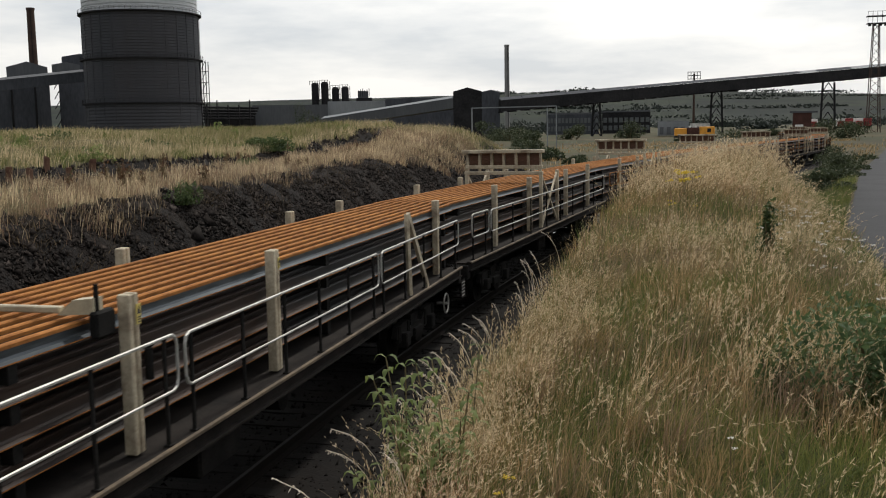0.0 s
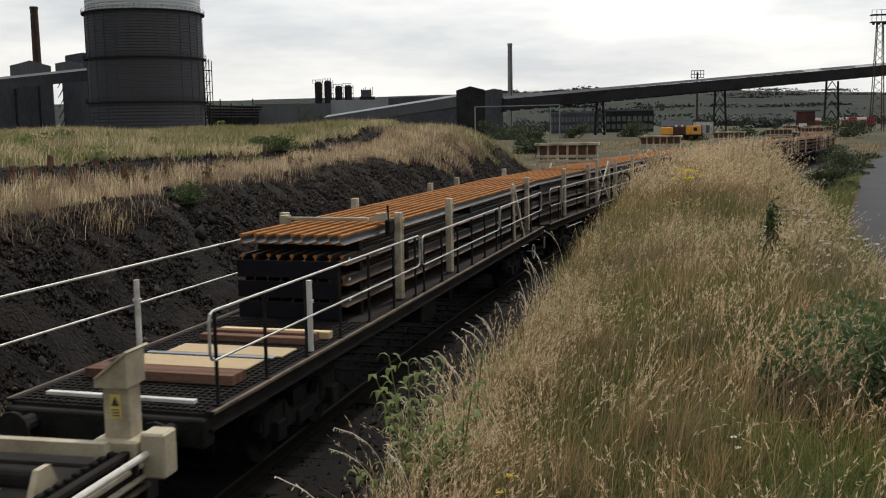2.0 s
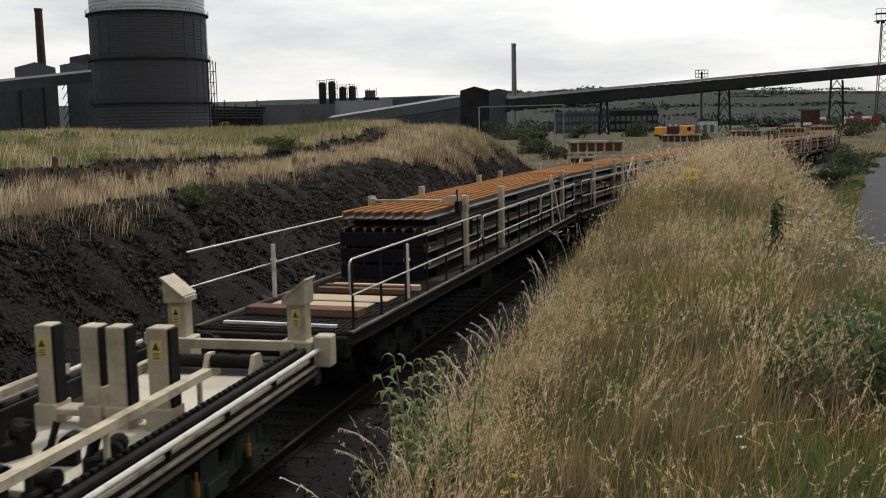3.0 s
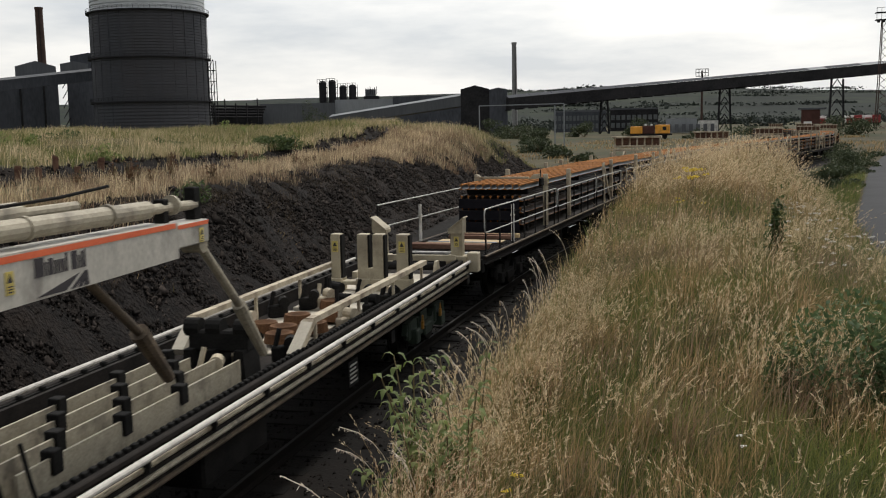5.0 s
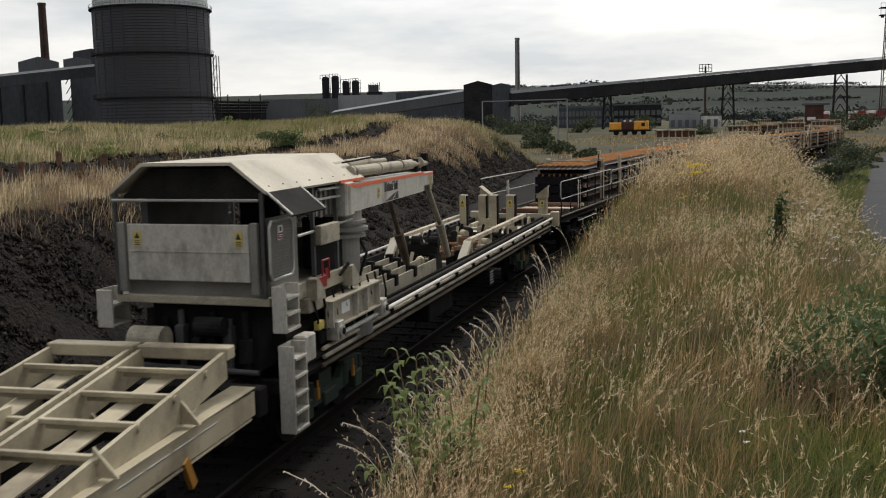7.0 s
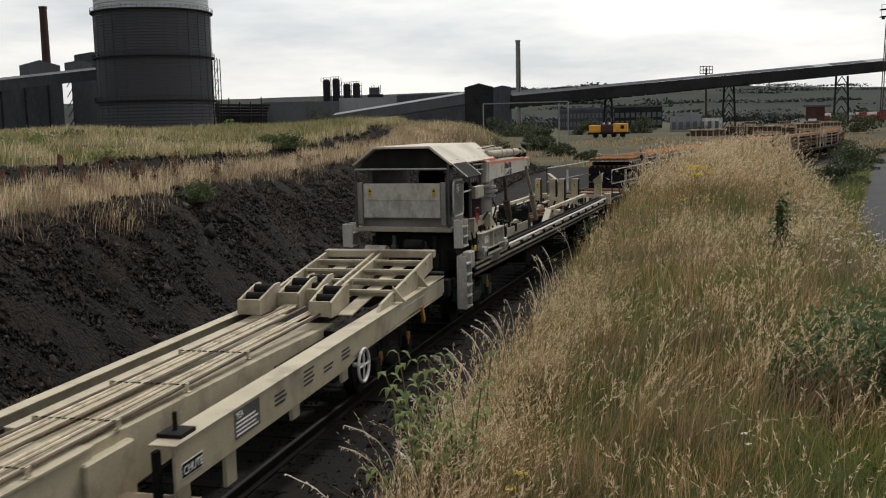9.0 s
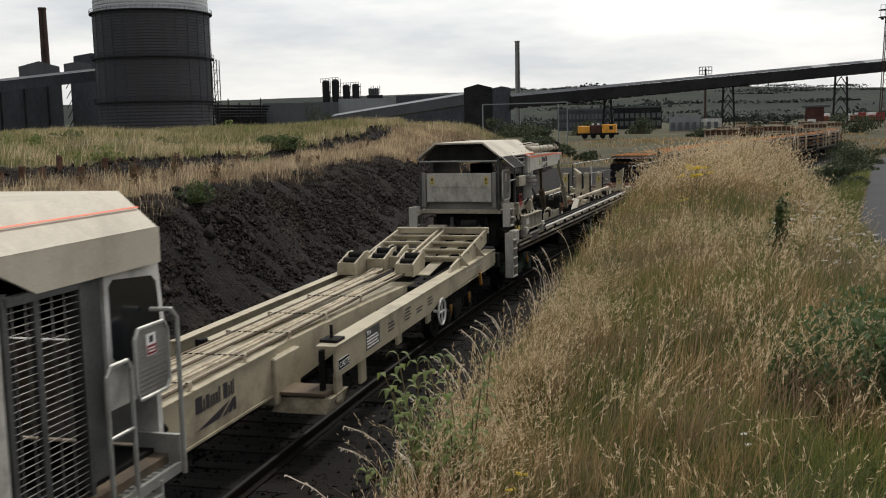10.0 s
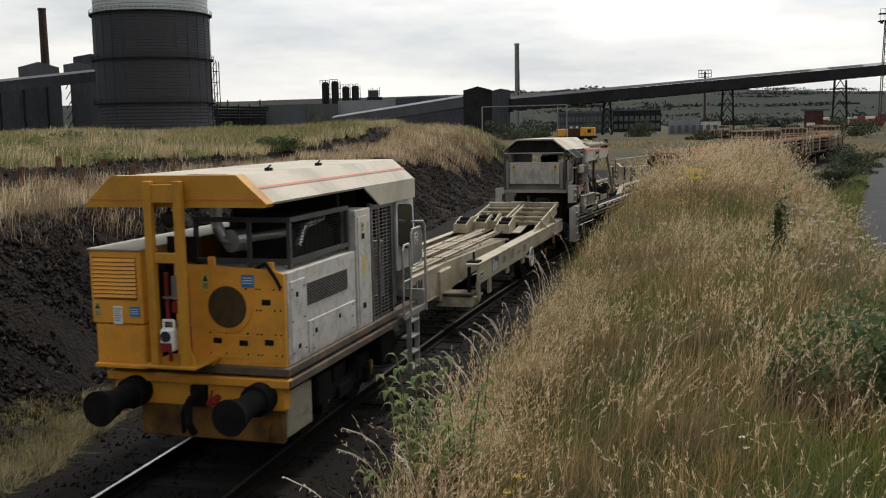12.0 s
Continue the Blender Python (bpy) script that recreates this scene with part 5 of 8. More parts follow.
    # inclined ramps up to the end beam
    for x0, x1 in ((-1.05, -0.08), (0.06, 1.04)):
        for x in (x0, x1):
            b = bmesh.new()
            prism(b, [(y(2.3), 1.22), (y(2.5), 1.36), (y(3.3), 1.46), (y(5.75), 1.76), (y(5.75), 1.46), (y(4.2), 1.24)], x - 0.025, x + 0.025, "x")
            rm = part("ramp_side", b, "cream", w, "cream ramp side plate")
            if x == x1:
                for s in (3.2, 4.7):
                    b = bmesh.new()
                    prism(b, [(x, 1.28), (x + 0.22, 1.28), (x, 1.28 + 0.26)], y(s) - 0.015, y(s) + 0.015)
                    part("gusset", b, "cream", rm)
        for k in range(4):
            s = 3.2 + 0.68 * k
            z = 1.36 + (s - 2.4) * 0.105
            b = bmesh.new()
            box(b, x0, x1, y(s) - 0.03, y(s) + 0.03, z - 0.025, z + 0.025, 0.005)
            box(b, x0 + 0.04, x1 - 0.04, y(s) + 0.045, y(s) + 0.06, z - 0.09, z)
            rod(b, (x1 - 0.03, y(s), z - 0.02), (x1 + 0.05, y(s), z - 0.02), 0.04, 10)
            part("cross_bar", b, "cream", w)
        b = bmesh.new()
        xm = (x0 + x1) / 2
        prism(b, [(y(2.2), 1.22), (y(2.2), 1.24), (y(5.6), 1.60), (y(5.6), 1.58)], xm - 0.12, xm + 0.12, "x")
        part("slide_plate", b, "cream", w, "polished cream slide plate")
        b = bmesh.new()
        box(b, x0 - 0.03, x1 + 0.05, y(5.72), y(5.92), 1.66, 1.80, 0.012)
        part("end_beam", b, "cream", w, "cream end beam")
    # roller boxes
    for x, s in ((0.22, 2.4), (-1.0, 2.45), (-0.45, 3.5), (-0.62, 3.15)):
        b = bmesh.new()
        for xx in (x - 0.17, x + 0.17):
            prism(b, [(y(s) - 0.42, 1.22), (y(s) + 0.42, 1.22), (y(s) + 0.45, 1.62), (y(s) + 0.25, 1.62), (y(s) - 0.4, 1.46)], xx - 0.02, xx + 0.02, "x")
        box(b, x - 0.17, x + 0.17, y(s) - 0.44, y(s) - 0.40, 1.24, 1.48)
        rb = part("roller_box", b, "cream", w, "cream roller box with open top")
        for dy in (-0.1, 0.22):
            b = bmesh.new()
            rod(b, (x - 0.15, y(s) + dy, 1.46 + 0.2 * (dy > 0.1) * 0.4), (x + 0.15, y(s) + dy, 1.46 + 0.2 * (dy > 0.1) * 0.4), 0.085, 14)
            part("roller", b, "black", rb)
    slide(w, kept, 0.14, -0.32, 0.05)
    b = bmesh.new()
    for x in (-0.5, 0.5):
        part("sole_bar", made(prism, [(y(-14), 1.0), (y(-9), 1.0), (y(-9), 0.75), (y(-14), 0.8)], x - 0.1, x + 0.1, "x"), "dark", w)
        box(b, x - 0.1, x + 0.1, y(-0.4), y(5.7), 0.7, 1.0)
    box(b, -1.1, 1.1, y(5.5), y(5.75), 0.72, 1.2)
    box(b, -1.1, 1.1, y(1.5), y(1.7), 0.8, 1.1)
    for x in (-0.87, 0.87):
        rod(b, (x, y(5.75), 1.03), (x, y(6.02), 1.03), 0.1, 10)
    part("underframe", b, "dark", w)
    bogie(w, y(3.0), "dark")
    bogie(w, y(-11.6), "dark")
    b = bmesh.new()                            # handwheel
    for k in range(18):
        a0, a1 = 2 * math.pi * k / 18, 2 * math.pi * (k + 1) / 18
        rod(b, (1.36, y(0.75) + 0.24 * math.sin(a0), 0.78 + 0.24 * math.cos(a0)), (1.36, y(0.75) + 0.24 * math.sin(a1), 0.78 + 0.24 * math.cos(a1)), 0.022, 6)
    for k in range(2):
        beam(b, (1.36, y(0.75) - 0.23 * (k == 0), 0.78 - 0.23 * (k == 1)), (1.36, y(0.75) + 0.23 * (k == 0), 0.78 + 0.23 * (k == 1)), 0.025, 0.02)
    rod(b, (1.2, y(0.75), 0.78), (1.38, y(0.75), 0.78), 0.03, 8)
    part("handwheel", b, "white", w, "white brake handwheel")
    for s in (2.2, 3.8, -10.7, -12.4):
        b = bmesh.new()
        box(b, 1.13, 1.18, y(s) - 0.035, y(s) + 0.035, 0.5, 0.64, 0.012)
        rod(b, (1.155, y(s), 0.42), (1.155, y(s), 0.5), 0.018, 8)
        part("grease_box", b, "amber", w, "amber axlebox fitting")
    b = bmesh.new()
    beam(b, (1.3, y(4.2), 1.02), (1.3, y(4.35), 0.72), 0.05, 0.1)
    part("lashing_hook", b, "amber", w)

    # ---- power cabin ----
    F = y(-14.05)
    kept = set(w.children)
    b = bmesh.new()
    box(b, -1.32, 1.24, F - 0.1, y(-8.9), 1.22, 1.32, 0.01)
    box(b, -1.3, 1.27, F - 0.12, y(-9.6), 1.08, 1.18, 0.01)
    part("cabin_sill", b, "rusty_sill", w, "dusty brown sill")
    b = bmesh.new()
    box(b, -1.3, 1.25, F - 0.14, F, 1.08, 1.19, 0.01)
    box(b, -1.22, 1.16, F - 0.08, F + 0.1, 0.78, 1.10, 0.012)
    part("buffer_beam", b, "yellow", w, "yellow buffer beam")
    b = bmesh.new()
    box(b, -0.88, 1.12, F - 0.05, F + 0.05, 0.36, 0.79, 0.012)
    for x in (-0.3, 0.35, 0.9):
        prism(b, [(x - 0.03, 0.4), (x + 0.03, 0.4), (x + 0.07, 0.78), (x - 0.05, 0.78)], F - 0.09, F - 0.04)
    part("valance", b, "dirty_yellow", w, "dirty brown-yellow valance")
    b = bmesh.new()
    box(b, 1.10, 1.15, F + 0.02, F + 0.75, 0.42, 0.98, 0.01)
    part("side_valance", b, "grimy", w, "grimy white side plate")
    for x in (-0.87, 0.87):
        b = bmesh.new()
        rod(b, (x, F, 0.96), (x, F - 0.72, 0.93), 0.16, 18, 0.14)
        rod(b, (x, F - 0.06, 0.96), (x, F - 0.3, 0.95), 0.2, 20)
        rod(b, (x, F - 0.7, 0.93), (x, F - 0.86, 0.93), 0.17, 20)
        bf = bmesh.ops.create_cone(b, cap_ends=True, segments=24, radius1=0.205, radius2=0.22, depth=0.09, matrix=Matrix.Translation((x, F - 0.9, 0.93)) @ Matrix.Rotation(math.pi / 2, 4, "X"))
        part("buffer", b, "rubber", w, "black greasy round buffer")
    b = bmesh.new()
    box(b, -0.1, 0.12, F - 0.16, F - 0.08, 0.8, 1.06, 0.01)
    bent(b, [(0.0, F - 0.15, 0.95), (0.0, F - 0.36, 0.9), (0.0, F - 0.38, 0.65), (0.02, F - 0.3, 0.5)], 0.05, 8)
    bent(b, [(-0.12, F - 0.12, 0.9), (-0.13, F - 0.3, 0.75), (-0.12, F - 0.3, 0.5)], 0.03, 8)
    part("coupling", b, "black", w, "black coupling hook")
    b = bmesh.new()
    rod(b, (0.26, F - 0.1, 0.92), (0.26, F - 0.32, 0.9), 0.04, 10)
    rod(b, (0.26, F - 0.3, 0.9), (0.3, F - 0.3, 1.06), 0.018, 8)
    rod(b, (0.2, F - 0.25, 0.9), (0.32, F - 0.25, 0.88), 0.03, 8)
    part("brake_cock", b, "red", w, "red brake pipe cock")
    # right-hand engine housing
    b = bmesh.new()
    prism(b, [(-0.33, 1.32), (1.17, 1.32), (1.17, 2.47), (1.0, 2.52), (-0.33, 2.58)], F, F + 0.06)
    front = part("front_panel", b, "yellow", w, "yellow front panel")
    b = bmesh.new()
    box(b, -0.32, 1.19, F + 0.06, y(-11.75), 1.32, 2.48, 0.01)
    side = part("engine_housing", b, "scuffed", w, "scuffed white engine housing")
    def door(y0, y1, z0, z1, handles):
        b = bmesh.new()
        box(b, 1.185, 1.203, y0, y1, z0, z1, 0.006)
        dr = part("side_door", b, "scuffed", side)
        for hy, hz in handles:
            b = bmesh.new()
            box(b, 1.2, 1.207, hy - 0.035, hy + 0.035, hz - 0.03, hz + 0.03)
            part("door_latch", b, "black", dr)
        b = bmesh.new()
        for u in (0.08, 0.92):
            for v in (0.1, 0.5, 0.9):
                rod(b, (1.2, y0 + (y1 - y0) * u, z0 + (z1 - z0) * v), (1.209, y0 + (y1 - y0) * u, z0 + (z1 - z0) * v), 0.012, 6)
        part("door_bolt", b, "dark", dr)
    door(F + 0.12, F + 0.55, 1.36, 2.36, [(F + 0.3, 2.18), (F + 0.33, 1.52)])
    door(F + 0.62, y(-11.8), 1.36, 1.78, [(F + 0.85, 1.62), (F + 1.65, 1.66)])
    b = bmesh.new()
    box(b, 1.19, 1.196, F + 0.62, F + 1.98, 1.98, 2.27)
    gr = part("side_grille", b, "grey", side, "grey ventilation grille")
    b = bmesh.new()
    for k in range(14):
        z = 1.99 + 0.02 * k
        box(b, 1.196, 1.202, F + 0.63, F + 1.97, z, z + 0.009)
    part("grille_slat", b, "dark", gr)
    # round radiator grille and latches on the front
    b = bmesh.new()
    bmesh.ops.create_cone(b, cap_ends=True, segments=40, radius1=0.33, radius2=0.33, depth=0.02, matrix=Matrix.Translation((0.40, F - 0.006, 2.05)) @ Matrix.Rotation(math.pi / 2, 4, "X"))
    for k in range(12):
        a = 2 * math.pi * k / 12
        rod(b, (0.40 + 0.3 * math.cos(a), F - 0.02, 2.05 + 0.3 * math.sin(a)), (0.40 + 0.3 * math.cos(a), F - 0.012, 2.05 + 0.3 * math.sin(a)), 0.014, 6)
    ring = part("grille_ring", b, "yellow", front, "bolted yellow ring")
    b = bmesh.new()
    bmesh.ops.create_cone(b, cap_ends=True, segments=40, radius1=0.268, radius2=0.258, depth=0.02, matrix=Matrix.Translation((0.40, F - 0.018, 2.05)) @ Matrix.Rotation(math.pi / 2, 4, "X"))
    for k in range(22):
        u = -0.242 + 0.022 * k
        hh = math.sqrt(max(0, 0.256 ** 2 - u * u))
        box(b, 0.40 + u, 0.404 + u, F - 0.033, F - 0.027, 2.05 - hh, 2.05 + hh)
        box(b, 0.40 - hh, 0.40 + hh, F - 0.033, F - 0.027, 2.05 + u, 2.054 + u)
    part("radiator_mesh", b, "bronze_mesh", front, "dusty brown round radiator mesh")
    for x, z in ((0.24, 1.62), (0.60, 1.60), (0.93, 2.12), (0.95, 1.62)):
        b = bmesh.new()
        box(b, x - 0.06, x + 0.06, F - 0.012, F + 0.001, z - 0.035, z + 0.035, 0.004)
        part("front_latch", b, "black", front)
    b = bmesh.new()
    for x in (0.14, 0.36, 0.66, 0.80, 0.85, 1.04, 1.12):
        for z in (1.46, 1.72, 2.02, 2.28) if x > 0.6 else (1.46, 1.72):
            rod(b, (x, F - 0.01, z), (x, F + 0.001, z), 0.013, 6)
    part("panel_bolt", b, "dark", front)
    for x0, x1, z0, z1 in ((0.10, 0.74, 1.40, 1.70), (0.77, 1.14, 1.36, 2.40)):
        b = bmesh.new()
        box(b, x0, x1, F - 0.006, F, z0, z1, 0.003)
        part("hatch", b, "yellow", front)
    sign(front, 0.11, F - 0.004, 2.36, 0.12, 0.24, face="y")
    sign(front, 0.69, F - 0.004, 2.38, 0.2, 0.18, "blue", face="y")
    b = bmesh.new()
    for x, z in ((0.2, 2.555), (1.0, 2.5)):
        box(b, x - 0.05, x + 0.05, F - 0.01, F + 0.03, z, z + 0.12, 0.01)
    part("lifting_lug", b, "yellow", front)
    # caged engine top
    cage = part("engine_cage", made(box, -0.22, 1.13, F + 0.33, F + 0.38, 3.07, 3.13), "frame_grey", w, "dark grey engine cage frame")
    for x in (-0.2, 0.55, 1.1):
        for yy in (F + 0.35, y(-11.8)):
            part("cage_post", made(box, x - 0.025, x + 0.025, yy - 0.025, yy + 0.025, 2.5, 3.12), "frame_grey", cage)
    part("cage_rail", made(box, -0.22, 1.13, F + 0.33, F + 0.38, 2.55, 2.61), "frame_grey", cage)
    for z in (2.58, 3.10):
        part("cage_rail", made(box, 1.07, 1.13, F + 0.385, y(-11.78), z - 0.03, z + 0.03), "frame_grey", cage)
    b = bmesh.new()
    for k in range(13):
        z = 2.62 + 0.037 * k
        rod(b, (1.1, F + 0.36, z), (1.1, y(-11.8), z), 0.0045, 4)
    for k in range(12):
        yy = F + 0.5 + 0.15 * k
        rod(b, (1.1, yy, 2.6), (1.1, yy, 3.09), 0.0045, 4)
    part("cage_wire", b, "dark", cage)["kind"] = "stuff"
    b = bmesh.new()
    box(b, -0.1, 0.95, F + 0.7, y(-11.9), 2.5, 2.95, 0.04)
    rod(b, (0.0, F + 0.95, 3.0), (1.0, y(-11.9), 2.95), 0.12, 12)
    box(b, -0.3, 1.0, y(-11.9), y(-11.8), 2.5, 3.4)
    part("engine", b, "black", w, "black engine block under the roof")
    b = bmesh.new()
    bent(b, [(0.05, F + 0.45, 3.45), (0.05, F + 0.45, 3.0), (0.12, F + 0.48, 2.85), (0.25, F + 0.5, 2.8)], 0.075, 14)
    rod(b, (0.25, F + 0.42, 2.82), (0.32, F + 0.65, 2.82), 0.15, 18)
    rod(b, (0.45, F + 0.6, 2.85), (0.9, F + 0.75, 2.9), 0.06, 12)
    bent(b, [(1.0, F + 0.8, 2.72), (1.0, F + 1.0, 2.95), (1.0, F + 1.6, 3.02)], 0.05, 10)
    part("exhaust_duct", b, "alu", w, "dull aluminium exhaust duct", smooth=False)
    b = bmesh.new()
    bent(b, [(0.75, F + 0.1, 2.52), (0.95, F - 0.02, 2.6), (1.08, F - 0.03, 2.42), (1.14, F - 0.02, 2.3)], 0.022, 8)
    part("cable", b, "rubber", w)
    # left-hand cabinet with louvres
    G = F - 0.28
    b = bmesh.new()
    box(b, -1.36, -0.62, G, y(-10.4), 1.84, 2.76, 0.012)
    box(b, -1.33, -0.62, G + 0.02, y(-10.4), 1.32, 1.83, 0.012)
    box(b, -1.34, -0.6, G - 0.04, G + 0.3, 1.28, 1.33, 0.006)
    lc = part("left_cabinet", b, "yellow", w, "yellow cabinet with louvres")
    for k in range(10):
        z = 2.18 + 0.05 * k
        b = bmesh.new()
        prism(b, [(G - 0.004, z), (G - 0.022, z - 0.004), (G - 0.004, z + 0.034)], -1.31, -0.70, "x")
        part("louvre", b, "yellow", lc)
    b = bmesh.new()
    box(b, -1.32, -0.69, G - 0.003, G + 0.002, 2.14, 2.68)
    part("louvre_back", b, "rust", lc)
    b = bmesh.new()
    box(b, -1.3, -0.64, G + 0.012, G + 0.022, 1.36, 1.80)
    part("lower_hatch", b, "yellow", lc)
    sign(lc, -1.27, G - 0.004, 2.02, 0.11, 0.22, face="y")
    sign(lc, -0.98, G - 0.004, 1.95, 0.15, 0.27, "notice", face="y")
    sign(lc, -0.74, G - 0.004, 2.0, 0.17, 0.15, "blue", face="y")
    b = bmesh.new()
    box(b, -1.37, -0.6, G - 0.02, y(-10.4), 2.762, 2.79, 0.006)
    part("cabinet_lid", b, "roof", lc, "pale cabinet lid")
    kept_front = set(w.children)
    # yellow portal in the middle of the front, shade of its faces in the colour
    P = F - 0.62
    for x in (-0.085, 0.315):
        b = bmesh.new()
        box(b, x - 0.05, x + 0.05, F - 0.72, F - 0.626, 1.42, 3.64, 0.006)
        part("portal_post", b, "ochre", w, "yellow portal post")
    b = bmesh.new()
    box(b, -0.035, 0.265, P - 0.075, P - 0.02, 3.38, 3.60, 0.006)
    part("portal_bar", b, "ochre", w, "yellow portal head plate")
    b = bmesh.new()
    box(b, -0.035, 0.265, F - 0.70, F - 0.62, 2.66, 2.78, 0.006)
    part("portal_bar", b, "ochre", w, "yellow portal cross bar")
    b = bmesh.new()
    box(b, -0.24, 0.48, F - 0.76, F - 0.1, 1.385, 1.42, 0.006)
    box(b, -0.2, 0.44, F - 0.26, F - 0.09, 1.325, 1.385)
    prism(b, [(0.365, 1.42), (0.44, 1.42), (0.365, 1.64)], F - 0.68, F - 0.64)
    part("portal_foot", b, "ochre", w, "yellow portal foot plate")
    # solid black blocks in place of the shaded gap between the cabinets
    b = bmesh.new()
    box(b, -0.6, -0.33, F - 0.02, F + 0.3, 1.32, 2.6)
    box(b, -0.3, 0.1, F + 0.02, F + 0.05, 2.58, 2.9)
    part("recess_shade", b, "black", w)
    b = bmesh.new()
    rod(b, (0.0, F - 0.5, 1.42), (-0.01, F - 0.5, 2.52), 0.025, 8)
    rod(b, (0.21, F - 0.5, 1.42), (0.21, F - 0.5, 2.52), 0.02, 8)
    rod(b, (0.26, F - 0.45, 1.42), (0.25, F - 0.45, 2.45), 0.016, 8)
    box(b, 0.05, 0.17, F - 0.52, F - 0.42, 2.02, 2.18, 0.02)
    part("hydraulic_fitting", b, "red", w, "red and dark hydraulic fittings")
    b = bmesh.new()
    rod(b, (0.11, F - 0.5, 2.2), (0.11, F - 0.5, 2.48), 0.05, 10)
    box(b, -0.05, 0.28, F - 0.53, F - 0.45, 2.2, 2.23)
    box(b, -0.05, 0.28, F - 0.53, F - 0.45, 1.86, 1.89)
    part("valve_body", b, "grey", w, "grey valve bodies between the posts")
    b = bmesh.new()
    bmesh.ops.create_uvsphere(b, u_segments=14, v_segments=8, radius=0.1, matrix=Matrix.Translation((0.08, F - 0.5, 3.17)))
    rod(b, (0.08, F - 0.5, 3.2), (0.08, F - 0.5, 3.38), 0.02, 8)
    part("work_lamp", b, "dark", w, "dark round work lamp")
    b = bmesh.new()                            # portable tail lamp
    box(b, 0.03, 0.21, F - 0.78, F - 0.64, 1.60, 1.88, 0.025)
    bent(b, [(0.05, F - 0.7, 1.86), (0.05, F - 0.7, 1.97), (0.19, F - 0.7, 1.97), (0.19, F - 0.7, 1.86)], 0.018)
    lamp = part("tail_lamp", b, "sign_white", w, "white portable tail lamp")
    b = bmesh.new()
    box(b, 0.045, 0.195, F - 0.79, F - 0.775, 1.61, 1.71)
    part("lamp_base", b, "red", lamp)
    b = bmesh.new()
    rod(b, (0.12, F - 0.795, 1.79), (0.12, F - 0.77, 1.79), 0.065, 18)
    part("lamp_lens", b, "lettering", lamp)
    slide(w, kept_front, -0.20, 0.12)
    # roof
    b = bmesh.new()
    sec = [(-1.2, 3.37), (-0.83, 3.69), (0.83, 3.69), (1.2, 3.37), (1.18, 3.34), (0.82, 3.655), (-0.82, 3.655), (-1.18, 3.34)]
    prism(b, sec, F - 0.27, y(-9.0))
    prism(b, [(y(-11.35), 3.365), (y(-8.97), 3.365), (y(-8.97), 3.05), (y(-9.2), 3.05), (y(-10.7), 3.05)], 1.175, 1.2, "x")
    prism(b, [(y(-11.35), 3.365), (y(-8.97), 3.365), (y(-8.97), 3.05), (y(-10.7), 3.05)], -1.2, -1.175, "x")
    rf = part("cabin_roof", b, "roof", w, "cream sheet roof")
    # fascia in the darker yellow that holds its shade
    b = bmesh.new()
    prism(b, [(-1.22, 3.36), (-0.84, 3.70), (0.84, 3.70), (1.22, 3.36), (1.20, 3.32), (-1.20, 3.32)], F - 0.47, F - 0.271)
    fs = part("front_canopy", b, "ochre", rf, "yellow front fascia")
    b = bmesh.new()
    box(b, -1.16, 1.16, F - 0.474, F - 0.47, 3.405, 3.42)
    m2 = pose(1.017, 0, 3.535, 0, math.degrees(math.atan2(0.32, 0.37)), 0)
    box(b, -0.009, 0.009, F - 0.25, y(-9.01), 0.014, 0.017, 0, m2)
    part("roof_stripe", b, "stripe", rf, "orange-red line")
    # black wedge fills the roof space as its shade
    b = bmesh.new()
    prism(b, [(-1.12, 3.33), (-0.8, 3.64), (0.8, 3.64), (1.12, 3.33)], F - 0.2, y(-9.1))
    part("roof_shade", b, "black", rf)
    b = bmesh.new()
    for s in (-13.2, -11.6):
        box(b, 0.55, 0.61, y(s), y(s) + 0.12, 3.69, 3.73)
        rod(b, (0.58, y(s), 3.72), (0.58, y(s) + 0.12, 3.76), 0.012, 6)
    box(b, 0.0, 0.5, F - 0.24, F - 0.02, 3.691, 3.695)
    part("roof_hatch", b, "black", rf)
    # tall panel, wire door and cab
    b = bmesh.new()
    box(b, 0.9, 1.2, y(-11.72), y(-11.12), 1.32, 3.05, 0.01)
    tp_ = part("tall_locker", b, "scuffed", w, "tall grimy white locker")
    b = bmesh.new()
    box(b, 1.2, 1.212, y(-11.66), y(-11.3), 1.4, 2.95, 0.005)
    td = part("locker_door", b, "scuffed", tp_, "grimy white locker door")
    b = bmesh.new()
    for z in (2.62, 1.6):
        box(b, 1.212, 1.22, y(-11.52), y(-11.42), z, z + 0.08)
    part("door_latch", b, "black", td)
    sign(td, 1.213, y(-11.48), 2.8, 0.12, 0.16)
    b = bmesh.new()
    box(b, 1.212, 1.216, y(-11.52), y(-11.40), 2.1, 2.38)
    part("yellow_notice", b, "sign_yellow", td, "plain yellow notice")
    # floor, walls and seat blackened for the shade inside the cab
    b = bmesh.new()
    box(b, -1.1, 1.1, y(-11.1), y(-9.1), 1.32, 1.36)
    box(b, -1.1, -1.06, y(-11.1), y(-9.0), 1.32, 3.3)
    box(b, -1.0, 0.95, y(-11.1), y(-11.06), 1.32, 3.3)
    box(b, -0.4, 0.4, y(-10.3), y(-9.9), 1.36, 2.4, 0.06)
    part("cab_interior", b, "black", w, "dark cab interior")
    b = bmesh.new()
    for yy, z1 in ((y(-11.05), 3.1), (y(-10.15), 3.1)):
        box(b, 1.13, 1.19, yy - 0.03, yy + 0.03, 1.25, z1)
    box(b, 1.13, 1.19, y(-11.05), y(-10.15), 3.0, 3.07)
    box(b, 1.13, 1.19, y(-11.05), y(-10.15), 1.25, 1.32)
    box(b, 1.14, 1.18, y(-10.72), y(-10.66), 1.25, 3.0)
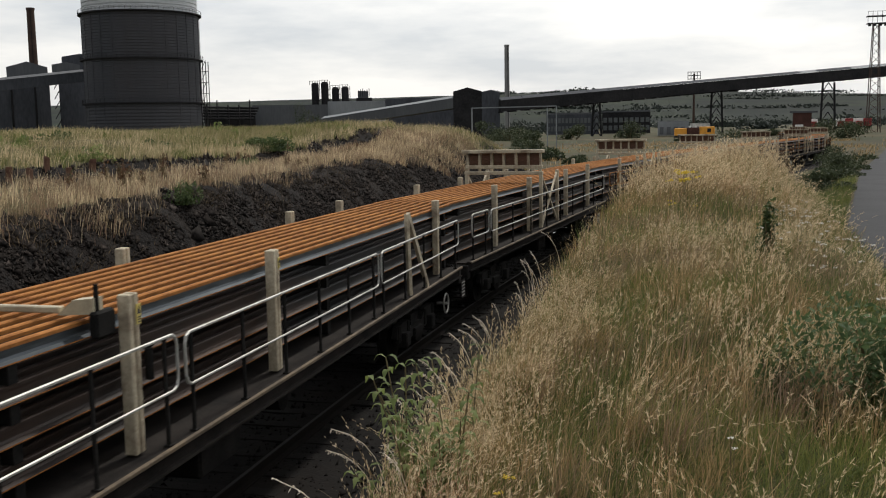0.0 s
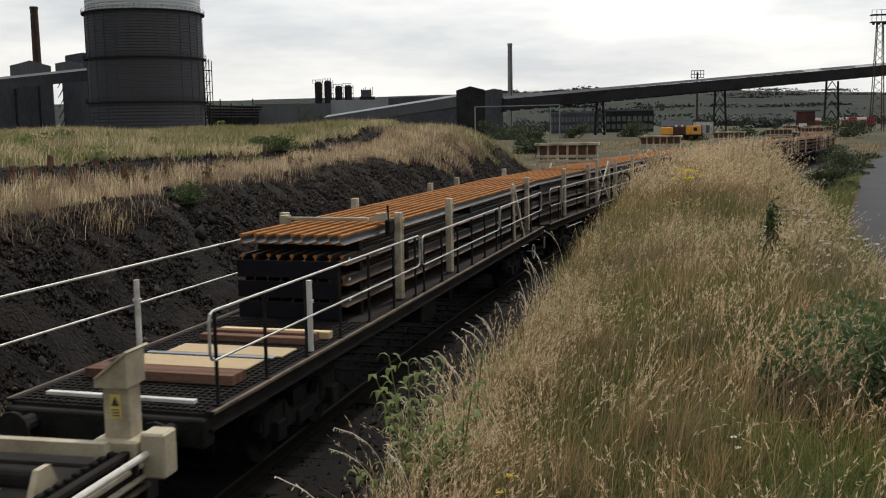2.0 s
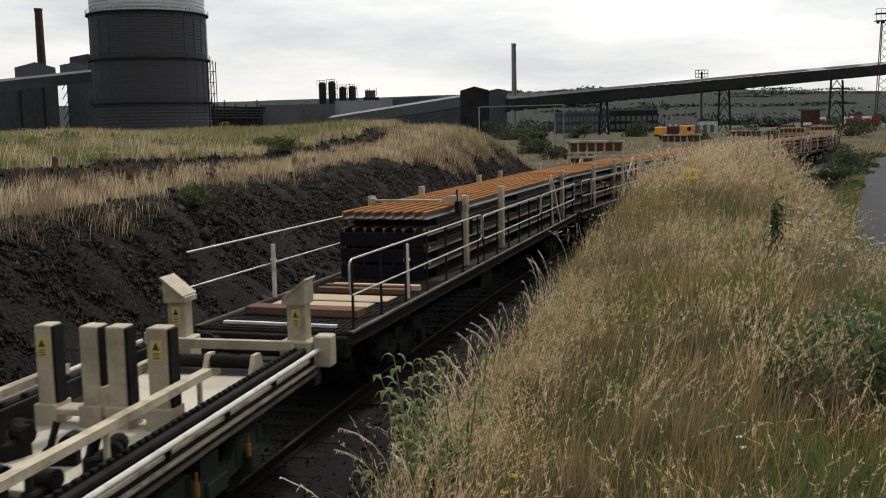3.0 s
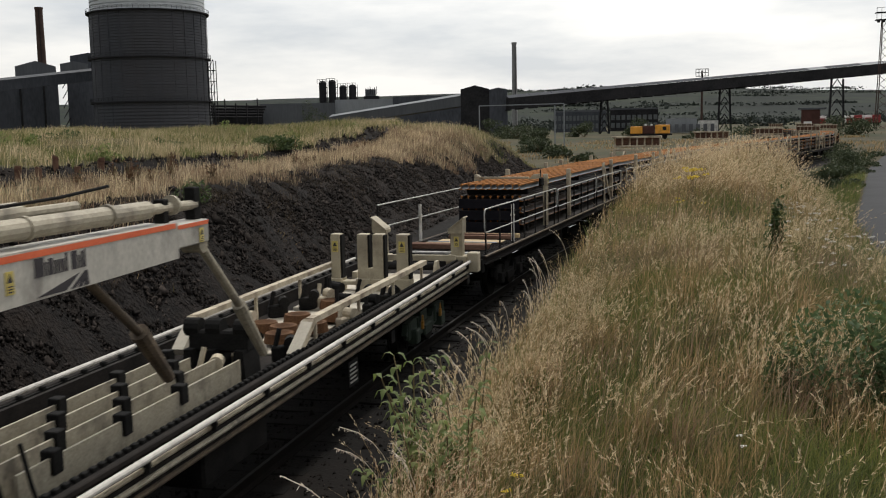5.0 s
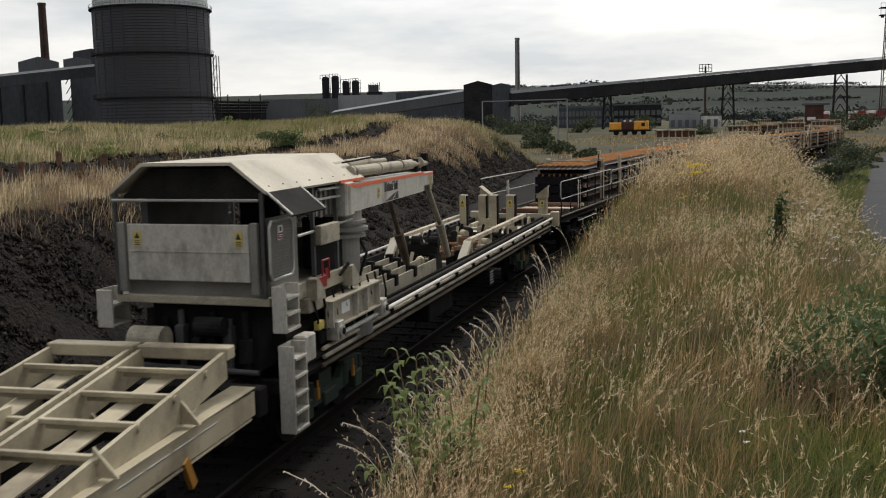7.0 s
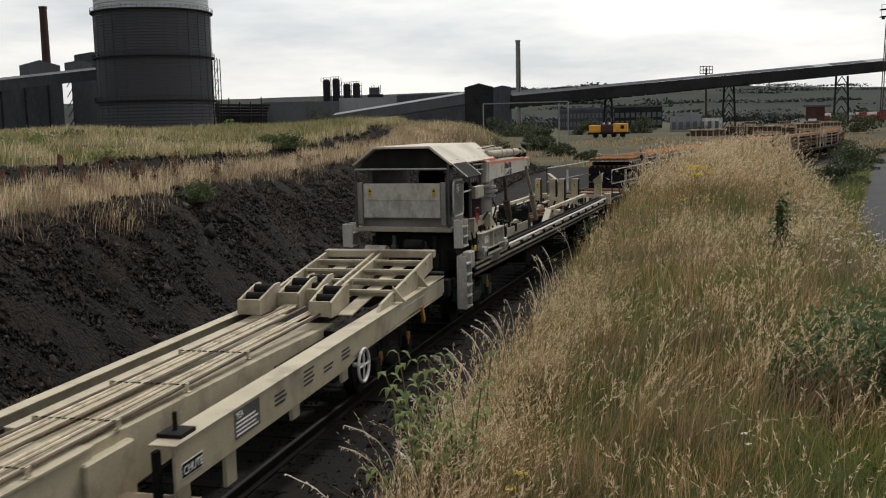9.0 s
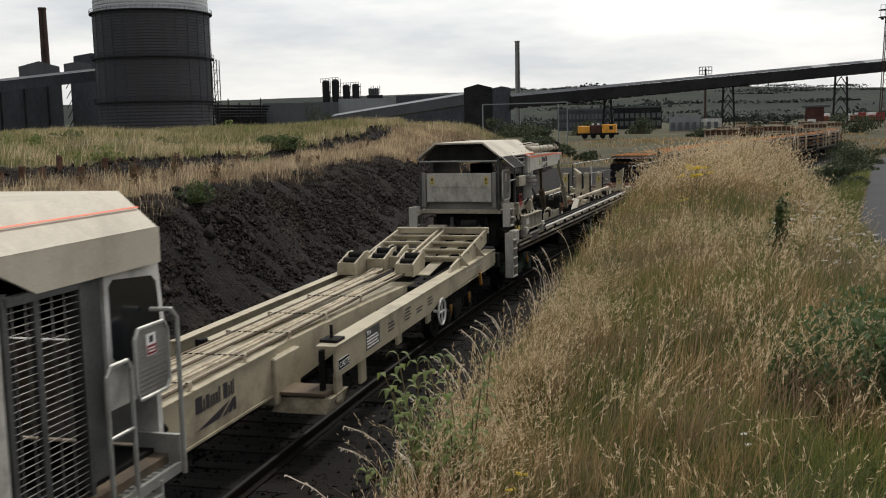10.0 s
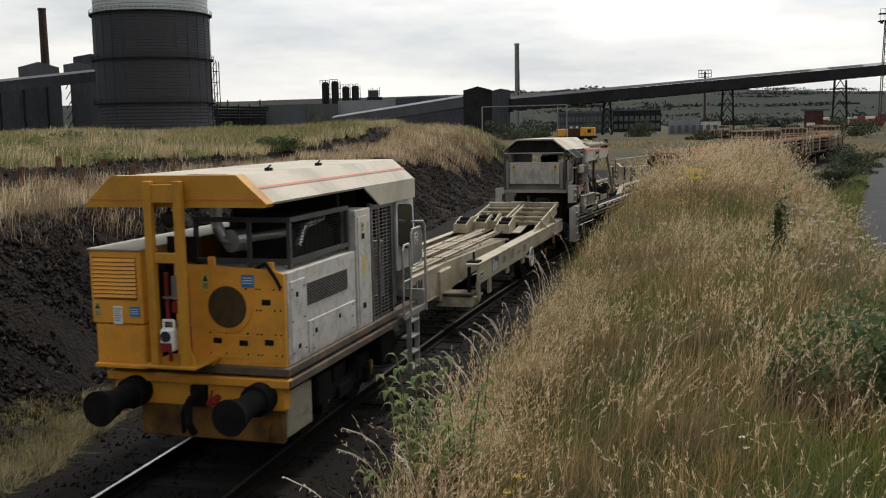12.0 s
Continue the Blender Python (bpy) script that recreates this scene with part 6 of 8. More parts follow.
    wd = part("wire_door", b, "frame_grey", w, "dark grey wire mesh door")
    b = bmesh.new()
    for k in range(30):
        z = 1.36 + 0.055 * k
        rod(b, (1.17, y(-11.02), z), (1.17, y(-10.18), z), 0.0042, 4)
    for k in range(5):
        yy = y(-10.95) + 0.15 * k
        rod(b, (1.17, yy, 1.3), (1.17, yy, 3.02), 0.006, 4)
    part("door_wire", b, "grey", wd)["kind"] = "stuff"
    b = bmesh.new()
    prism(b, [(y(-9.78), 1.9), (y(-9.0), 1.9), (y(-8.82), 2.05), (y(-8.93), 3.08), (y(-9.78), 3.08)], 1.08, 1.14, "x")
    box(b, -1.05, 1.1, y(-9.0), y(-8.92), 1.36, 2.3)
    ce = part("cab_end", b, "white", w, "white cab end")
    b = bmesh.new()
    prism(b, [(y(-9.71), 2.34), (y(-9.67), 2.30), (y(-9.05), 2.16), (y(-8.97), 2.18), (y(-8.93), 2.26), (y(-8.99), 2.88), (y(-9.06), 2.94), (y(-9.65), 2.99), (y(-9.71), 2.94)], 1.14, 1.15, "x")
    box(b, -1.0, 1.0, y(-8.96), y(-8.93), 2.35, 3.2)
    part("cab_window", b, "glass", ce, "dark cab window")
    part("door_pillar", made(box, 1.04, 1.115, y(-10.15), y(-9.79), 1.36, 3.12, 0.01), "frame_grey", w, "dark brown-grey door pillar")
    part("notice", made(box, 0.9, 1.02, y(-8.93), y(-8.925), 2.95, 3.2), "sign_yellow", ce, "small yellow notice")
    # side platform, guards and ladder
    b = bmesh.new()
    box(b, 1.33, 1.37, y(-10.1), y(-9.0), 1.16, 1.25)
    box(b, 0.9, 1.36, y(-9.1), y(-9.06), 1.2, 1.5)
    pf = part("platform", b, "galv", w, "galvanised grating platform")
    for k in range(12):
        part("grating_bar", made(box, 1.0, 1.34, y(-10.1) + 0.09 * k, y(-10.1) + 0.09 * k + 0.025, 1.20, 1.235), "galv", pf)
    b = bmesh.new()
    bent(b, [(1.36, y(-10.15), 1.2), (1.36, y(-10.15), 2.28), (1.36, y(-10.08), 2.36), (1.36, y(-9.85), 2.36), (1.36, y(-9.8), 2.28), (1.36, y(-9.8), 1.2)], 0.02)
    rod(b, (1.36, y(-10.15), 1.78), (1.36, y(-9.8), 1.78), 0.016, 6)
    bent(b, [(1.4, y(-9.1), 1.15), (1.4, y(-9.1), 2.58), (1.38, y(-9.16), 2.66), (1.2, y(-9.2), 2.66)], 0.022)
    part("grab_rail", b, "galv", w, "pale tube grab rails")
    b = bmesh.new()
    bent(b, [(1.37, y(-9.70), 1.98), (1.37, y(-9.74), 2.05), (1.37, y(-9.74), 2.5), (1.37, y(-9.68), 2.58), (1.37, y(-9.28), 2.58), (1.37, y(-9.22), 2.5), (1.37, y(-9.22), 2.05), (1.37, y(-9.28), 1.98), (1.37, y(-9.70), 1.98)], 0.018)
    sg = part("side_gate", b, "galv", w, "tube-framed mesh gate")
    b = bmesh.new()
    box(b, 1.365, 1.369, y(-9.73), y(-9.23), 2.0, 2.57)
    for k in range(14):
        z = 2.02 + 0.04 * k
        box(b, 1.369, 1.373, y(-9.73), y(-9.23), z, z + 0.008)
    part("gate_mesh", b, "grey", sg)
    sign(sg, 1.374, y(-9.5), 2.42, 0.17, 0.22, "forbid")
    b = bmesh.new()
    for yy in (y(-9.85), y(-9.45)):
        box(b, 1.30, 1.38, yy - 0.015, yy + 0.015, 0.22, 1.2)
    for k in range(4):
        box(b, 1.2, 1.39, y(-9.84), y(-9.46), 0.28 + 0.26 * k, 0.31 + 0.26 * k)
    part("ladder", b, "galv", w, "galvanised step ladder")
    b = bmesh.new()
    box(b, 0.6, 1.15, y(-13.1), y(-12.6), 0.55, 0.95, 0.03)
    part("underfloor_box", b, "black", w)
    b = bmesh.new()
    box(b, 0.6, 1.1, y(-10.5), y(-9.9), 0.5, 1.0, 0.03)
    rod(b, (0.75, y(-10.0), 0.7), (0.75, y(-9.0), 0.7), 0.16, 12)
    part("underfloor_tank", b, "black", w)
    slide(w, kept, 0.17)
    MOVERS.append((w, mid, 7.3))


tail_wagon()


# ---- track, road and the works behind ----
def sweep(name, outline, s0, s1, a0, z0, material, parent, label="", d=1.0):
    """An outline of (sideways, up) pairs drawn along the line of the track."""
    bm = bmesh.new()
    rows = []
    for s in np.arange(s0, s1 + 0.01, d):
        rows.append([bm.verts.new((*line(s, a0 + u), z0 + v)) for u, v in outline])
    n = len(outline)
    for p, q in zip(rows, rows[1:]):
        for i in range(n):
            bm.faces.new((p[i], p[(i + 1) % n], q[(i + 1) % n], q[i]))
    bm.faces.new(rows[0])
    bm.faces.new(rows[-1][::-1])
    bmesh.ops.recalc_face_normals(bm, faces=bm.faces)
    return part(name, bm, material, parent, label)


# rail sides and sleepers near black: shade under the train is in their colour
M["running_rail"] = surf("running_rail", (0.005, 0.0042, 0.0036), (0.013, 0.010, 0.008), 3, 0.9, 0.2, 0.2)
M["rail_head"] = surf("polished_rail_head", (0.45, 0.45, 0.45), (0.6, 0.6, 0.6), 3, 0.28, 1.0, 0.0)
M["rail_dull"] = surf("dull_rail_head", (0.008, 0.007, 0.006), (0.018, 0.015, 0.013), 3, 0.6, 0.5, 0.1)
M["sleeper"] = surf("shaded_sleeper", (0.006, 0.0055, 0.005), (0.016, 0.0145, 0.013), 2, 0.9, 0, 0.4, random_tint=0.25)


def build_track():
    tr = thing("track", "railway track on dark ash ballast", "track", kind="structure")
    for a in (-0.752, 0.752):
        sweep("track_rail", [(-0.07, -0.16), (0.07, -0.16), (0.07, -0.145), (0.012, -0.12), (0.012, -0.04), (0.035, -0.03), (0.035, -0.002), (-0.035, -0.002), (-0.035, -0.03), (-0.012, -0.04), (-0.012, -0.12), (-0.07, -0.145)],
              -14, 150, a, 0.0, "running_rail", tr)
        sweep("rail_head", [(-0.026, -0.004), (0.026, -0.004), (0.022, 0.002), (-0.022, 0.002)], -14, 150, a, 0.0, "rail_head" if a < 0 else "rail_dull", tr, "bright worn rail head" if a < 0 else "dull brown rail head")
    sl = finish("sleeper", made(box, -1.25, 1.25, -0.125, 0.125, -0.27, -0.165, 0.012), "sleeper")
    for k in range(150):
        s = -12 + 0.68 * k
        o = new("sleeper", sl)
        o.parent = tr
        x, yy = line(s)
        o.matrix_basis = pose(x, yy, 0.0, 0, 0, -math.degrees(float(np.interp(s, S, HEAD))) + random.uniform(-1, 1))


def build_road():
    ys = np.arange(14, 200, 2.0)
    bm = bmesh.new()
    rows = []
    for y in ys:
        c = float(road_x(y))
        rows.append([bm.verts.new((c + u, y, float(height(c + u * 0.9, y)) + dz)) for u, dz in ((-3.3, -0.02), (-3.2, 0.05), (0, 0.09), (3.2, 0.05), (3.3, -0.02))])
    for p, q in zip(rows, rows[1:]):
        for i in range(4):
            bm.faces.new((p[i], p[i + 1], q[i + 1], q[i]))
    thing("road", "plain grey asphalt service road", "road", kind="structure", bm=bm, material="asphalt", smooth=True)


build_track()
build_road()

M["brickred"] = surf("dark_red_brick", (0.06, 0.03, 0.025), (0.11, 0.055, 0.045), 0.8, 0.9, 0, 0, fine=8)
M["pale_clad"] = surf("pale_grey_cladding", (0.20, 0.215, 0.23), (0.27, 0.285, 0.3), 0.2, 0.8, 0, 0, fine=2, stretch_xyz=(1, 1, 0.2))
M["mid_clad"] = surf("slate_cladding", (0.075, 0.08, 0.09), (0.11, 0.115, 0.125), 0.2, 0.8, 0, 0, fine=2, stretch_xyz=(1, 1, 0.2))
# soot on the works; on the brick office it is shade
M["soot"] = surf("soot_shade_black", (0.016, 0.016, 0.018), (0.035, 0.034, 0.036), 0.3, 0.9, 0, 0, fine=2)
M["chimney"] = surf("grey_concrete_chimney", (0.20, 0.20, 0.20), (0.27, 0.27, 0.265), 0.3, 0.9, 0, 0, fine=2)
M["chimney_brown"] = surf("sooty_brown_steel", (0.05, 0.035, 0.03), (0.09, 0.06, 0.05), 0.3, 0.9, 0, 0, fine=2)
M["window"] = surf("grey_window", (0.08, 0.09, 0.095), (0.13, 0.14, 0.145), 0.5, 0.3, 0, 0)


def slab(bm, p, q, depth, z0, z1, peak=0.0):
    """A block whose near face runs from p to q on plan and that reaches depth away from the eye."""
    p, q = Vector(p), Vector(q)
    u = (q - p).normalized()
    n = Vector((-u.y, u.x))
    if n.dot(p - Vector((EYE_X, 0))) < 0:
        n = -n
    m = Matrix(((u.x, n.x, 0, p.x), (u.y, n.y, 0, p.y), (0, 0, 1, 0), (0, 0, 0, 1)))
    L = (q - p).length
    o = [(0, z0), (L, z0), (L, z1)] + ([(L / 2, z1 + peak)] if peak else []) + [(0, z1)]
    n0 = len(bm.verts)
    prism(bm, o, 0, depth)
    bm.verts.ensure_lookup_table()
    bmesh.ops.transform(bm, matrix=m, verts=bm.verts[n0:])


def gas_holder():
    cx, cy, R = -129.1, 251.1, 15.15
    g = thing("gas_holder", "huge dark corrugated steel gas holder with a pale crown", "gas holder")
    m = Matrix.Translation((cx, cy, 0))
    def shell(z0, z1, r, n, name, mat_, label=""):
        bm = bmesh.new()
        prof = []
        dz = (z1 - z0) / n
        for k in range(n):
            prof += [(r, z0 + k * dz), (r, z0 + (k + 0.72) * dz), (r - 0.22, z0 + (k + 0.78) * dz), (r - 0.22, z0 + (k + 0.98) * dz)]
        prof.append((r, z1))
        seg = 72
        rings = [[bm.verts.new((pr * math.cos(2 * math.pi * i / seg), pr * math.sin(2 * math.pi * i / seg), pz)) for i in range(seg)] for pr, pz in prof]
        for a, b in zip(rings, rings[1:]):
            for i in range(seg):
                bm.faces.new((a[i], a[(i + 1) % seg], b[(i + 1) % seg], b[i]))
        bm.faces.new(rings[-1])
        part(name, bm, mat_, g, label, at=m)
    shell(1.0, 12.1, R + 0.05, 13, "lower_lift", "metal")
    shell(12.1, 23.5, R, 16, "middle_lift", "metal")
    shell(23.5, 35.3, R - 0.05, 16, "upper_lift", "metal")
    shell(35.3, 46.0, R - 0.3, 11, "crown", "pale", "pale grey upper shell")
    for z in (12.1, 23.5, 35.3):
        b = bmesh.new()
        bmesh.ops.create_cone(b, cap_ends=True, segments=72, radius1=R + 0.75, radius2=R + 0.75, depth=0.35)
        part("walkway", b, "soot", g, "dark ring walkway", at=m @ Matrix.Translation((0, 0, z)))
        b = bmesh.new()
        for i in range(72):
            a0, a1 = 2 * math.pi * i / 72, 2 * math.pi * (i + 1) / 72
            c0, c1 = (math.cos(a0) * (R + 0.7), math.sin(a0) * (R + 0.7)), (math.cos(a1) * (R + 0.7), math.sin(a1) * (R + 0.7))
            beam(b, (*c0, 1.1), (*c1, 1.1), 0.05, 0.05)
            beam(b, (*c0, 0), (*c0, 1.1), 0.05, 0.05)
        part("guard_rail", b, "soot", g, at=m @ Matrix.Translation((0, 0, z)))
    for i in range(28):
        b = bmesh.new()
        a = 2 * math.pi * i / 28
        box(b, R, R + 0.1, -0.09, 0.09, 1, 35.3, 0, Matrix.Rotation(a, 4, "Z"))
        part("rib", b, "metal", g, at=m)
    b = bmesh.new()                            # stair tower at the side
    x0, y0 = -112.6, 253.7
    for dx, dy in ((-0.8, -0.8), (0.8, -0.8), (0.8, 0.8), (-0.8, 0.8)):
        beam(b, (x0 + dx, y0 + dy, 2), (x0 + dx, y0 + dy, 23), 0.18, 0.18)
    for k in range(7):
        z = 3 + 2.9 * k
        beam(b, (x0 - 0.8, y0 - 0.8, z), (x0 + 0.8, y0 - 0.8, z + 2.9), 0.12, 0.12)
        for d in (-0.8, 0.8):
            beam(b, (x0 - 0.8, y0 + d, z), (x0 + 0.8, y0 + d, z), 0.12, 0.12)
            beam(b, (x0 + d, y0 - 0.8, z), (x0 + d, y0 + 0.8, z), 0.12, 0.12)
        beam(b, (x0 - 2.5, y0, z), (x0, y0, z), 0.1, 0.1)
    part("stair_tower", b, "soot", g, "dark lattice stair tower")


gas_holder()


def works_building(name, label, blocks, material, category="building"):
    b = thing(name, label, category)
    for pn, args, kw in blocks:
        bm = bmesh.new()
        slab(bm, *args)
        part(pn, bm, kw.get("m", material), b, kw.get("label", ""))
    return b


def chimney_stack(name, label, x, y, z0, z1, r0, r1, material):
    c = thing(name, label, "chimney")
    part("shaft", made(rod, (x, y, z0), (x, y, z1), r0, 20, r1), material, c)
    part("cap_ring", made(rod, (x, y, z1 - 0.6), (x, y, z1 + 0.1), r1 * 1.12, 20), material, c)
    part("ladder", made(beam, (x + r0 * 0.6, y - r0, z0), (x + r1 * 0.6, y - r1, z1), 0.15, 0.15), "soot", c)


chimney_stack("sooty_chimney", "tall dark sooty steel chimney on the works", -177.4, 274.5, 22, 42.0, 1.25, 1.1, "chimney_brown")
chimney_stack("tall_chimney", "slim tall grey concrete chimney", -48.4, 376.1, 2, 34.6, 1.05, 0.85, "chimney")
mill = works_building("mill_building", "dark sooty steel mill building with stepped blocks", [
    ("tall_block", ((-178.0, 261.9), (-168.8, 268.2), 12, 2, 24.0, 1.6), {"m": "mid_clad"}),
    ("low_block", ((-186.0, 250.2), (-165.8, 264.1), 12, 2, 18.5, 0.8), {"m": "works"}),
    ("side_block", ((-190.0, 251.0), (-178.1, 261.0), 10, 2, 19.2, 1.5), {"m": "mid_clad"})], "works")
for k in range(4):
    part("wall_rib", made(box, -0.2, 0.2, -0.2, 0.2, 2, 18.2, 0, Matrix.Translation((-184.5 + 5.2 * k, 250.9 + 3.6 * k, 0))), "soot", mill)
tower = works_building("hopper_tower", "dark stepped hopper tower of the works", [
    ("base_block", ((-171.8, 278.1), (-165.0, 282.4), 9, 2, 22.0), {}),
    ("upper_block", ((-173.2, 277.2), (-166.4, 281.5), 9, 22.0, 25.4, 0.8), {"m": "mid_clad"}),
    ("head_block", ((-176.0, 287.3), (-167.0, 293.2), 8, 20, 28.5, 1.0), {})], "works", "tower")
for k in range(6):
    part("brace", made(beam, (-172.6, 276.8, 3 + 3 * k), (-171.2, 277.8, 6 + 3 * k), 0.25, 0.25), "soot", tower)


def gallery(name, label, p, q, w, h, material, roof=None, legs=()):
    """A raised conveyor gallery from p to q; z is its top."""
    g = thing(name, label, "conveyor")
    p, q = Vector(p), Vector(q)
    d = (q - p)
    side = Vector((d.y, -d.x, 0)).normalized() * w / 2
    bm = bmesh.new()
    vs = []
    for e in (p, q):
        for s_, z in ((-1, 0), (1, 0), (1, -h), (-1, -h)):
            vs.append(bm.verts.new(e + side * s_ + Vector((0, 0, z))))
    for i in range(4):
        bm.faces.new((vs[i], vs[(i + 1) % 4], vs[4 + (i + 1) % 4], vs[4 + i]))
    bm.faces.new(vs[:4])
    bm.faces.new(vs[4:])
    bmesh.ops.recalc_face_normals(bm, faces=bm.faces)
    part("gallery_body", bm, material, g)
    if roof:
        n = 24
        for k in range(n):
            a, b = p.lerp(q, k / n), p.lerp(q, (k + 0.97) / n)
            bm = bmesh.new()
            vs = [bm.verts.new(v) for v in (a - side * 1.05 + Vector((0, 0, 0.05)), a + side * 1.05 + Vector((0, 0, 0.05)), b + side * 1.05 + Vector((0, 0, 0.05)), b - side * 1.05 + Vector((0, 0, 0.05)),
                                            a + Vector((0, 0, 0.75)), b + Vector((0, 0, 0.75)))]
            for f in ((0, 1, 4), (1, 2, 5, 4), (2, 3, 5), (3, 0, 4, 5)):
                bm.faces.new([vs[i] for i in f])
            part("roof_sheet", bm, roof[0] if not roof[1](k / n) else roof[2], g)
    return g


main = gallery("conveyor_bridge", "long dark raised conveyor gallery on lattice trestles", (-33.8, 259.0, 11.1), (95.0, 346.0, 22.7), 3.2, 2.9, "soot",
               ("works", lambda u: u > 0.71 or 0.60 < u < 0.64, "pale_clad"))
for k in range(40):
    a = Vector((-33.8, 259.0, 7.9)).lerp(Vector((95.0, 346.0, 19.5)), k / 40)
    part("floor_beam", made(beam, a + Vector((1.4, -2.0, 0.15)), a + Vector((-1.4, 2.0, 0.15)), 0.4, 0.35), "soot", main)


def trestle(x, y, z0, z1, w):
    t = part("trestle", made(beam, (x - w / 2 - 0.5, y, z0), (x - w / 2, y, z1), 0.55, 0.55), "soot", main, "dark lattice trestle")
    part("leg", made(beam, (x + w / 2 + 0.5, y, z0), (x + w / 2, y, z1), 0.55, 0.55), "soot", t)
    n = 5
    for k in range(n):
        za, zb = z0 + (z1 - z0) * k / n, z0 + (z1 - z0) * (k + 1) / n
        part("lattice_bar", made(beam, (x - w / 2 - 0.25, y, za), (x, y, zb), 0.25, 0.25), "soot", t)
        part("lattice_bar", made(beam, (x + w / 2 + 0.25, y, za), (x, y, zb), 0.25, 0.25), "soot", t)


trestle(23.0, 299.4, 1.4, 13.4, 2.6)
trestle(56.2, 318.5, 1.4, 15.8, 3.2)
trestle(-9.6, 275.5, 1.4, 10.4, 1.6)
trestle(86.0, 340.0, 1.4, 18.8, 3.2)
gallery("ramp_conveyor", "pale-roofed sloping conveyor gallery beside the dark head house", (-90.0, 286.0, 7.6), (-44.5, 259.5, 12.0), 3.0, 2.6, "mid_clad", ("pale_clad", lambda u: False, "pale_clad"))
gallery("mill_conveyor", "dark sloping conveyor gallery with a pale roof edge", (-200.0, 216.0, 14.0), (-153.5, 264.7, 22.2), 3.0, 2.8, "works", ("mid_clad", lambda u: False, "mid_clad"))
works_building("head_house", "black conveyor head house with a shallow pitched roof", [
    ("front_block", ((-45.3, 257.0), (-38.0, 258.2), 9, 1.2, 13.6, 1.0), {}),
    ("side_block", ((-38.0, 258.25), (-33.4, 259.0), 8, 1.2, 13.4, 0.5), {"m": "works"})], "soot")
works_building("slate_shed", "long low slate-grey works shed", [
    ("low_end", ((-134.3, 298.8), (-119.7, 305.2), 12, 2, 11.5), {"m": "soot"}),
    ("dark_wall", ((-124.5, 314.0), (-101.1, 322.7), 14, 2, 12.8), {"m": "mid_clad"}),
    ("pale_wall", ((-102.7, 327.5), (-84.0, 333.1), 14, 2, 13.9), {"m": "pale_clad"}),
    ("far_wall", ((-85.3, 337.9), (-61.5, 343.5), 14, 2, 14.6, 0.3), {"m": "works"})], "mid_clad")
for k, (x0, y0, x1, y1, z) in enumerate(((-112.5, 340.0, -110.0, 340.8, 20.3), (-109.5, 341.0, -106.6, 342.0, 20.6), (-106.4, 344.2, -103.9, 345.0, 18.8), (-103.3, 345.2, -100.6, 346.0, 19.0))):
    st = works_building("stove_tower", "black cylindrical stove tower with railings on top", [], "soot", "tower")
    part("shell", made(rod, ((x0 + x1) / 2, y0, 2), ((x0 + x1) / 2, y0, z), 1.3, 20), "soot", st)
    part("dome", made(rod, ((x0 + x1) / 2, y0, z), ((x0 + x1) / 2, y0, z + 0.6), 1.3, 20, 0.7), "soot", st)
    b = bmesh.new()
    for d in (-1.5, -0.5, 0.5, 1.5):
        beam(b, ((x0 + x1) / 2 + d, y0 - 1.4, z - 0.3), ((x0 + x1) / 2 + d, y0 - 1.4, z + 1.2), 0.14, 0.14)
    beam(b, ((x0 + x1) / 2 - 1.6, y0 - 1.4, z + 1.1), ((x0 + x1) / 2 + 1.6, y0 - 1.4, z + 1.1), 0.14, 0.14)
    part("railing", b, "soot", st)
    b = bmesh.new()
    for j in range(4):
        box(b, x1 - 0.1, x1 + 0.9, y0 - 1.4, y0 - 1.0, 12.5 + 2 * j, 12.7 + 2 * j)
    beam(b, (x1 + 0.8, y0 - 1.2, 12), (x1 + 0.8, y0 - 1.2, z + 0.6), 0.16, 0.16)
    part("landing", b, "soot", st)
pl = works_building("plant_block", "small dark plant block with pipes and railings", [
    ("lower_block", ((-99.2, 349.6), (-93.8, 351.1), 5, 2, 15.6), {}), ("upper_block", ((-98.6, 349.7), (-95.0, 350.8), 4, 15.6, 18.0), {"m": "mid_clad"})], "soot")
for k in range(6):
    part("vent_pipe", made(rod, (-98.4 + 0.8 * k, 349.8, 16), (-98.4 + 0.8 * k, 349.8, 18.3 + 0.3 * (k % 3)), 0.12, 6), "soot", pl)
pr = works_building("pipe_rack", "dark tangle of raised pipes beside the shed", [], "soot", "pipes")
for k in range(5):
    part("pipe", made(rod, (-137.0, 288.0 + k, 8.5 + 0.9 * k), (-117.0, 297.5 + k, 8.2 + 0.85 * k), 0.35, 8), "soot", pr)
for k in range(7):
    part("rack_post", made(beam, (-136.0 + 3 * k, 288.4 + 1.4 * k, 2), (-136.0 + 3 * k, 288.4 + 1.4 * k, 12.6 + 1.4 * (k % 3 == 0)), 0.3, 0.3), "soot", pr)


def office(name, p, q, z1, n, material):
    o = works_building(name, "low grey works office with a row of windows", [("wall", (p, q, 9, 1.5, z1), {}), ("roof", (p, q, 9.4, z1 + 0.02, z1 + 0.5), {"m": "mid_clad"})], material)
    p, q = Vector(p), Vector(q)
    for row in range(2):
        for k in range(n):
            c = p.lerp(q, (k + 0.5) / n)
            L = (q - p).length / n * 0.7
            bm = bmesh.new()
            u = (q - p).normalized()
            slab(bm, c - u * L / 2 - Vector((0, 0.12)), c + u * L / 2 - Vector((0, 0.12)), 0.1, 2.6 + 2.6 * row, 4.2 + 2.6 * row)
            part("window", bm, "window", o)


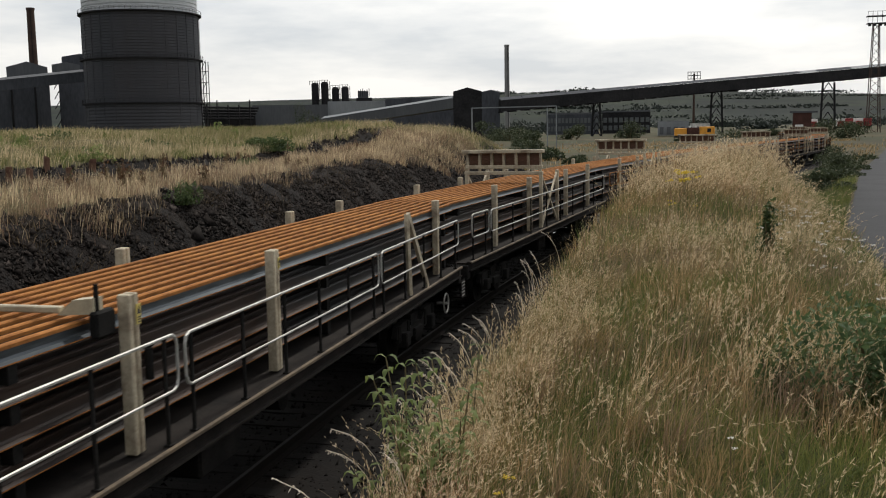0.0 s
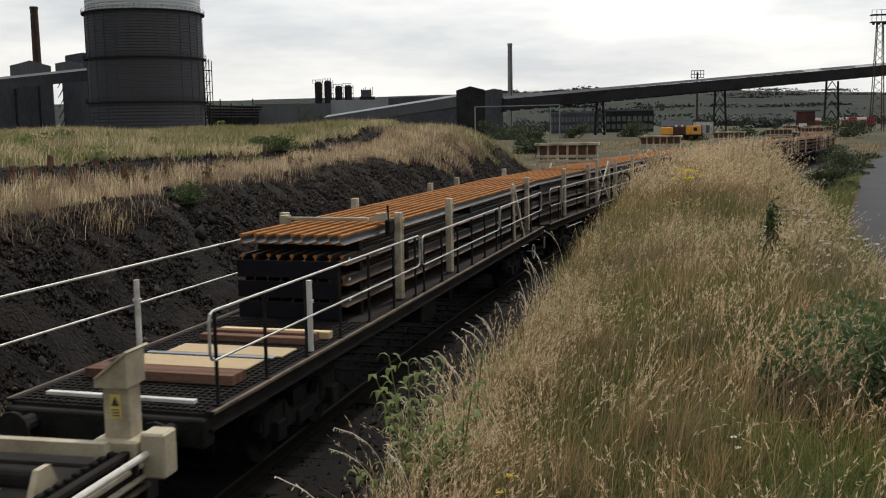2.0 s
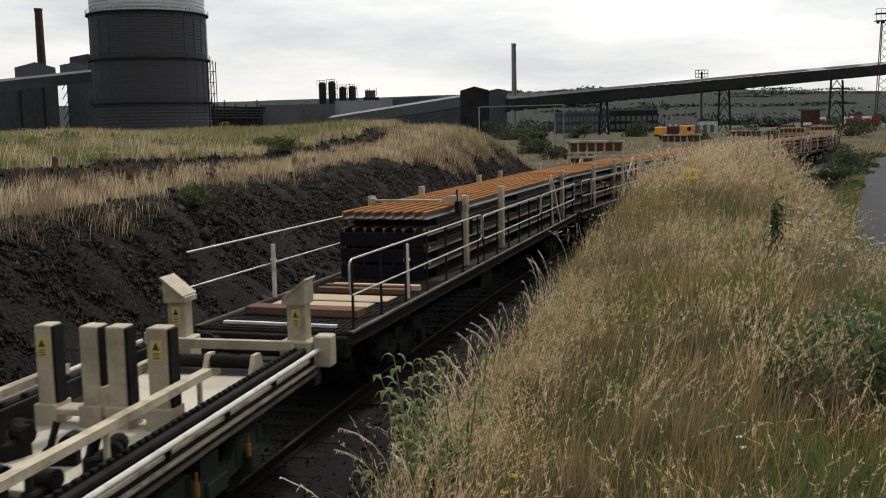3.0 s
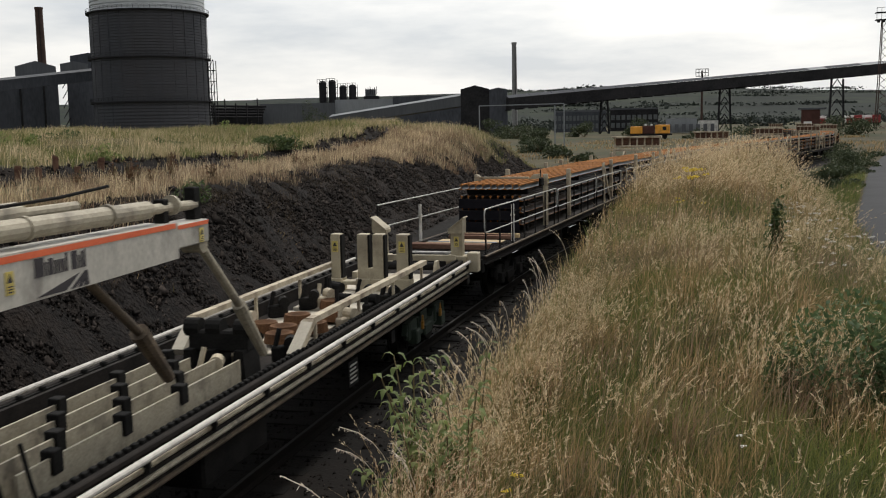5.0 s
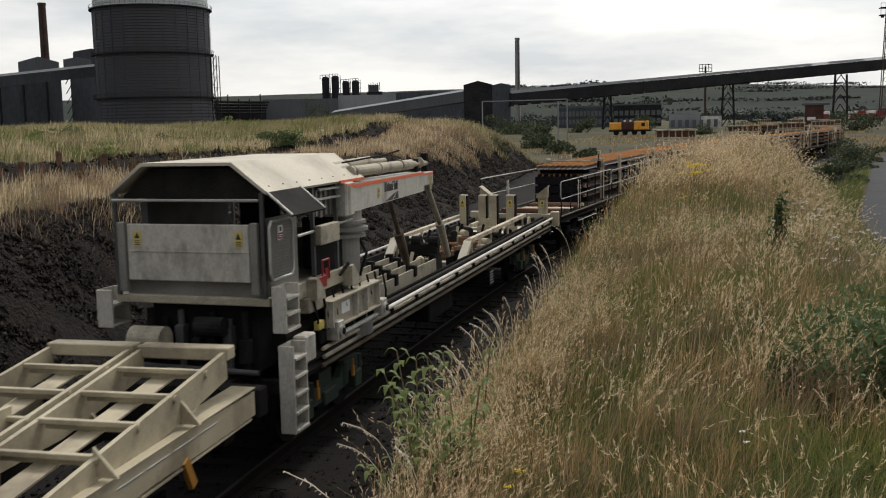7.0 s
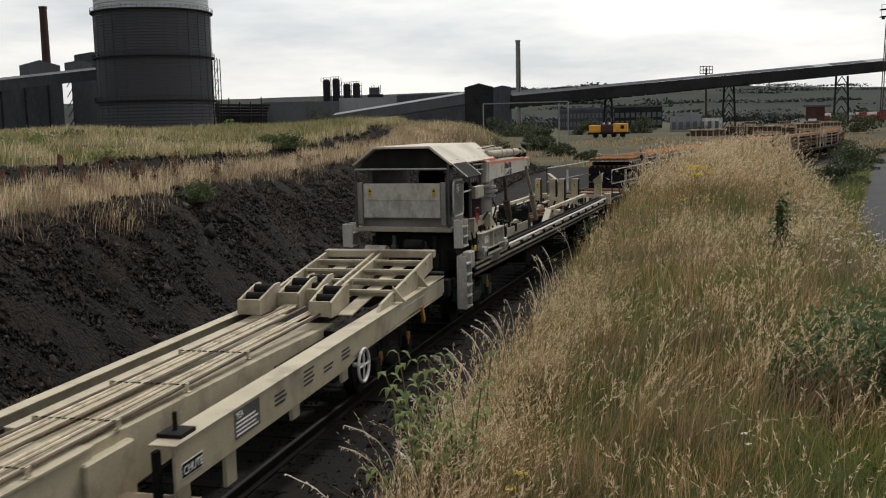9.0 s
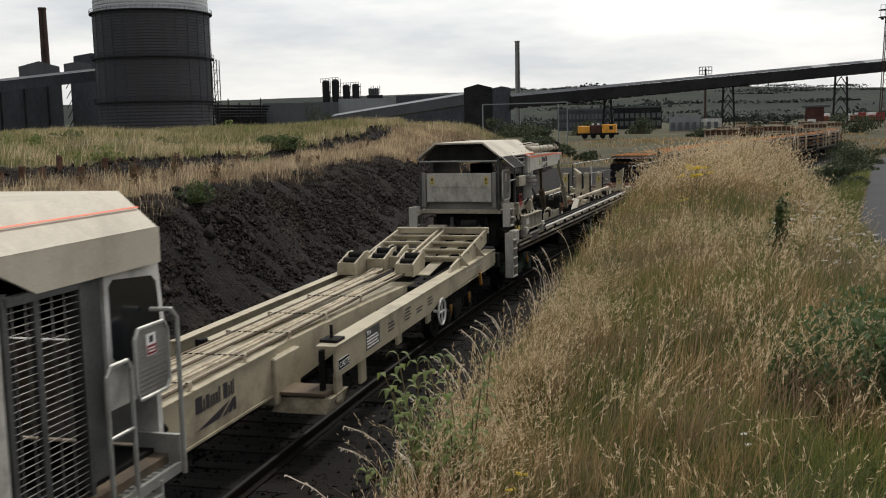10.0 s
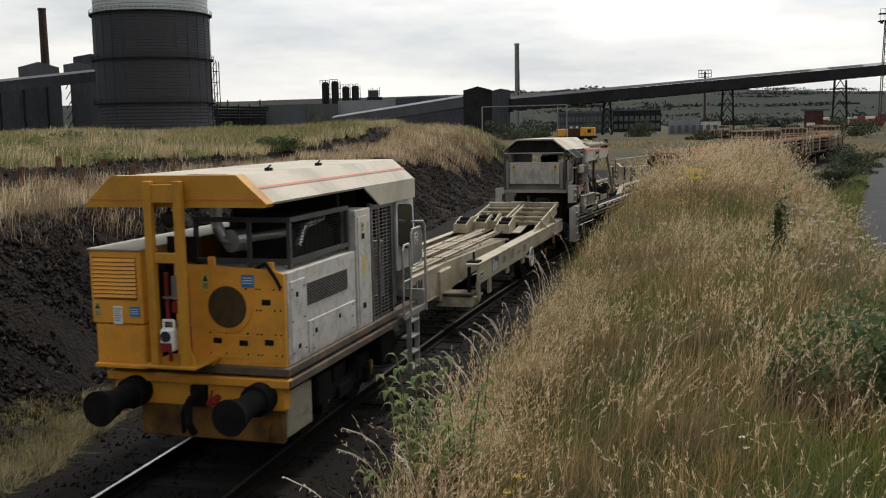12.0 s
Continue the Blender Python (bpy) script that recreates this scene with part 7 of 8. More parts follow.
# both offices lie in shade, which their dark wall colours stand in for
office("office_building", (-28.7, 328.2), (-12.0, 329.5), 8.0, 14, "works")
office("brick_office", (-11.5, 344.6), (4.3, 345.0), 8.6, 9, "soot")
white = works_building("white_depot", "low white depot sheds with flat roofs", [
    ("long_shed", ((6.5, 255.0), (14.0, 254.8), 8, 1.5, 5.0), {"m": "pale_clad"}), ("short_shed", ((14.2, 254.8), (19.0, 254.6), 6, 1.5, 4.4), {"m": "white"})], "white")
for k in range(7):
    part("shed_door", made(box, 7.0 + 1.7 * k, 7.9 + 1.7 * k, 254.3, 254.5, 1.8, 3.6), "mid_clad", white)
hut = works_building("brick_hut", "small red brick signal hut with a flat roof", [("wall", ((30.4, 193.4), (33.6, 193.0), 3, 1.0, 5.9), {}), ("roof", ((29.8, 193.3), (34.6, 192.7), 3.8, 5.92, 6.25), {"m": "mid_clad"})], "brickred", "hut")
part("sign_board", made(box, 30.8, 32.2, 192.95, 193.1, 3.2, 3.8), "sign_white", hut, "pale sign board")

gate = thing("loading_gauge", "pale slim steel goalpost frame", "gantry")
for a, b in (((-24.3, 167.3, 0.5), (-24.3, 167.3, 7.5)), ((-10.3, 169.2, 0.5), (-10.3, 169.2, 7.6)), ((-24.3, 167.3, 7.5), (-10.3, 169.2, 7.6)), ((-11.8, 169.0, 0.5), (-11.8, 169.0, 7.3))):
    part("gauge_bar", made(beam, a, b, 0.17, 0.17), "pale_clad", gate)


def lattice_mast(name, label, x, y, z0, z1, w0, w1):
    m = thing(name, label, "mast")
    n = 14
    for dx, dy in ((-1, -1), (1, -1), (1, 1), (-1, 1)):
        part("mast_leg", made(beam, (x + dx * w0, y + dy * w0, z0), (x + dx * w1, y + dy * w1, z1), 0.16, 0.16), "chimney_brown", m)
    for k in range(n):
        ua, ub = k / n, (k + 1) / n
        wa, wb = w0 + (w1 - w0) * ua, w0 + (w1 - w0) * ub
        za, zb = z0 + (z1 - z0) * ua, z0 + (z1 - z0) * ub
        for sgn in (-1, 1):
            part("mast_brace", made(beam, (x - wa * sgn, y - wa, za), (x + wb * sgn, y - wb, zb), 0.09, 0.09), "chimney_brown", m)
    b = bmesh.new()
    for z in (z1, z1 + 1.6):
        box(b, x - 2.0, x + 2.0, y - 1.2, y + 1.2, z - 0.08, z + 0.08)
    for d in (-2, -1, 0, 1, 2):
        beam(b, (x + d, y - 1.2, z1), (x + d, y - 1.2, z1 + 2.6), 0.08, 0.08)
    beam(b, (x - 2, y - 1.2, z1 + 2.6), (x + 2, y - 1.2, z1 + 2.6), 0.08, 0.08)
    part("mast_platform", b, "soot", m, "railed lamp platform")
    for d in (-1.7, -0.6, 0.6, 1.7):
        part("floodlight", made(box, x + d - 0.3, x + d + 0.3, y - 1.8, y - 1.3, z1 - 0.7, z1 - 0.2, 0.05), "soot", m)


lattice_mast("lattice_mast", "tall slim lattice floodlight mast", 54.4, 245.2, 1.0, 26.0, 1.35, 0.6)
fm = thing("floodlight_mast", "slim floodlight mast with a railed head", "mast")
part("mast_pole", made(rod, (17.8, 329.8, 2), (17.8, 329.8, 20.0), 0.4, 10, 0.3), "chimney_brown", fm)
b = bmesh.new()
for dx in (-1.9, -0.95, 0, 0.95, 1.9):
    box(b, 17.8 + dx - 0.09, 17.8 + dx + 0.09, 329.4, 329.6, 18.2, 20.6)
for z in (18.3, 19.4, 20.5):
    box(b, 15.8, 19.8, 329.3, 329.7, z - 0.1, z + 0.1)
part("mast_head", b, "soot", fm)


def far_shunter():
    """A small yellow and red shunting engine that crosses the plain."""
    v = thing("shunting_engine", "yellow and dark red shunting engine crossing the plain", "locomotive")
    part("frame", made(box, -4.0, 4.0, -1.2, 1.2, 0.7, 1.05, 0.05), "dark", v)
    part("nose", made(box, -3.9, -1.6, -1.1, 1.1, 1.05, 2.5, 0.12), "yellow", v)
    part("engine_hood", made(box, -1.6, 0.7, -1.05, 1.05, 1.05, 2.6, 0.1), "brickred", v)
    part("cab", made(box, 0.8, 3.6, -1.15, 1.15, 1.05, 2.75, 0.1), "yellow", v)
    part("cab_window", made(box, 2.2, 2.9, -1.17, -1.1, 1.7, 2.4), "glass", v)
    for x in (-1.0, 0.1):
        part("lamp", made(box, x - 0.2, x + 0.2, -0.9, -0.5, 2.6, 2.95, 0.04), "sign_white", v)
    for x in (-2.6, -0.9, 0.9, 2.6):
        part("wheel", made(rod, (x, -0.9, 0.5), (x, 0.9, 0.5), 0.5, 16), "dark", v)
    return v


SHUNTER = far_shunter()
for k, (x, y) in enumerate(((76, 413.8), (79, 413.5), (82.5, 413), (85.5, 412.5), (64, 400))):
    v = thing("far_lorry", "red and white lorry parked in the distance", "lorry", "parked lorries")
    z = float(height(x, y))
    part("lorry_body", made(box, x - 1.2, x + 1.6, y, y + 5, z + 0.8, z + 3.6, 0.1), "red" if k % 2 else "sign_white", v)
    part("lorry_cab", made(box, x - 1.1, x + 1.1, y - 1.9, y - 0.1, z + 0.6, z + 2.7, 0.15), "red", v)
    part("wheel", made(rod, (x - 1.2, y + 1, z + 0.5), (x + 1.2, y + 1, z + 0.5), 0.5, 12), "rubber", v)

# old sleeper stumps along the terrace
for x, y, t_, h in ((-13.14, 26.8, 4, 0.36), (-12.96, 28.45, -5, 0.34), (-12.91, 31.0, 6, 0.32), (-13.24, 25.9, 3, 0.26), (-12.96, 27.55, -4, 0.2), (-12.9, 29.6, 3, 0.15)):
    z = float(height(x, y))
    b = bmesh.new()
    box(b, -0.1, 0.1, -0.08, 0.08, -0.3, h * 1.25, 0.015)
    for v in b.verts:
        if v.co.z > h - 0.05:
            v.co.z += 0.06 * math.sin(v.co.x * 30 + v.co.y * 17 + x)
    ob = thing("timber_stump", "weathered dark timber post stump in the grass", "post", "stumps on the terrace", bm=b, material="timber")
    ob.matrix_basis = pose(x, y, z, t_, t_ * 0.5, t_ * 9)


# ---- vegetation ----
def leaf_material(name, tones, translucent=0.3, patch=0.5):
    """Blades in a few tones by a random number per blade, with broad patches across the ground."""
    m = bpy.data.materials.new(name)
    m.use_nodes = True
    n, l = m.node_tree.nodes, m.node_tree.links
    bsdf, outp = n["Principled BSDF"], n["Material Output"]
    geo = n.new("ShaderNodeNewGeometry")
    noise_ = n.new("ShaderNodeTexNoise")
    noise_.inputs["Scale"].default_value, noise_.inputs["Detail"].default_value = patch, 3.0
    l.new(geo.outputs["Position"], noise_.inputs["Vector"])
    mixv = n.new("ShaderNodeMath")
    mixv.operation = "MULTIPLY_ADD"
    mixv.inputs[1].default_value = 0.62
    l.new(geo.outputs["Random Per Island"], mixv.inputs[0])
    sc = n.new("ShaderNodeMapRange")
    sc.inputs["From Min"].default_value, sc.inputs["From Max"].default_value = 0.3, 0.7
    sc.inputs["To Max"].default_value = 0.4
    l.new(noise_.outputs["Fac"], sc.inputs["Value"])
    l.new(sc.outputs[0], mixv.inputs[2])
    ramp = n.new("ShaderNodeValToRGB")
    els = ramp.color_ramp.elements
    els[0].position, els[0].color = 0.0, (*tones[0], 1)
    els[1].position, els[1].color = 1.0, (*tones[-1], 1)
    for i, c in enumerate(tones[1:-1]):
        e = els.new((i + 1) / (len(tones) - 1))
        e.color = (*c, 1)
    l.new(mixv.outputs[0], ramp.inputs["Fac"])
    l.new(ramp.outputs["Color"], bsdf.inputs["Base Color"])
    bsdf.inputs["Roughness"].default_value = 0.75
    tr = n.new("ShaderNodeBsdfTranslucent")
    l.new(ramp.outputs["Color"], tr.inputs["Color"])
    mx = n.new("ShaderNodeMixShader")
    mx.inputs["Fac"].default_value = translucent
    l.new(bsdf.outputs["BSDF"], mx.inputs[1])
    l.new(tr.outputs["BSDF"], mx.inputs[2])
    l.new(mx.outputs["Shader"], outp.inputs["Surface"])
    return m


M["grass_dry"] = leaf_material("dry_grass", [(0.05, 0.054, 0.02), (0.15, 0.118, 0.050), (0.32, 0.22, 0.105), (0.54, 0.385, 0.21), (0.38, 0.205, 0.12)], 0.36, 0.7)
M["grass_pink"] = leaf_material("pinkish_dry_grass", [(0.07, 0.066, 0.034), (0.20, 0.15, 0.088), (0.38, 0.285, 0.185), (0.25, 0.145, 0.10), (0.46, 0.38, 0.25)], 0.3, 0.35)
M["grass_pale"] = leaf_material("pale_terrace_grass", [(0.09, 0.10, 0.04), (0.24, 0.215, 0.10), (0.42, 0.36, 0.20), (0.29, 0.20, 0.12)], 0.3, 0.25)
M["grass_green"] = leaf_material("green_grass", [(0.032, 0.050, 0.013), (0.076, 0.104, 0.026), (0.165, 0.185, 0.052), (0.30, 0.265, 0.095)], 0.38, 0.5)
M["seed"] = leaf_material("seed_heads", [(0.32, 0.225, 0.125), (0.53, 0.41, 0.245), (0.88, 0.73, 0.49), (0.50, 0.30, 0.19)], 0.35, 0.7)
M["oat"] = leaf_material("bleached_oat_heads", [(0.45, 0.38, 0.30), (0.70, 0.61, 0.50), (0.85, 0.78, 0.68)], 0.35, 2.0)
M["leaf"] = leaf_material("bush_leaves", [(0.03, 0.048, 0.018), (0.055, 0.085, 0.028), (0.09, 0.125, 0.04), (0.13, 0.165, 0.065)], 0.3, 1.5)
M["leaf_lime"] = leaf_material("young_leaves", [(0.07, 0.10, 0.03), (0.17, 0.215, 0.065), (0.38, 0.40, 0.17)], 0.4, 4.0)
M["leaf_blue"] = leaf_material("grey_green_leaves", [(0.045, 0.075, 0.032), (0.085, 0.135, 0.053), (0.14, 0.19, 0.08)], 0.3, 3.0)
M["grass_dead"] = leaf_material("dead_brown_grass", [(0.022, 0.018, 0.011), (0.055, 0.040, 0.024), (0.105, 0.075, 0.045), (0.17, 0.13, 0.08)], 0.25, 1.2)
M["scrub"] = leaf_material("dark_scrub_leaves", [(0.022, 0.032, 0.014), (0.045, 0.060, 0.026), (0.075, 0.085, 0.038)], 0.25, 0.3)
M["stem"] = surf("dry_stem", (0.09, 0.07, 0.03), (0.18, 0.14, 0.07), 8, 0.8, 0, 0.1)
M["petal_yellow"] = surf("yellow_petals", (0.6, 0.42, 0.02), (0.75, 0.55, 0.04), 20, 0.7, 0, 0)
M["petal_white"] = surf("white_petals", (0.62, 0.6, 0.54), (0.75, 0.73, 0.68), 20, 0.7, 0, 0)


def mesh_arrays(name, verts, quads, tris, material):
    """A mesh from arrays of points, quads and triangles."""
    me = bpy.data.meshes.new(name)
    me.vertices.add(len(verts))
    me.vertices.foreach_set("co", verts.astype(np.float32).ravel())
    loops = np.concatenate([quads.ravel(), tris.ravel()]).astype(np.int32)
    starts = np.concatenate([np.arange(len(quads)) * 4, len(quads) * 4 + np.arange(len(tris)) * 3]).astype(np.int32)
    me.loops.add(len(loops))
    me.loops.foreach_set("vertex_index", loops)
    me.polygons.add(len(starts))
    me.polygons.foreach_set("loop_start", starts)
    me.update(calc_edges=True)
    me.materials.append(M[material])
    return me


def blades(rng, x, y, z, h, w, lean, turn=None):
    """Tapered bent blades: two pieces and a tip each."""
    n = len(x)
    phi = rng.uniform(0, 2 * np.pi, n) if turn is None else turn
    face = phi + np.pi / 2 + rng.normal(0, 0.6, n)
    dx, dy = np.cos(phi), np.sin(phi)
    sx, sy = np.cos(face) * w / 2, np.sin(face) * w / 2
    V = np.zeros((n, 5, 3))
    for k, (t, f) in enumerate(((0.0, 1.0), (0.0, -1.0), (0.55, 0.8), (0.55, -0.8), (1.0, 0.0))):
        out = lean * h * t ** 1.8
        V[:, k, 0] = x + dx * out + sx * f
        V[:, k, 1] = y + dy * out + sy * f
        V[:, k, 2] = z + h * t * (1 - 0.22 * lean * t)
    i = np.arange(n)[:, None] * 5
    return V, i + np.array([[0, 1, 3, 2]]), i + np.array([[2, 3, 4]])


def spikelets(rng, V, per, length, w):
    """Loose seed heads: slivers strewn along the upper part of each stalk."""
    base, mid, tip = (V[:, 0] + V[:, 1]) / 2, (V[:, 2] + V[:, 3]) / 2, V[:, 4]
    out = []
    for k in range(per):
        u = rng.uniform(0.42, 1.0, len(V))[:, None]
        c = mid + (tip - mid) * u
        d = (tip - mid) / np.maximum(np.linalg.norm(tip - mid, axis=1)[:, None], 1e-6) + rng.normal(0, 0.33, (len(V), 3))
        d /= np.linalg.norm(d, axis=1)[:, None]
        s = np.cross(d, rng.normal(0, 1, (len(V), 3)))
        s /= np.maximum(np.linalg.norm(s, axis=1)[:, None], 1e-6)
        L = (length * rng.uniform(0.6, 1.4, len(V)))[:, None]
        out.append(np.stack([c, c + d * L * 0.5 + s * w / 2, c + d * L, c + d * L * 0.5 - s * w / 2], 1))
    P = np.concatenate(out)
    return P.reshape(-1, 3), np.arange(len(P) * 4).reshape(-1, 4)


def track_a(x, y):
    return x - np.interp(y, PY[PY < 130], PX[PY < 130])


def scatter(rng, n, x0, x1, y0, y1, keep):
    x, y = rng.uniform(x0, x1, n), rng.uniform(y0, y1, n)
    m = int(n * 0.6)                           # more than half grow in tussocks
    c = rng.integers(0, max(1, m // 45), m)
    spread = 0.02 + 0.0035 * (y1 + y0)
    x[:m] = rng.uniform(x0, x1, m)[c] + rng.normal(0, spread, m)
    y[:m] = rng.uniform(y0, y1, m)[c] + rng.normal(0, spread, m)
    k = keep(x, y)
    return x[k], y[k]


def on_bank(x, y):
    a = track_a(x, y)
    edge = 4.05 + 0.22 * wave(x, y, 1.7, 2.0) - 0.55 * step(12, 28, y)
    return (a > edge) & (np.abs(x - road_x(y)) > 3.4) & ((x - EYE_X) ** 2 + y ** 2 > 1.2)


def patchy(x, y, k, seed):
    return wave(x, y, k, seed) + 0.6 * wave(x, y, k * 2.7, seed + 3)


def grass(name, label, sets, material, seed):
    rng = np.random.default_rng(seed)
    Vs, Qs, Ts, base = [], [], [], 0
    tips = []
    for n, (x0, x1, y0, y1), keep, h, w, lean in sets:
        x, y = scatter(rng, n, x0, x1, y0, y1, keep)
        m = len(x)
        hh = h * rng.uniform(0.55, 1.25, m) * (1 + 0.25 * patchy(x, y, 0.9, seed))
        ww = w * rng.uniform(0.6, 1.4, m)
        ll = np.abs(rng.normal(lean, lean * 0.6, m))
        turn = 2.2 * patchy(x, y, 1.1, seed + 1.0) + rng.normal(0, 0.9, m) - 0.3
        V, q, t = blades(rng, x, y, height(x, y) - 0.02, hh, ww, ll, turn)
        Vs.append(V.reshape(-1, 3)); Qs.append(q + base); Ts.append(t + base)
        base += m * 5
        tips.append(V)
    ob = new(name, mesh_arrays(name, np.concatenate(Vs), np.concatenate(Qs), np.concatenate(Ts), material))
    tagged(ob, label, "grass", kind="stuff")
    return tips


NEAR, MIDDLE, FAR_ = (2.8, 11.0, 1.6, 8.0), (3.0, 13.0, 8.0, 18.0), (3.5, 19.0, 18.0, 62.0)
green_side = lambda x, y: on_bank(x, y) & (patchy(x, y, 0.8, 2.0) + 0.25 * (x - 6.0) > -1.0)
dry_side = lambda x, y: on_bank(x, y) & (patchy(x, y, 0.8, 2.0) + 0.3 * (x - 6.1 - 0.06 * y) < 0.2)
tips = grass("dry_grass", "dry straw-coloured long grass on the bank", [
    (20000, NEAR, dry_side, 0.47, 0.0042, 0.5), (32000, MIDDLE, dry_side, 0.48, 0.007, 0.48), (50000, FAR_, dry_side, 0.50, 0.012, 0.45)], "grass_dry", 11)
grass("green_grass", "green and olive grass growing through the dry bank", [
    (58000, NEAR, green_side, 0.37, 0.005, 0.6), (54000, MIDDLE, green_side, 0.43, 0.007, 0.55), (70000, FAR_, green_side, 0.47, 0.014, 0.5)], "grass_green", 12)
grass("verge_grass", "mixed olive and dry grass on the top of the bank", [
    (9000, (3.0, 12.0, -5.0, 1.6), on_bank, 0.4, 0.007, 0.55)], "grass_dry", 16)
pink_side = lambda x, y: on_bank(x, y) & (patchy(x, y, 0.55, 6.0) - 0.08 * (x - 6.5 - 0.05 * y) > 0.15)
grass("brown_grass", "pinkish brown dry grass in patches on the bank", [
    (12000, NEAR, pink_side, 0.5, 0.005, 0.5), (18000, MIDDLE, pink_side, 0.54, 0.007, 0.45), (24000, FAR_, pink_side, 0.6, 0.013, 0.4)], "grass_pink", 15)
stalks = grass("grass_stalks", "tall thin dry flowering grass stalks", [
    (3000, NEAR, on_bank, 0.74, 0.0034, 0.42), (4600, MIDDLE, on_bank, 0.70, 0.005, 0.4), (9500, FAR_, lambda x, y: on_bank(x, y) & (x < 7.6 + 0.11 * y), 0.72, 0.007, 0.36), (5000, (4.5, 10.5, 26, 42), on_bank, 0.98, 0.008, 0.5)], "grass_dry", 13)
stalks += grass("edge_grass", "tall pale dry grass along the edge of the cutting", [
    (9000, (4.1, 6.0, 3.6, 13.0), lambda x, y: on_bank(x, y) & (track_a(x, y) < 4.9 + 0.5 * patchy(x, y, 1.3, 3.0)), 0.58, 0.0042, 0.45)], "grass_dry", 17)
rng_ = np.random.default_rng(14)
PV, PQ, nb = [], [], 0
for V, per, L, w in zip(stalks, (20, 9, 2, 5, 6), (0.030, 0.042, 0.06, 0.08, 0.032), (0.0050, 0.0066, 0.012, 0.014, 0.005)):
    P, q = spikelets(rng_, V, per, L, w)
    PV.append(P); PQ.append(q + nb)
    nb += len(P)
seeds = new("seed_heads", mesh_arrays("seed_heads", np.concatenate(PV), np.concatenate(PQ), np.zeros((0, 3), int), "seed"))
tagged(seeds, "pale drooping seed heads over the dry grass", "grass", kind="stuff")

# terrace on the far side, and tufts on the slag and beside the rails
def on_terrace(x, y):
    drop = scarp_x(y) - x
    bare = (drop > -0.9) & (drop < 0.6 + 0.4 * wave(x, y, 0.9, 3.0)) & (y < 70) & (patchy(x, y, 0.5, 1.0) < 0.55)
    return (x < edge_x(y) + 0.5 + 0.6 * patchy(x, y, 0.5, 1.0)) & ~bare & (patchy(x, y, 0.35, 5.0) > -1.1)


def front_strip(x, y):
    return on_terrace(x, y) & (x > scarp_x(y))


def upper_strip(x, y):
    return on_terrace(x, y) & ((x < scarp_x(y)) | (y > 72))


grass("terrace_grass", "dry yellow grass on the terrace above the slag bank", [
    (30000, (-30, -11, 8, 50), upper_strip, 0.44, 0.014, 0.5), (56000, (-46, -5, 50, 104), upper_strip, 0.55, 0.028, 0.5), (30000, (-80, -28, 15, 90), upper_strip, 0.6, 0.05, 0.4)], "grass_pale", 21)
grass("terrace_front_grass", "low pinkish straw grass along the terrace edge", [
    (30000, (-15, -5, 8, 45), front_strip, 0.36, 0.012, 0.45), (26000, (-16, -6, 45, 76), front_strip, 0.42, 0.022, 0.45)], "grass_pink", 25)
grass("terrace_green", "olive green grass on the terrace", [
    (22000, (-30, -6, 8, 50), lambda x, y: upper_strip(x, y) & (patchy(x, y, 0.25, 7.0) > -0.3), 0.42, 0.018, 0.5),
    (34000, (-46, -5, 50, 104), lambda x, y: upper_strip(x, y) & (patchy(x, y, 0.2, 7.0) > -0.2), 0.5, 0.04, 0.5),
    (24000, (-90, -26, 15, 100), lambda x, y: on_terrace(x, y) & (patchy(x, y, 0.15, 7.0) > -0.3), 0.5, 0.06, 0.5)], "grass_green", 22)
grass("trackside_grass", "flattened pale dry grass beside the rails", [
    (30000, (-4.6, -1.9, 7.5, 15.5), lambda x, y: (track_a(x, y) < -1.75) & (((x + 3.0 + 0.12 * (y - 12)) / 0.8) ** 2 + ((y - 11.8) / 3.0) ** 2 < 1 + 0.5 * wave(x, y, 2.0, 1.0)), 0.2, 0.006, 1.1)], "grass_pale", 24)
grass("slag_tufts", "sparse dry tufts on the slag slope and at the rails", [
        (6000, (-9, -3.4, 10, 95), lambda x, y: (x < toe_x(y) - 0.6) & (patchy(x, y, 0.8, 9.0) > 0.7), 0.26, 0.011, 0.8),
    (26000, (-60, 60, 100, 200), lambda x, y: (np.abs(track_a(x, y)) > 4) & (np.abs(x - road_x(y)) > 4) & (patchy(x, y, 0.1, 4.0) > 0.0), 0.5, 0.09, 0.5)], "grass_dry", 23)


def upper_slope(x, y):
    down = (x - brow_x(y)) / (toe_x(y) - brow_x(y))
    return (down > -0.1) & (down < 0.34 + 0.22 * patchy(x, y, 0.7, 12.0)) & (patchy(x, y, 1.6, 8.0) > -0.25)


grass("slope_grass", "matted brown dead grass hanging over the slag brow", [
    (26000, (-9.5, -4.2, 12, 45), upper_slope, 0.19, 0.012, 1.0), (9000, (-9.8, -5.0, 45, 90), upper_slope, 0.26, 0.022, 0.9)], "grass_dead", 27)


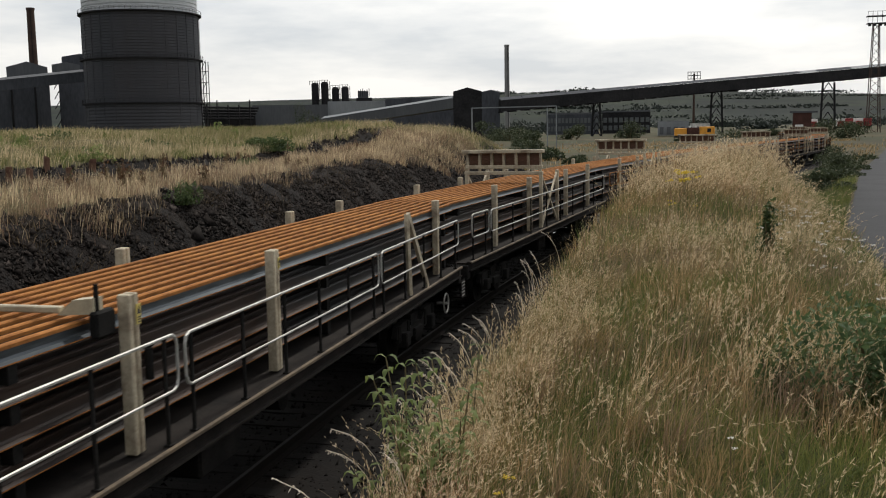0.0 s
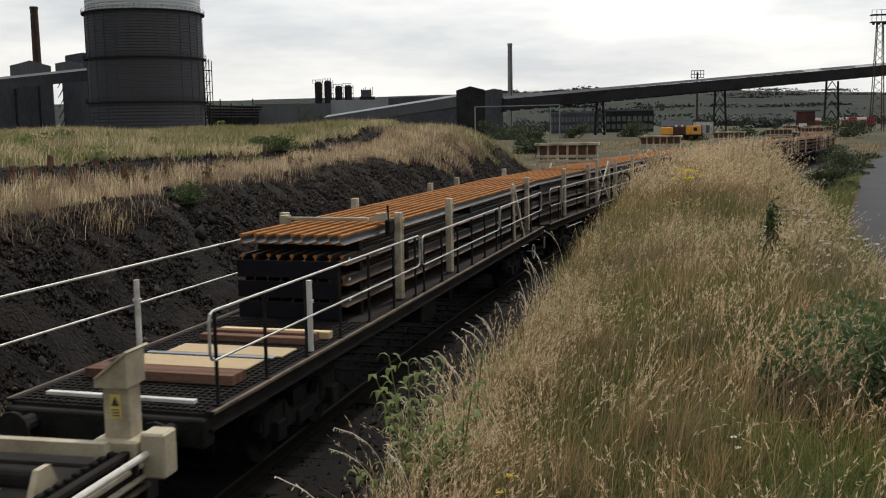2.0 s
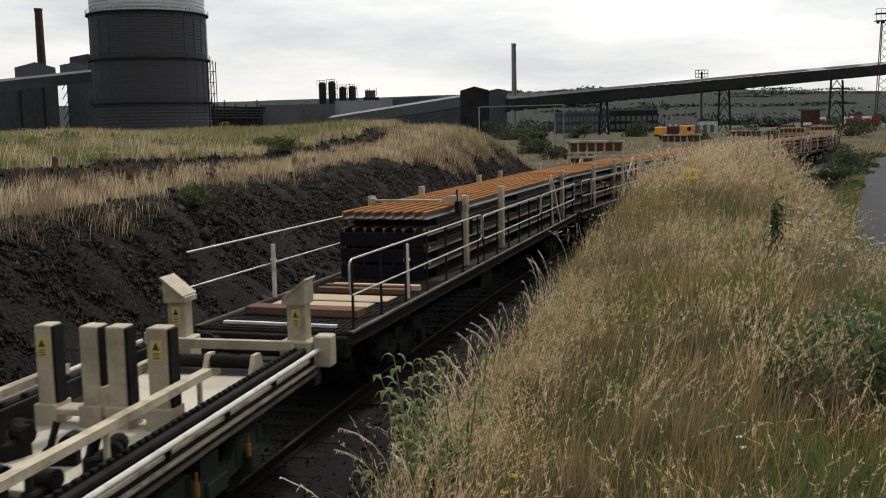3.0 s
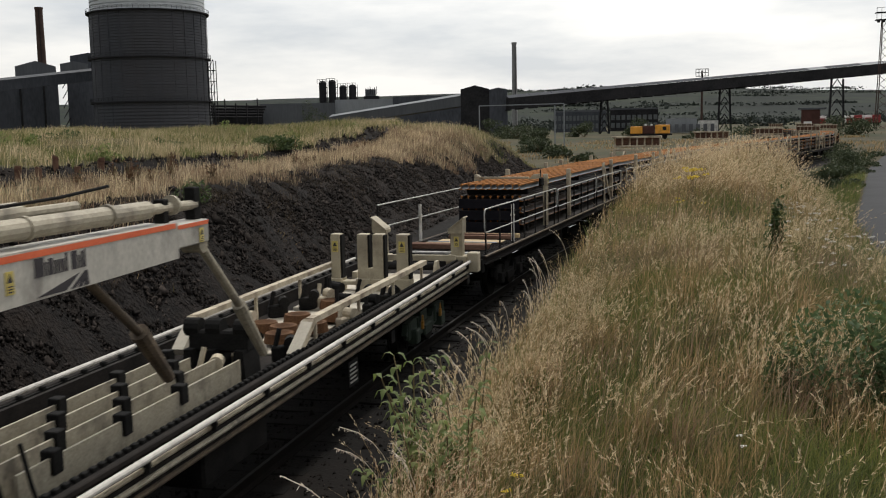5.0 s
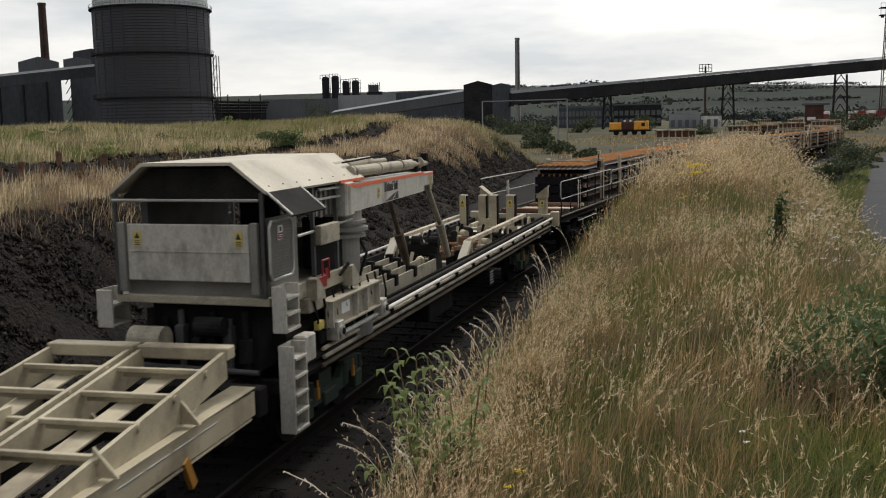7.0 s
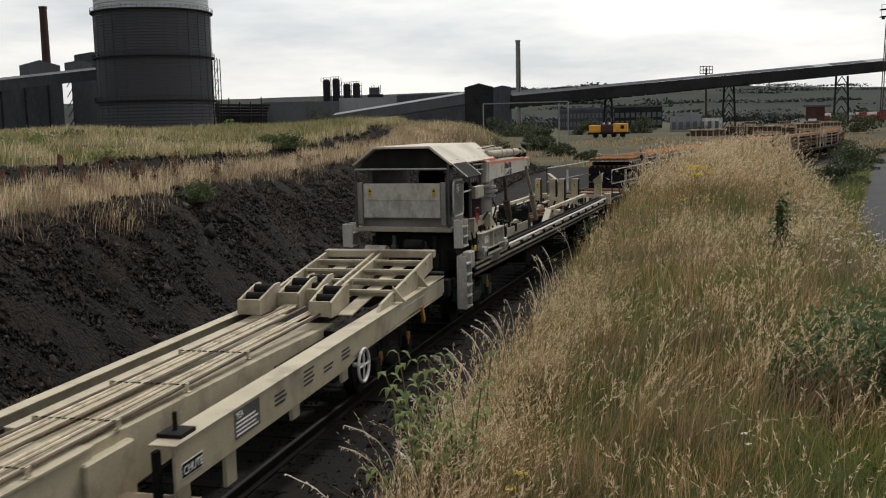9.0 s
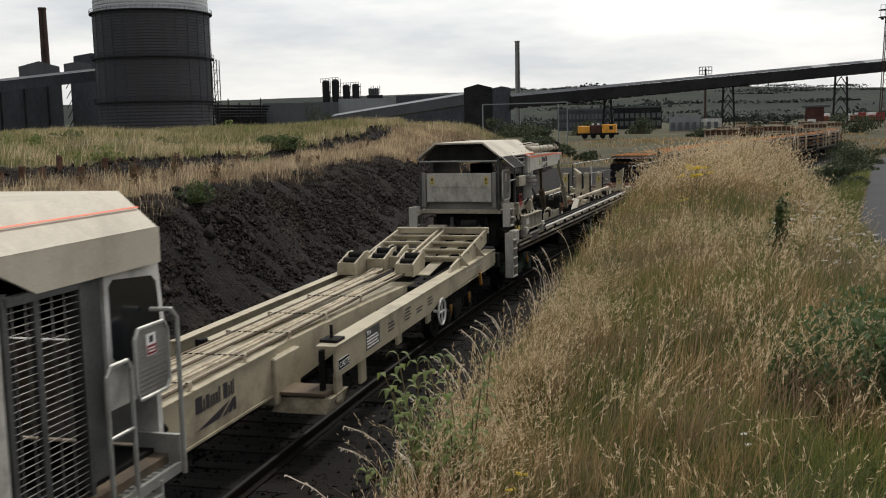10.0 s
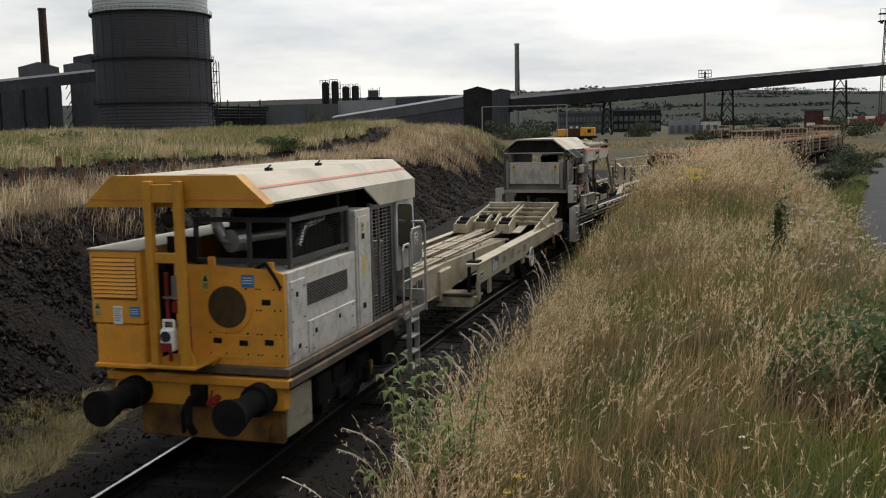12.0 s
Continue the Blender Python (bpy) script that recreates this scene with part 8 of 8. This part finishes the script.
def stones(name, label, n, area, keep, r, material, seed, chip=False):
    """Loose angular lumps on the ground; chips have four faces, lumps eight."""
    rng = np.random.default_rng(seed)
    x0, x1, y0, y1 = area
    x, y = rng.uniform(x0, x1, n), y0 + (y1 - y0) * rng.uniform(0, 1, n) ** 1.5
    k = keep(x, y)
    x, y = x[k], y[k]
    m = len(x)
    rr = r * rng.lognormal(0, 0.45, m) * (0.8 + 0.008 * y)
    z = height(x, y) + rr * 0.25
    if chip:
        o = np.array([(1, 0, -0.4), (-0.5, 0.87, -0.4), (-0.5, -0.87, -0.4), (0, 0, 0.9)], float)
        t = np.array([(0, 1, 3), (1, 2, 3), (2, 0, 3), (1, 0, 2)])
    else:
        o = np.array([(1, 0, 0), (0, 1, 0), (-1, 0, 0), (0, -1, 0), (0, 0, 1), (0, 0, -1)], float)
        t = np.array([(0, 1, 4), (1, 2, 4), (2, 3, 4), (3, 0, 4), (1, 0, 5), (2, 1, 5), (3, 2, 5), (0, 3, 5)])
    c = len(o)
    V = np.stack([x, y, z], 1)[:, None, :] + (o[None] + rng.normal(0, 0.35, (m, c, 3))) * rr[:, None, None]
    T = (np.arange(m)[:, None, None] * c + t[None]).reshape(-1, 3)
    ob = new(name, mesh_arrays(name, V.reshape(-1, 3), np.zeros((0, 4), int), T, material))
    tagged(ob, label, "stones", kind="stuff")


M["slag_lump"] = surf("slag_lump", (0.008, 0.0068, 0.0064), (0.042, 0.034, 0.030), 1.5, 0.88, 0, 0.4, fine=18, island=0.7, world_space=True)
stones("slag_chips", "small dark slag chips and soil crumbs on the bank", 165000, (-10, -3.3, 5, 100), lambda x, y: (x < toe_x(y)) & (x > edge_x(y) - 0.4), 0.034, "slag_lump", 33, chip=True)
stones("slag_lumps", "loose dark slag lumps on the bank", 2600, (-9.6, -3.3, 5, 100), lambda x, y: (x < toe_x(y)) & (x > edge_x(y)), 0.05, "slag_lump", 31)
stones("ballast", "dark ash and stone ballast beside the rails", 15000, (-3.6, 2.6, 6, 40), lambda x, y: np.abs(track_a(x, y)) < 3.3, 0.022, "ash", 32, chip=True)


def leaf_cloud(rng, centre, radii, n, size, lobes=7):
    """Leaves massed on a few uneven lobes."""
    cs = rng.normal(0, 0.45, (lobes, 3)) * np.array(radii)
    cs[:, 2] = np.abs(cs[:, 2]) * 0.9
    rs = rng.uniform(0.3, 0.62, lobes)
    k = rng.integers(0, lobes, n)
    d = rng.normal(0, 1, (n, 3))
    d /= np.linalg.norm(d, axis=1)[:, None]
    p = cs[k] + d * (rs[k] * rng.uniform(0.55, 1.08, n))[:, None] * np.array(radii)
    p[:, 2] = np.maximum(p[:, 2], 0.02)
    p = p + np.array(centre)
    u = rng.normal(0, 1, (n, 3)); u /= np.linalg.norm(u, axis=1)[:, None]
    v = np.cross(u, rng.normal(0, 1, (n, 3))); v /= np.linalg.norm(v, axis=1)[:, None]
    s = size * rng.uniform(0.6, 1.4, n)
    V = np.stack([p - u * s[:, None], p + v * s[:, None] * 0.45, p + u * s[:, None], p - v * s[:, None] * 0.45], 1)
    return V.reshape(-1, 3), np.arange(n * 4).reshape(n, 4)


def bush(name, label, x, y, radii, n, size, material, seed, group=""):
    rng = np.random.default_rng(seed)
    z = float(height(x, y))
    ob = thing(name, label, "bush", group)
    b = bmesh.new()
    for k in range(5):
        a = 2 * math.pi * k / 5
        rod(b, (x, y, z - 0.1), (x + radii[0] * 0.5 * math.cos(a), y + radii[1] * 0.5 * math.sin(a), z + radii[2] * 0.8), 0.03 * radii[2] + 0.004, 5, 0.005)
    part("stem", b, "stem", ob)
    V, q = leaf_cloud(rng, (x, y, z), radii, n, size)
    me = mesh_arrays("foliage", V, q, np.zeros((0, 3), int), material)
    o = new("foliage", me)
    o.parent = ob
    return ob


bush("green_bush", "dense green leafy bush on the grass bank", 7.6, 8.1, (0.72, 0.7, 0.9), 8500, 0.03, "leaf_blue", 41)
bush("green_bush", "low green leafy bush in the long grass", 8.1, 9.0, (0.7, 0.7, 0.8), 3000, 0.03, "leaf", 42)
bush("green_bush", "small dark green weed clump in dry grass", 6.75, 7.9, (0.25, 0.25, 0.55), 900, 0.03, "leaf", 43)
bush("terrace_bush", "round green bush on the grassy terrace", -15.5, 52.8, (1.5, 1.2, 1.1), 2600, 0.09, "leaf", 44)
bush("terrace_bush", "reddish olive dock clump on the terrace edge", -11.8, 42.0, (0.7, 0.6, 0.6), 700, 0.06, "leaf", 45)
bush("terrace_bush", "green weed hanging over the slag brow", -6.1, 23.9, (0.45, 0.5, 0.6), 900, 0.05, "leaf", 46)
for k, (x, y, r, h) in enumerate(((15.2, 58, 1.6, 0.8), (16.8, 66, 1.8, 0.95), (18.6, 76, 2.0, 1.05), (20.4, 86, 2.2, 1.15), (22.6, 96, 2.4, 1.25), (14.0, 52, 1.2, 0.7), (17.4, 71, 1.3, 0.8))):
    bush("roadside_bush", "dense dark green bush between track and road", x, y, (r, r * 1.4, h), 3200, 0.10, "scrub", 50 + k, "bushes by the road")
for k, (x, y, r, h) in enumerate(((-7.0, 130, 2.6, 1.6), (-3.0, 118, 2.0, 1.2), (-12, 150, 2.5, 2.0), (41, 197, 3.0, 2.6), (-15, 175, 2.4, 1.5), (-20, 215, 3.6, 2.2), (-27, 230, 5, 3.0), (-12, 235, 4, 2.4), (0, 240, 4, 3),
                              (24, 230, 4, 2.6), (-32, 240, 5, 3.4), (12, 205, 3, 1.8), (48, 260, 5, 3), (30, 225, 3, 1.6), (-100, 305, 6, 9), (-18, 190, 2.0, 1.3))):
    bush("field_bush", "dark green scrub bush on the plain", x, y, (r, r, h), 1500, 0.16 + 0.02 * r, "scrub", 70 + k, "scrub on the plain")
rngh = np.random.default_rng(90)
TV, TQ, base = [], [], 0
for k in range(170):
    x, y = rngh.uniform(-150, 480), rngh.uniform(400, 1000)
    r = rngh.uniform(4, 10)
    V, q = leaf_cloud(rngh, (x, y, float(height(x, y)) - 1), (r * 1.8, r, rngh.uniform(3, 7)), 160, 1.3)
    TV.append(V); TQ.append(q + base)
    base += len(V)
for k in range(26):
    x, y = rngh.uniform(-420, 60), rngh.uniform(2450, 2650)
    r = rngh.uniform(12, 40)
    V, q = leaf_cloud(rngh, (x, y, float(height(x, y)) - 2), (r * 2, r, rngh.uniform(6, 12)), 120, 4.5)
    TV.append(V); TQ.append(q + base)
    base += len(V)
for k in range(70):
    x, y = rngh.uniform(-300, 1300), rngh.uniform(1050, 2500)
    V, q = leaf_cloud(rngh, (x, y, float(height(x, y)) - 1), (rngh.uniform(30, 110), 8, rngh.uniform(3, 8)), 240, 2.6)
    TV.append(V); TQ.append(q + base)
    base += len(V)
M["far_leaf"] = leaf_material("hazy_far_leaves", [(0.018, 0.026, 0.021), (0.032, 0.041, 0.033)], 0.2, 0.01)
tagged(new("far_woods", mesh_arrays("far_woods", np.concatenate(TV), np.concatenate(TQ), np.zeros((0, 3), int), "far_leaf")), "hazy dark hedges and woods on the hills", "woods", kind="stuff")


# the leafy plant that leans out over the track
def arching_plant(x, y, z):
    p = thing("arching_plant", "leafy plant with arching yellow-green leaves on the bank", "plant")
    rng = np.random.default_rng(60)
    for k in range(24):
        a, out, h = rng.uniform(0, 2 * math.pi), rng.uniform(0.05, 0.36), rng.uniform(0.3, 1.05)
        bx, by = x + rng.normal(0, 0.15), y + rng.normal(0, 0.15)
        tipx, tipy = bx + out * math.cos(a) - 0.10, by + out * math.sin(a)
        b = bmesh.new()
        pts = [Vector((bx, by, z)), Vector((bx * 0.6 + tipx * 0.4, by * 0.6 + tipy * 0.4, z + h * 0.55)), Vector((tipx, tipy, z + h))]
        bent(b, pts, 0.005, 5)
        stem = part("stem", b, "stem", p)
        V, Q, n = [], [], 0
        for j in range(9):
            t = 0.3 + 0.7 * j / 8
            c = pts[0].lerp(pts[1], min(1, t / 0.55)) if t < 0.55 else pts[1].lerp(pts[2], (t - 0.55) / 0.45)
            for sgn in (0, math.pi):
                ang = j * 1.57 + sgn + rng.normal(0, 0.3)
                L = rng.uniform(0.09, 0.145) * (1.15 - 0.35 * t)
                d, sd = Vector((math.cos(ang), math.sin(ang), 0)), Vector((-math.sin(ang), math.cos(ang), 0))
                prof = ((0, 0, 0.15), (0.35, 0.16, 0.9), (0.7, 0.10, 0.8), (1.0, -0.28, 0.05))
                for u, up, w in prof:
                    m_ = c + d * (L * u) + Vector((0, 0, L * up * 1.4))
                    V += [m_ + sd * (0.022 * w), m_ - sd * (0.022 * w)]
                for i in range(3):
                    Q.append((n + 2 * i, n + 2 * i + 1, n + 2 * i + 3, n + 2 * i + 2))
                n += 8
        o = new("leaf_spray", mesh_arrays("leaf_spray", np.array(V), np.array(Q), np.zeros((0, 3), int), "leaf_lime"))
        o.parent = stem
        o["kind"] = "stuff"


arching_plant(4.42, 6.25, float(height(4.42, 6.25)) - 0.05)


def flower_plant(name, label, x, y, h, r, heads, material, size, seed):
    rng = random.Random(seed)
    z = float(height(x, y))
    f = thing(name, label, "flower", "wild flowers on the bank")
    for k in range(heads):
        px, py = x + rng.gauss(0, r), y + rng.gauss(0, r)
        hh = h * rng.uniform(0.8, 1.1)
        b = bmesh.new()
        rod(b, (x * 0.5 + px * 0.5, y * 0.5 + py * 0.5, z - 0.03), (px, py, z + hh), 0.004, 5, 0.003)
        st = part("stem", b, "stem", f)
        b = bmesh.new()
        for j in range(9):
            a, q = rng.uniform(0, 6.28), size * math.sqrt(rng.random())
            bmesh.ops.create_icosphere(b, subdivisions=1, radius=size * 0.3, matrix=Matrix.Translation((px + q * math.cos(a), py + q * math.sin(a), z + hh + rng.uniform(-0.3, 0.3) * size)) @ Matrix.Diagonal((1, 1, 0.5, 1)))
        part("flower_head", b, material, st)


flower_plant("ragwort", "ragwort with bright yellow flower heads", 6.5, 24.0, 1.0, 0.17, 14, "petal_yellow", 0.085, 1)
flower_plant("ragwort", "small ragwort with few yellow heads", 6.2, 22.0, 0.6, 0.2, 4, "petal_yellow", 0.05, 2)
flower_plant("ragwort", "small yellow flowers low in the grass", 5.0, 5.6, 0.45, 0.08, 4, "petal_yellow", 0.02, 3)
flower_plant("yarrow", "white yarrow flower heads in dry grass", 6.28, 5.75, 0.42, 0.05, 2, "petal_white", 0.02, 4)
for k in range(20):
    rr = random.Random(100 + k)
    y = rr.uniform(10, 30)
    flower_plant("yarrow", "white yarrow flower heads in dry grass", rr.uniform(6.0, 7.4) + 0.11 * y, y, 0.66, 0.3, 5, "petal_white", 0.021 + 0.0008 * y, 120 + k)


def thistle(x, y, h, seed):
    rng = np.random.default_rng(seed)
    z = float(height(x, y))
    t = thing("thistle", "tall dark green thistle standing above the grass", "plant")
    part("stem", made(rod, (x, y, z - 0.05), (x, y, z + h), 0.012, 6, 0.005), "leaf", t)
    V, Q, n = [], [], 0
    for j in range(46):
        u = 0.2 + 0.8 * j / 45
        a = j * 2.4
        L = 0.24 * (1.15 - u) + 0.05
        c, d, sd = Vector((x, y, z + h * u)), Vector((math.cos(a), math.sin(a), 0.35)), Vector((-math.sin(a), math.cos(a), 0))
        for q, w in ((0, 0.3), (0.5, 1.0), (1.0, 0.05)):
            m_ = c + d * (L * q) + Vector((0, 0, -0.3 * L * q * q))
            V += [m_ + sd * 0.04 * w, m_ - sd * 0.04 * w]
        Q += [(n, n + 1, n + 3, n + 2), (n + 2, n + 3, n + 5, n + 4)]
        n += 6
    o = new("foliage", mesh_arrays("foliage", np.array(V), np.array(Q), np.zeros((0, 3), int), "leaf_blue"))
    o.parent = t


thistle(7.5, 15.5, 0.95, 1)
bush("leafy_weed", "upright dark green leafy weed in the grass", 7.5, 15.45, (0.17, 0.17, 0.85), 700, 0.035, "leaf", 47)
bush("leafy_weed", "low green leafy weed in dry grass", 8.3, 17.5, (0.4, 0.35, 0.45), 700, 0.035, "leaf", 48)
rngd = random.Random(77)
M["dock"] = leaf_material("reddish_dock_leaves", [(0.06, 0.05, 0.025), (0.13, 0.065, 0.035), (0.20, 0.12, 0.06)], 0.25, 2.0)
for k in range(22):
    y = rngd.uniform(24, 60)
    x = float(scarp_x(y)) + rngd.uniform(0.3, 5.0) * (0.6 + 0.4 * (y < 45))
    if x < float(brow_x(y)):
        bush("dock_plant", "upright reddish brown dock seed stalks on the terrace", x, y, (0.12 + 0.1 * rngd.random(), 0.14, rngd.uniform(0.45, 0.8)), 130, 0.05, "dock", 300 + k, "dock plants on the terrace")
for k in range(14):
    y = rngd.uniform(25, 85)
    x = float(scarp_x(y)) - rngd.uniform(0.2, 12.0)
    bush("terrace_weed", "low olive green weed clump in the terrace grass", x, y, (rngd.uniform(0.4, 1.0), 0.6, rngd.uniform(0.3, 0.6)), 320, 0.06 + 0.0006 * y, "leaf_lime" if k % 3 else "leaf", 340 + k, "weeds on the terrace")


# tall seeding stalks that stand up before the dark cutting
def wild_oat(x, y, z, h, lean, seed):
    rng = np.random.default_rng(seed)
    w = thing("seeding_grass", "tall pale seeding grass stalk against the dark cutting", "grass stalk", "tall grass stalks")
    a = rng.uniform(2.4, 3.9)
    pts = []
    for k in range(7):
        u = k / 6
        pts.append(Vector((x + math.cos(a) * lean * h * u ** 2.2, y + math.sin(a) * lean * h * u ** 2.2, z + h * (u - 0.22 * u ** 3))))
    b = bmesh.new()
    bent(b, pts, 0.003, 4)
    st = part("stalk", b, "oat", w)
    V, Q, n = [], [], 0
    for k in range(24):
        u = 0.66 + 0.34 * k / 23
        f = u * 6
        i = min(5, int(f))
        c = pts[i].lerp(pts[i + 1], f - i)
        d = Vector(rng.normal(0, 1, 3)) * 0.5 + Vector((math.cos(a) * 0.5, math.sin(a) * 0.5, -0.25))
        d.normalize()
        sd = d.cross(Vector((0, 0, 1)))
        if sd.length < 0.01:
            continue
        sd.normalize()
        L = rng.uniform(0.02, 0.04)
        V += [c, c + d * L * 0.5 + sd * 0.005, c + d * L, c + d * L * 0.5 - sd * 0.005]
        Q.append((n, n + 1, n + 2, n + 3))
        n += 4
    o = new("spikelets", mesh_arrays("spikelets", np.array(V), np.array(Q), np.zeros((0, 3), int), "oat"))
    o.parent = st


rngo = random.Random(8)
for k in range(34):
    y = rngo.uniform(4.2, 12.0) if k < 20 else rngo.uniform(10, 20)
    x = 4.2 - 0.045 * max(0, y - 8) + rngo.uniform(-0.55, 0.35) + (0 if y < 14 else 0.2)
    wild_oat(x, y, float(height(x, y)) - 0.02, rngo.uniform(0.7, 1.05), rngo.uniform(0.15, 0.5), 200 + k)


# crumbs on the little scarp, and pale straws among the terrace grass
stones("scarp_slag", "dark slag crumbs along the low scarp on the terrace", 9000, (-15.5, -11.5, 10, 72), lambda x, y: (scarp_x(y) - x > -0.8) & (scarp_x(y) - x < 0.9), 0.05, "slag_lump", 35, chip=True)
grass("terrace_straws", "pale straw stalks standing over the terrace grass", [
    (9000, (-15, -5.5, 8, 45), front_strip, 0.52, 0.009, 0.35), (9000, (-16, -6, 45, 80), on_terrace, 0.6, 0.016, 0.35), (8000, (-30, -12, 15, 60), upper_strip, 0.6, 0.014, 0.4)], "seed", 26)


# ---- everything that moves ----
def motions():
    for ob, s, half in MOVERS:
        walk(ob, [(t, rolling_pose(s, t, half)) for t in TIMES])
    walk(SHUNTER, [(t, pose(x, 200, 0.95, 0, 0, 0)) for t, x in ((0, 13.4), (2.5, 9.3), (6, 1.2), (9, -5.2), (12, -11.3))])
    spin = [i * 0.125 for i in range(97)]
    for ob, at in ROLLERS[:8] + ROLLERS[-8:]:
        walk(ob, [(t, pose(*at, -math.degrees((advance(t) - advance(0)) / 0.42), 0, 0)) for t in spin])


motions()
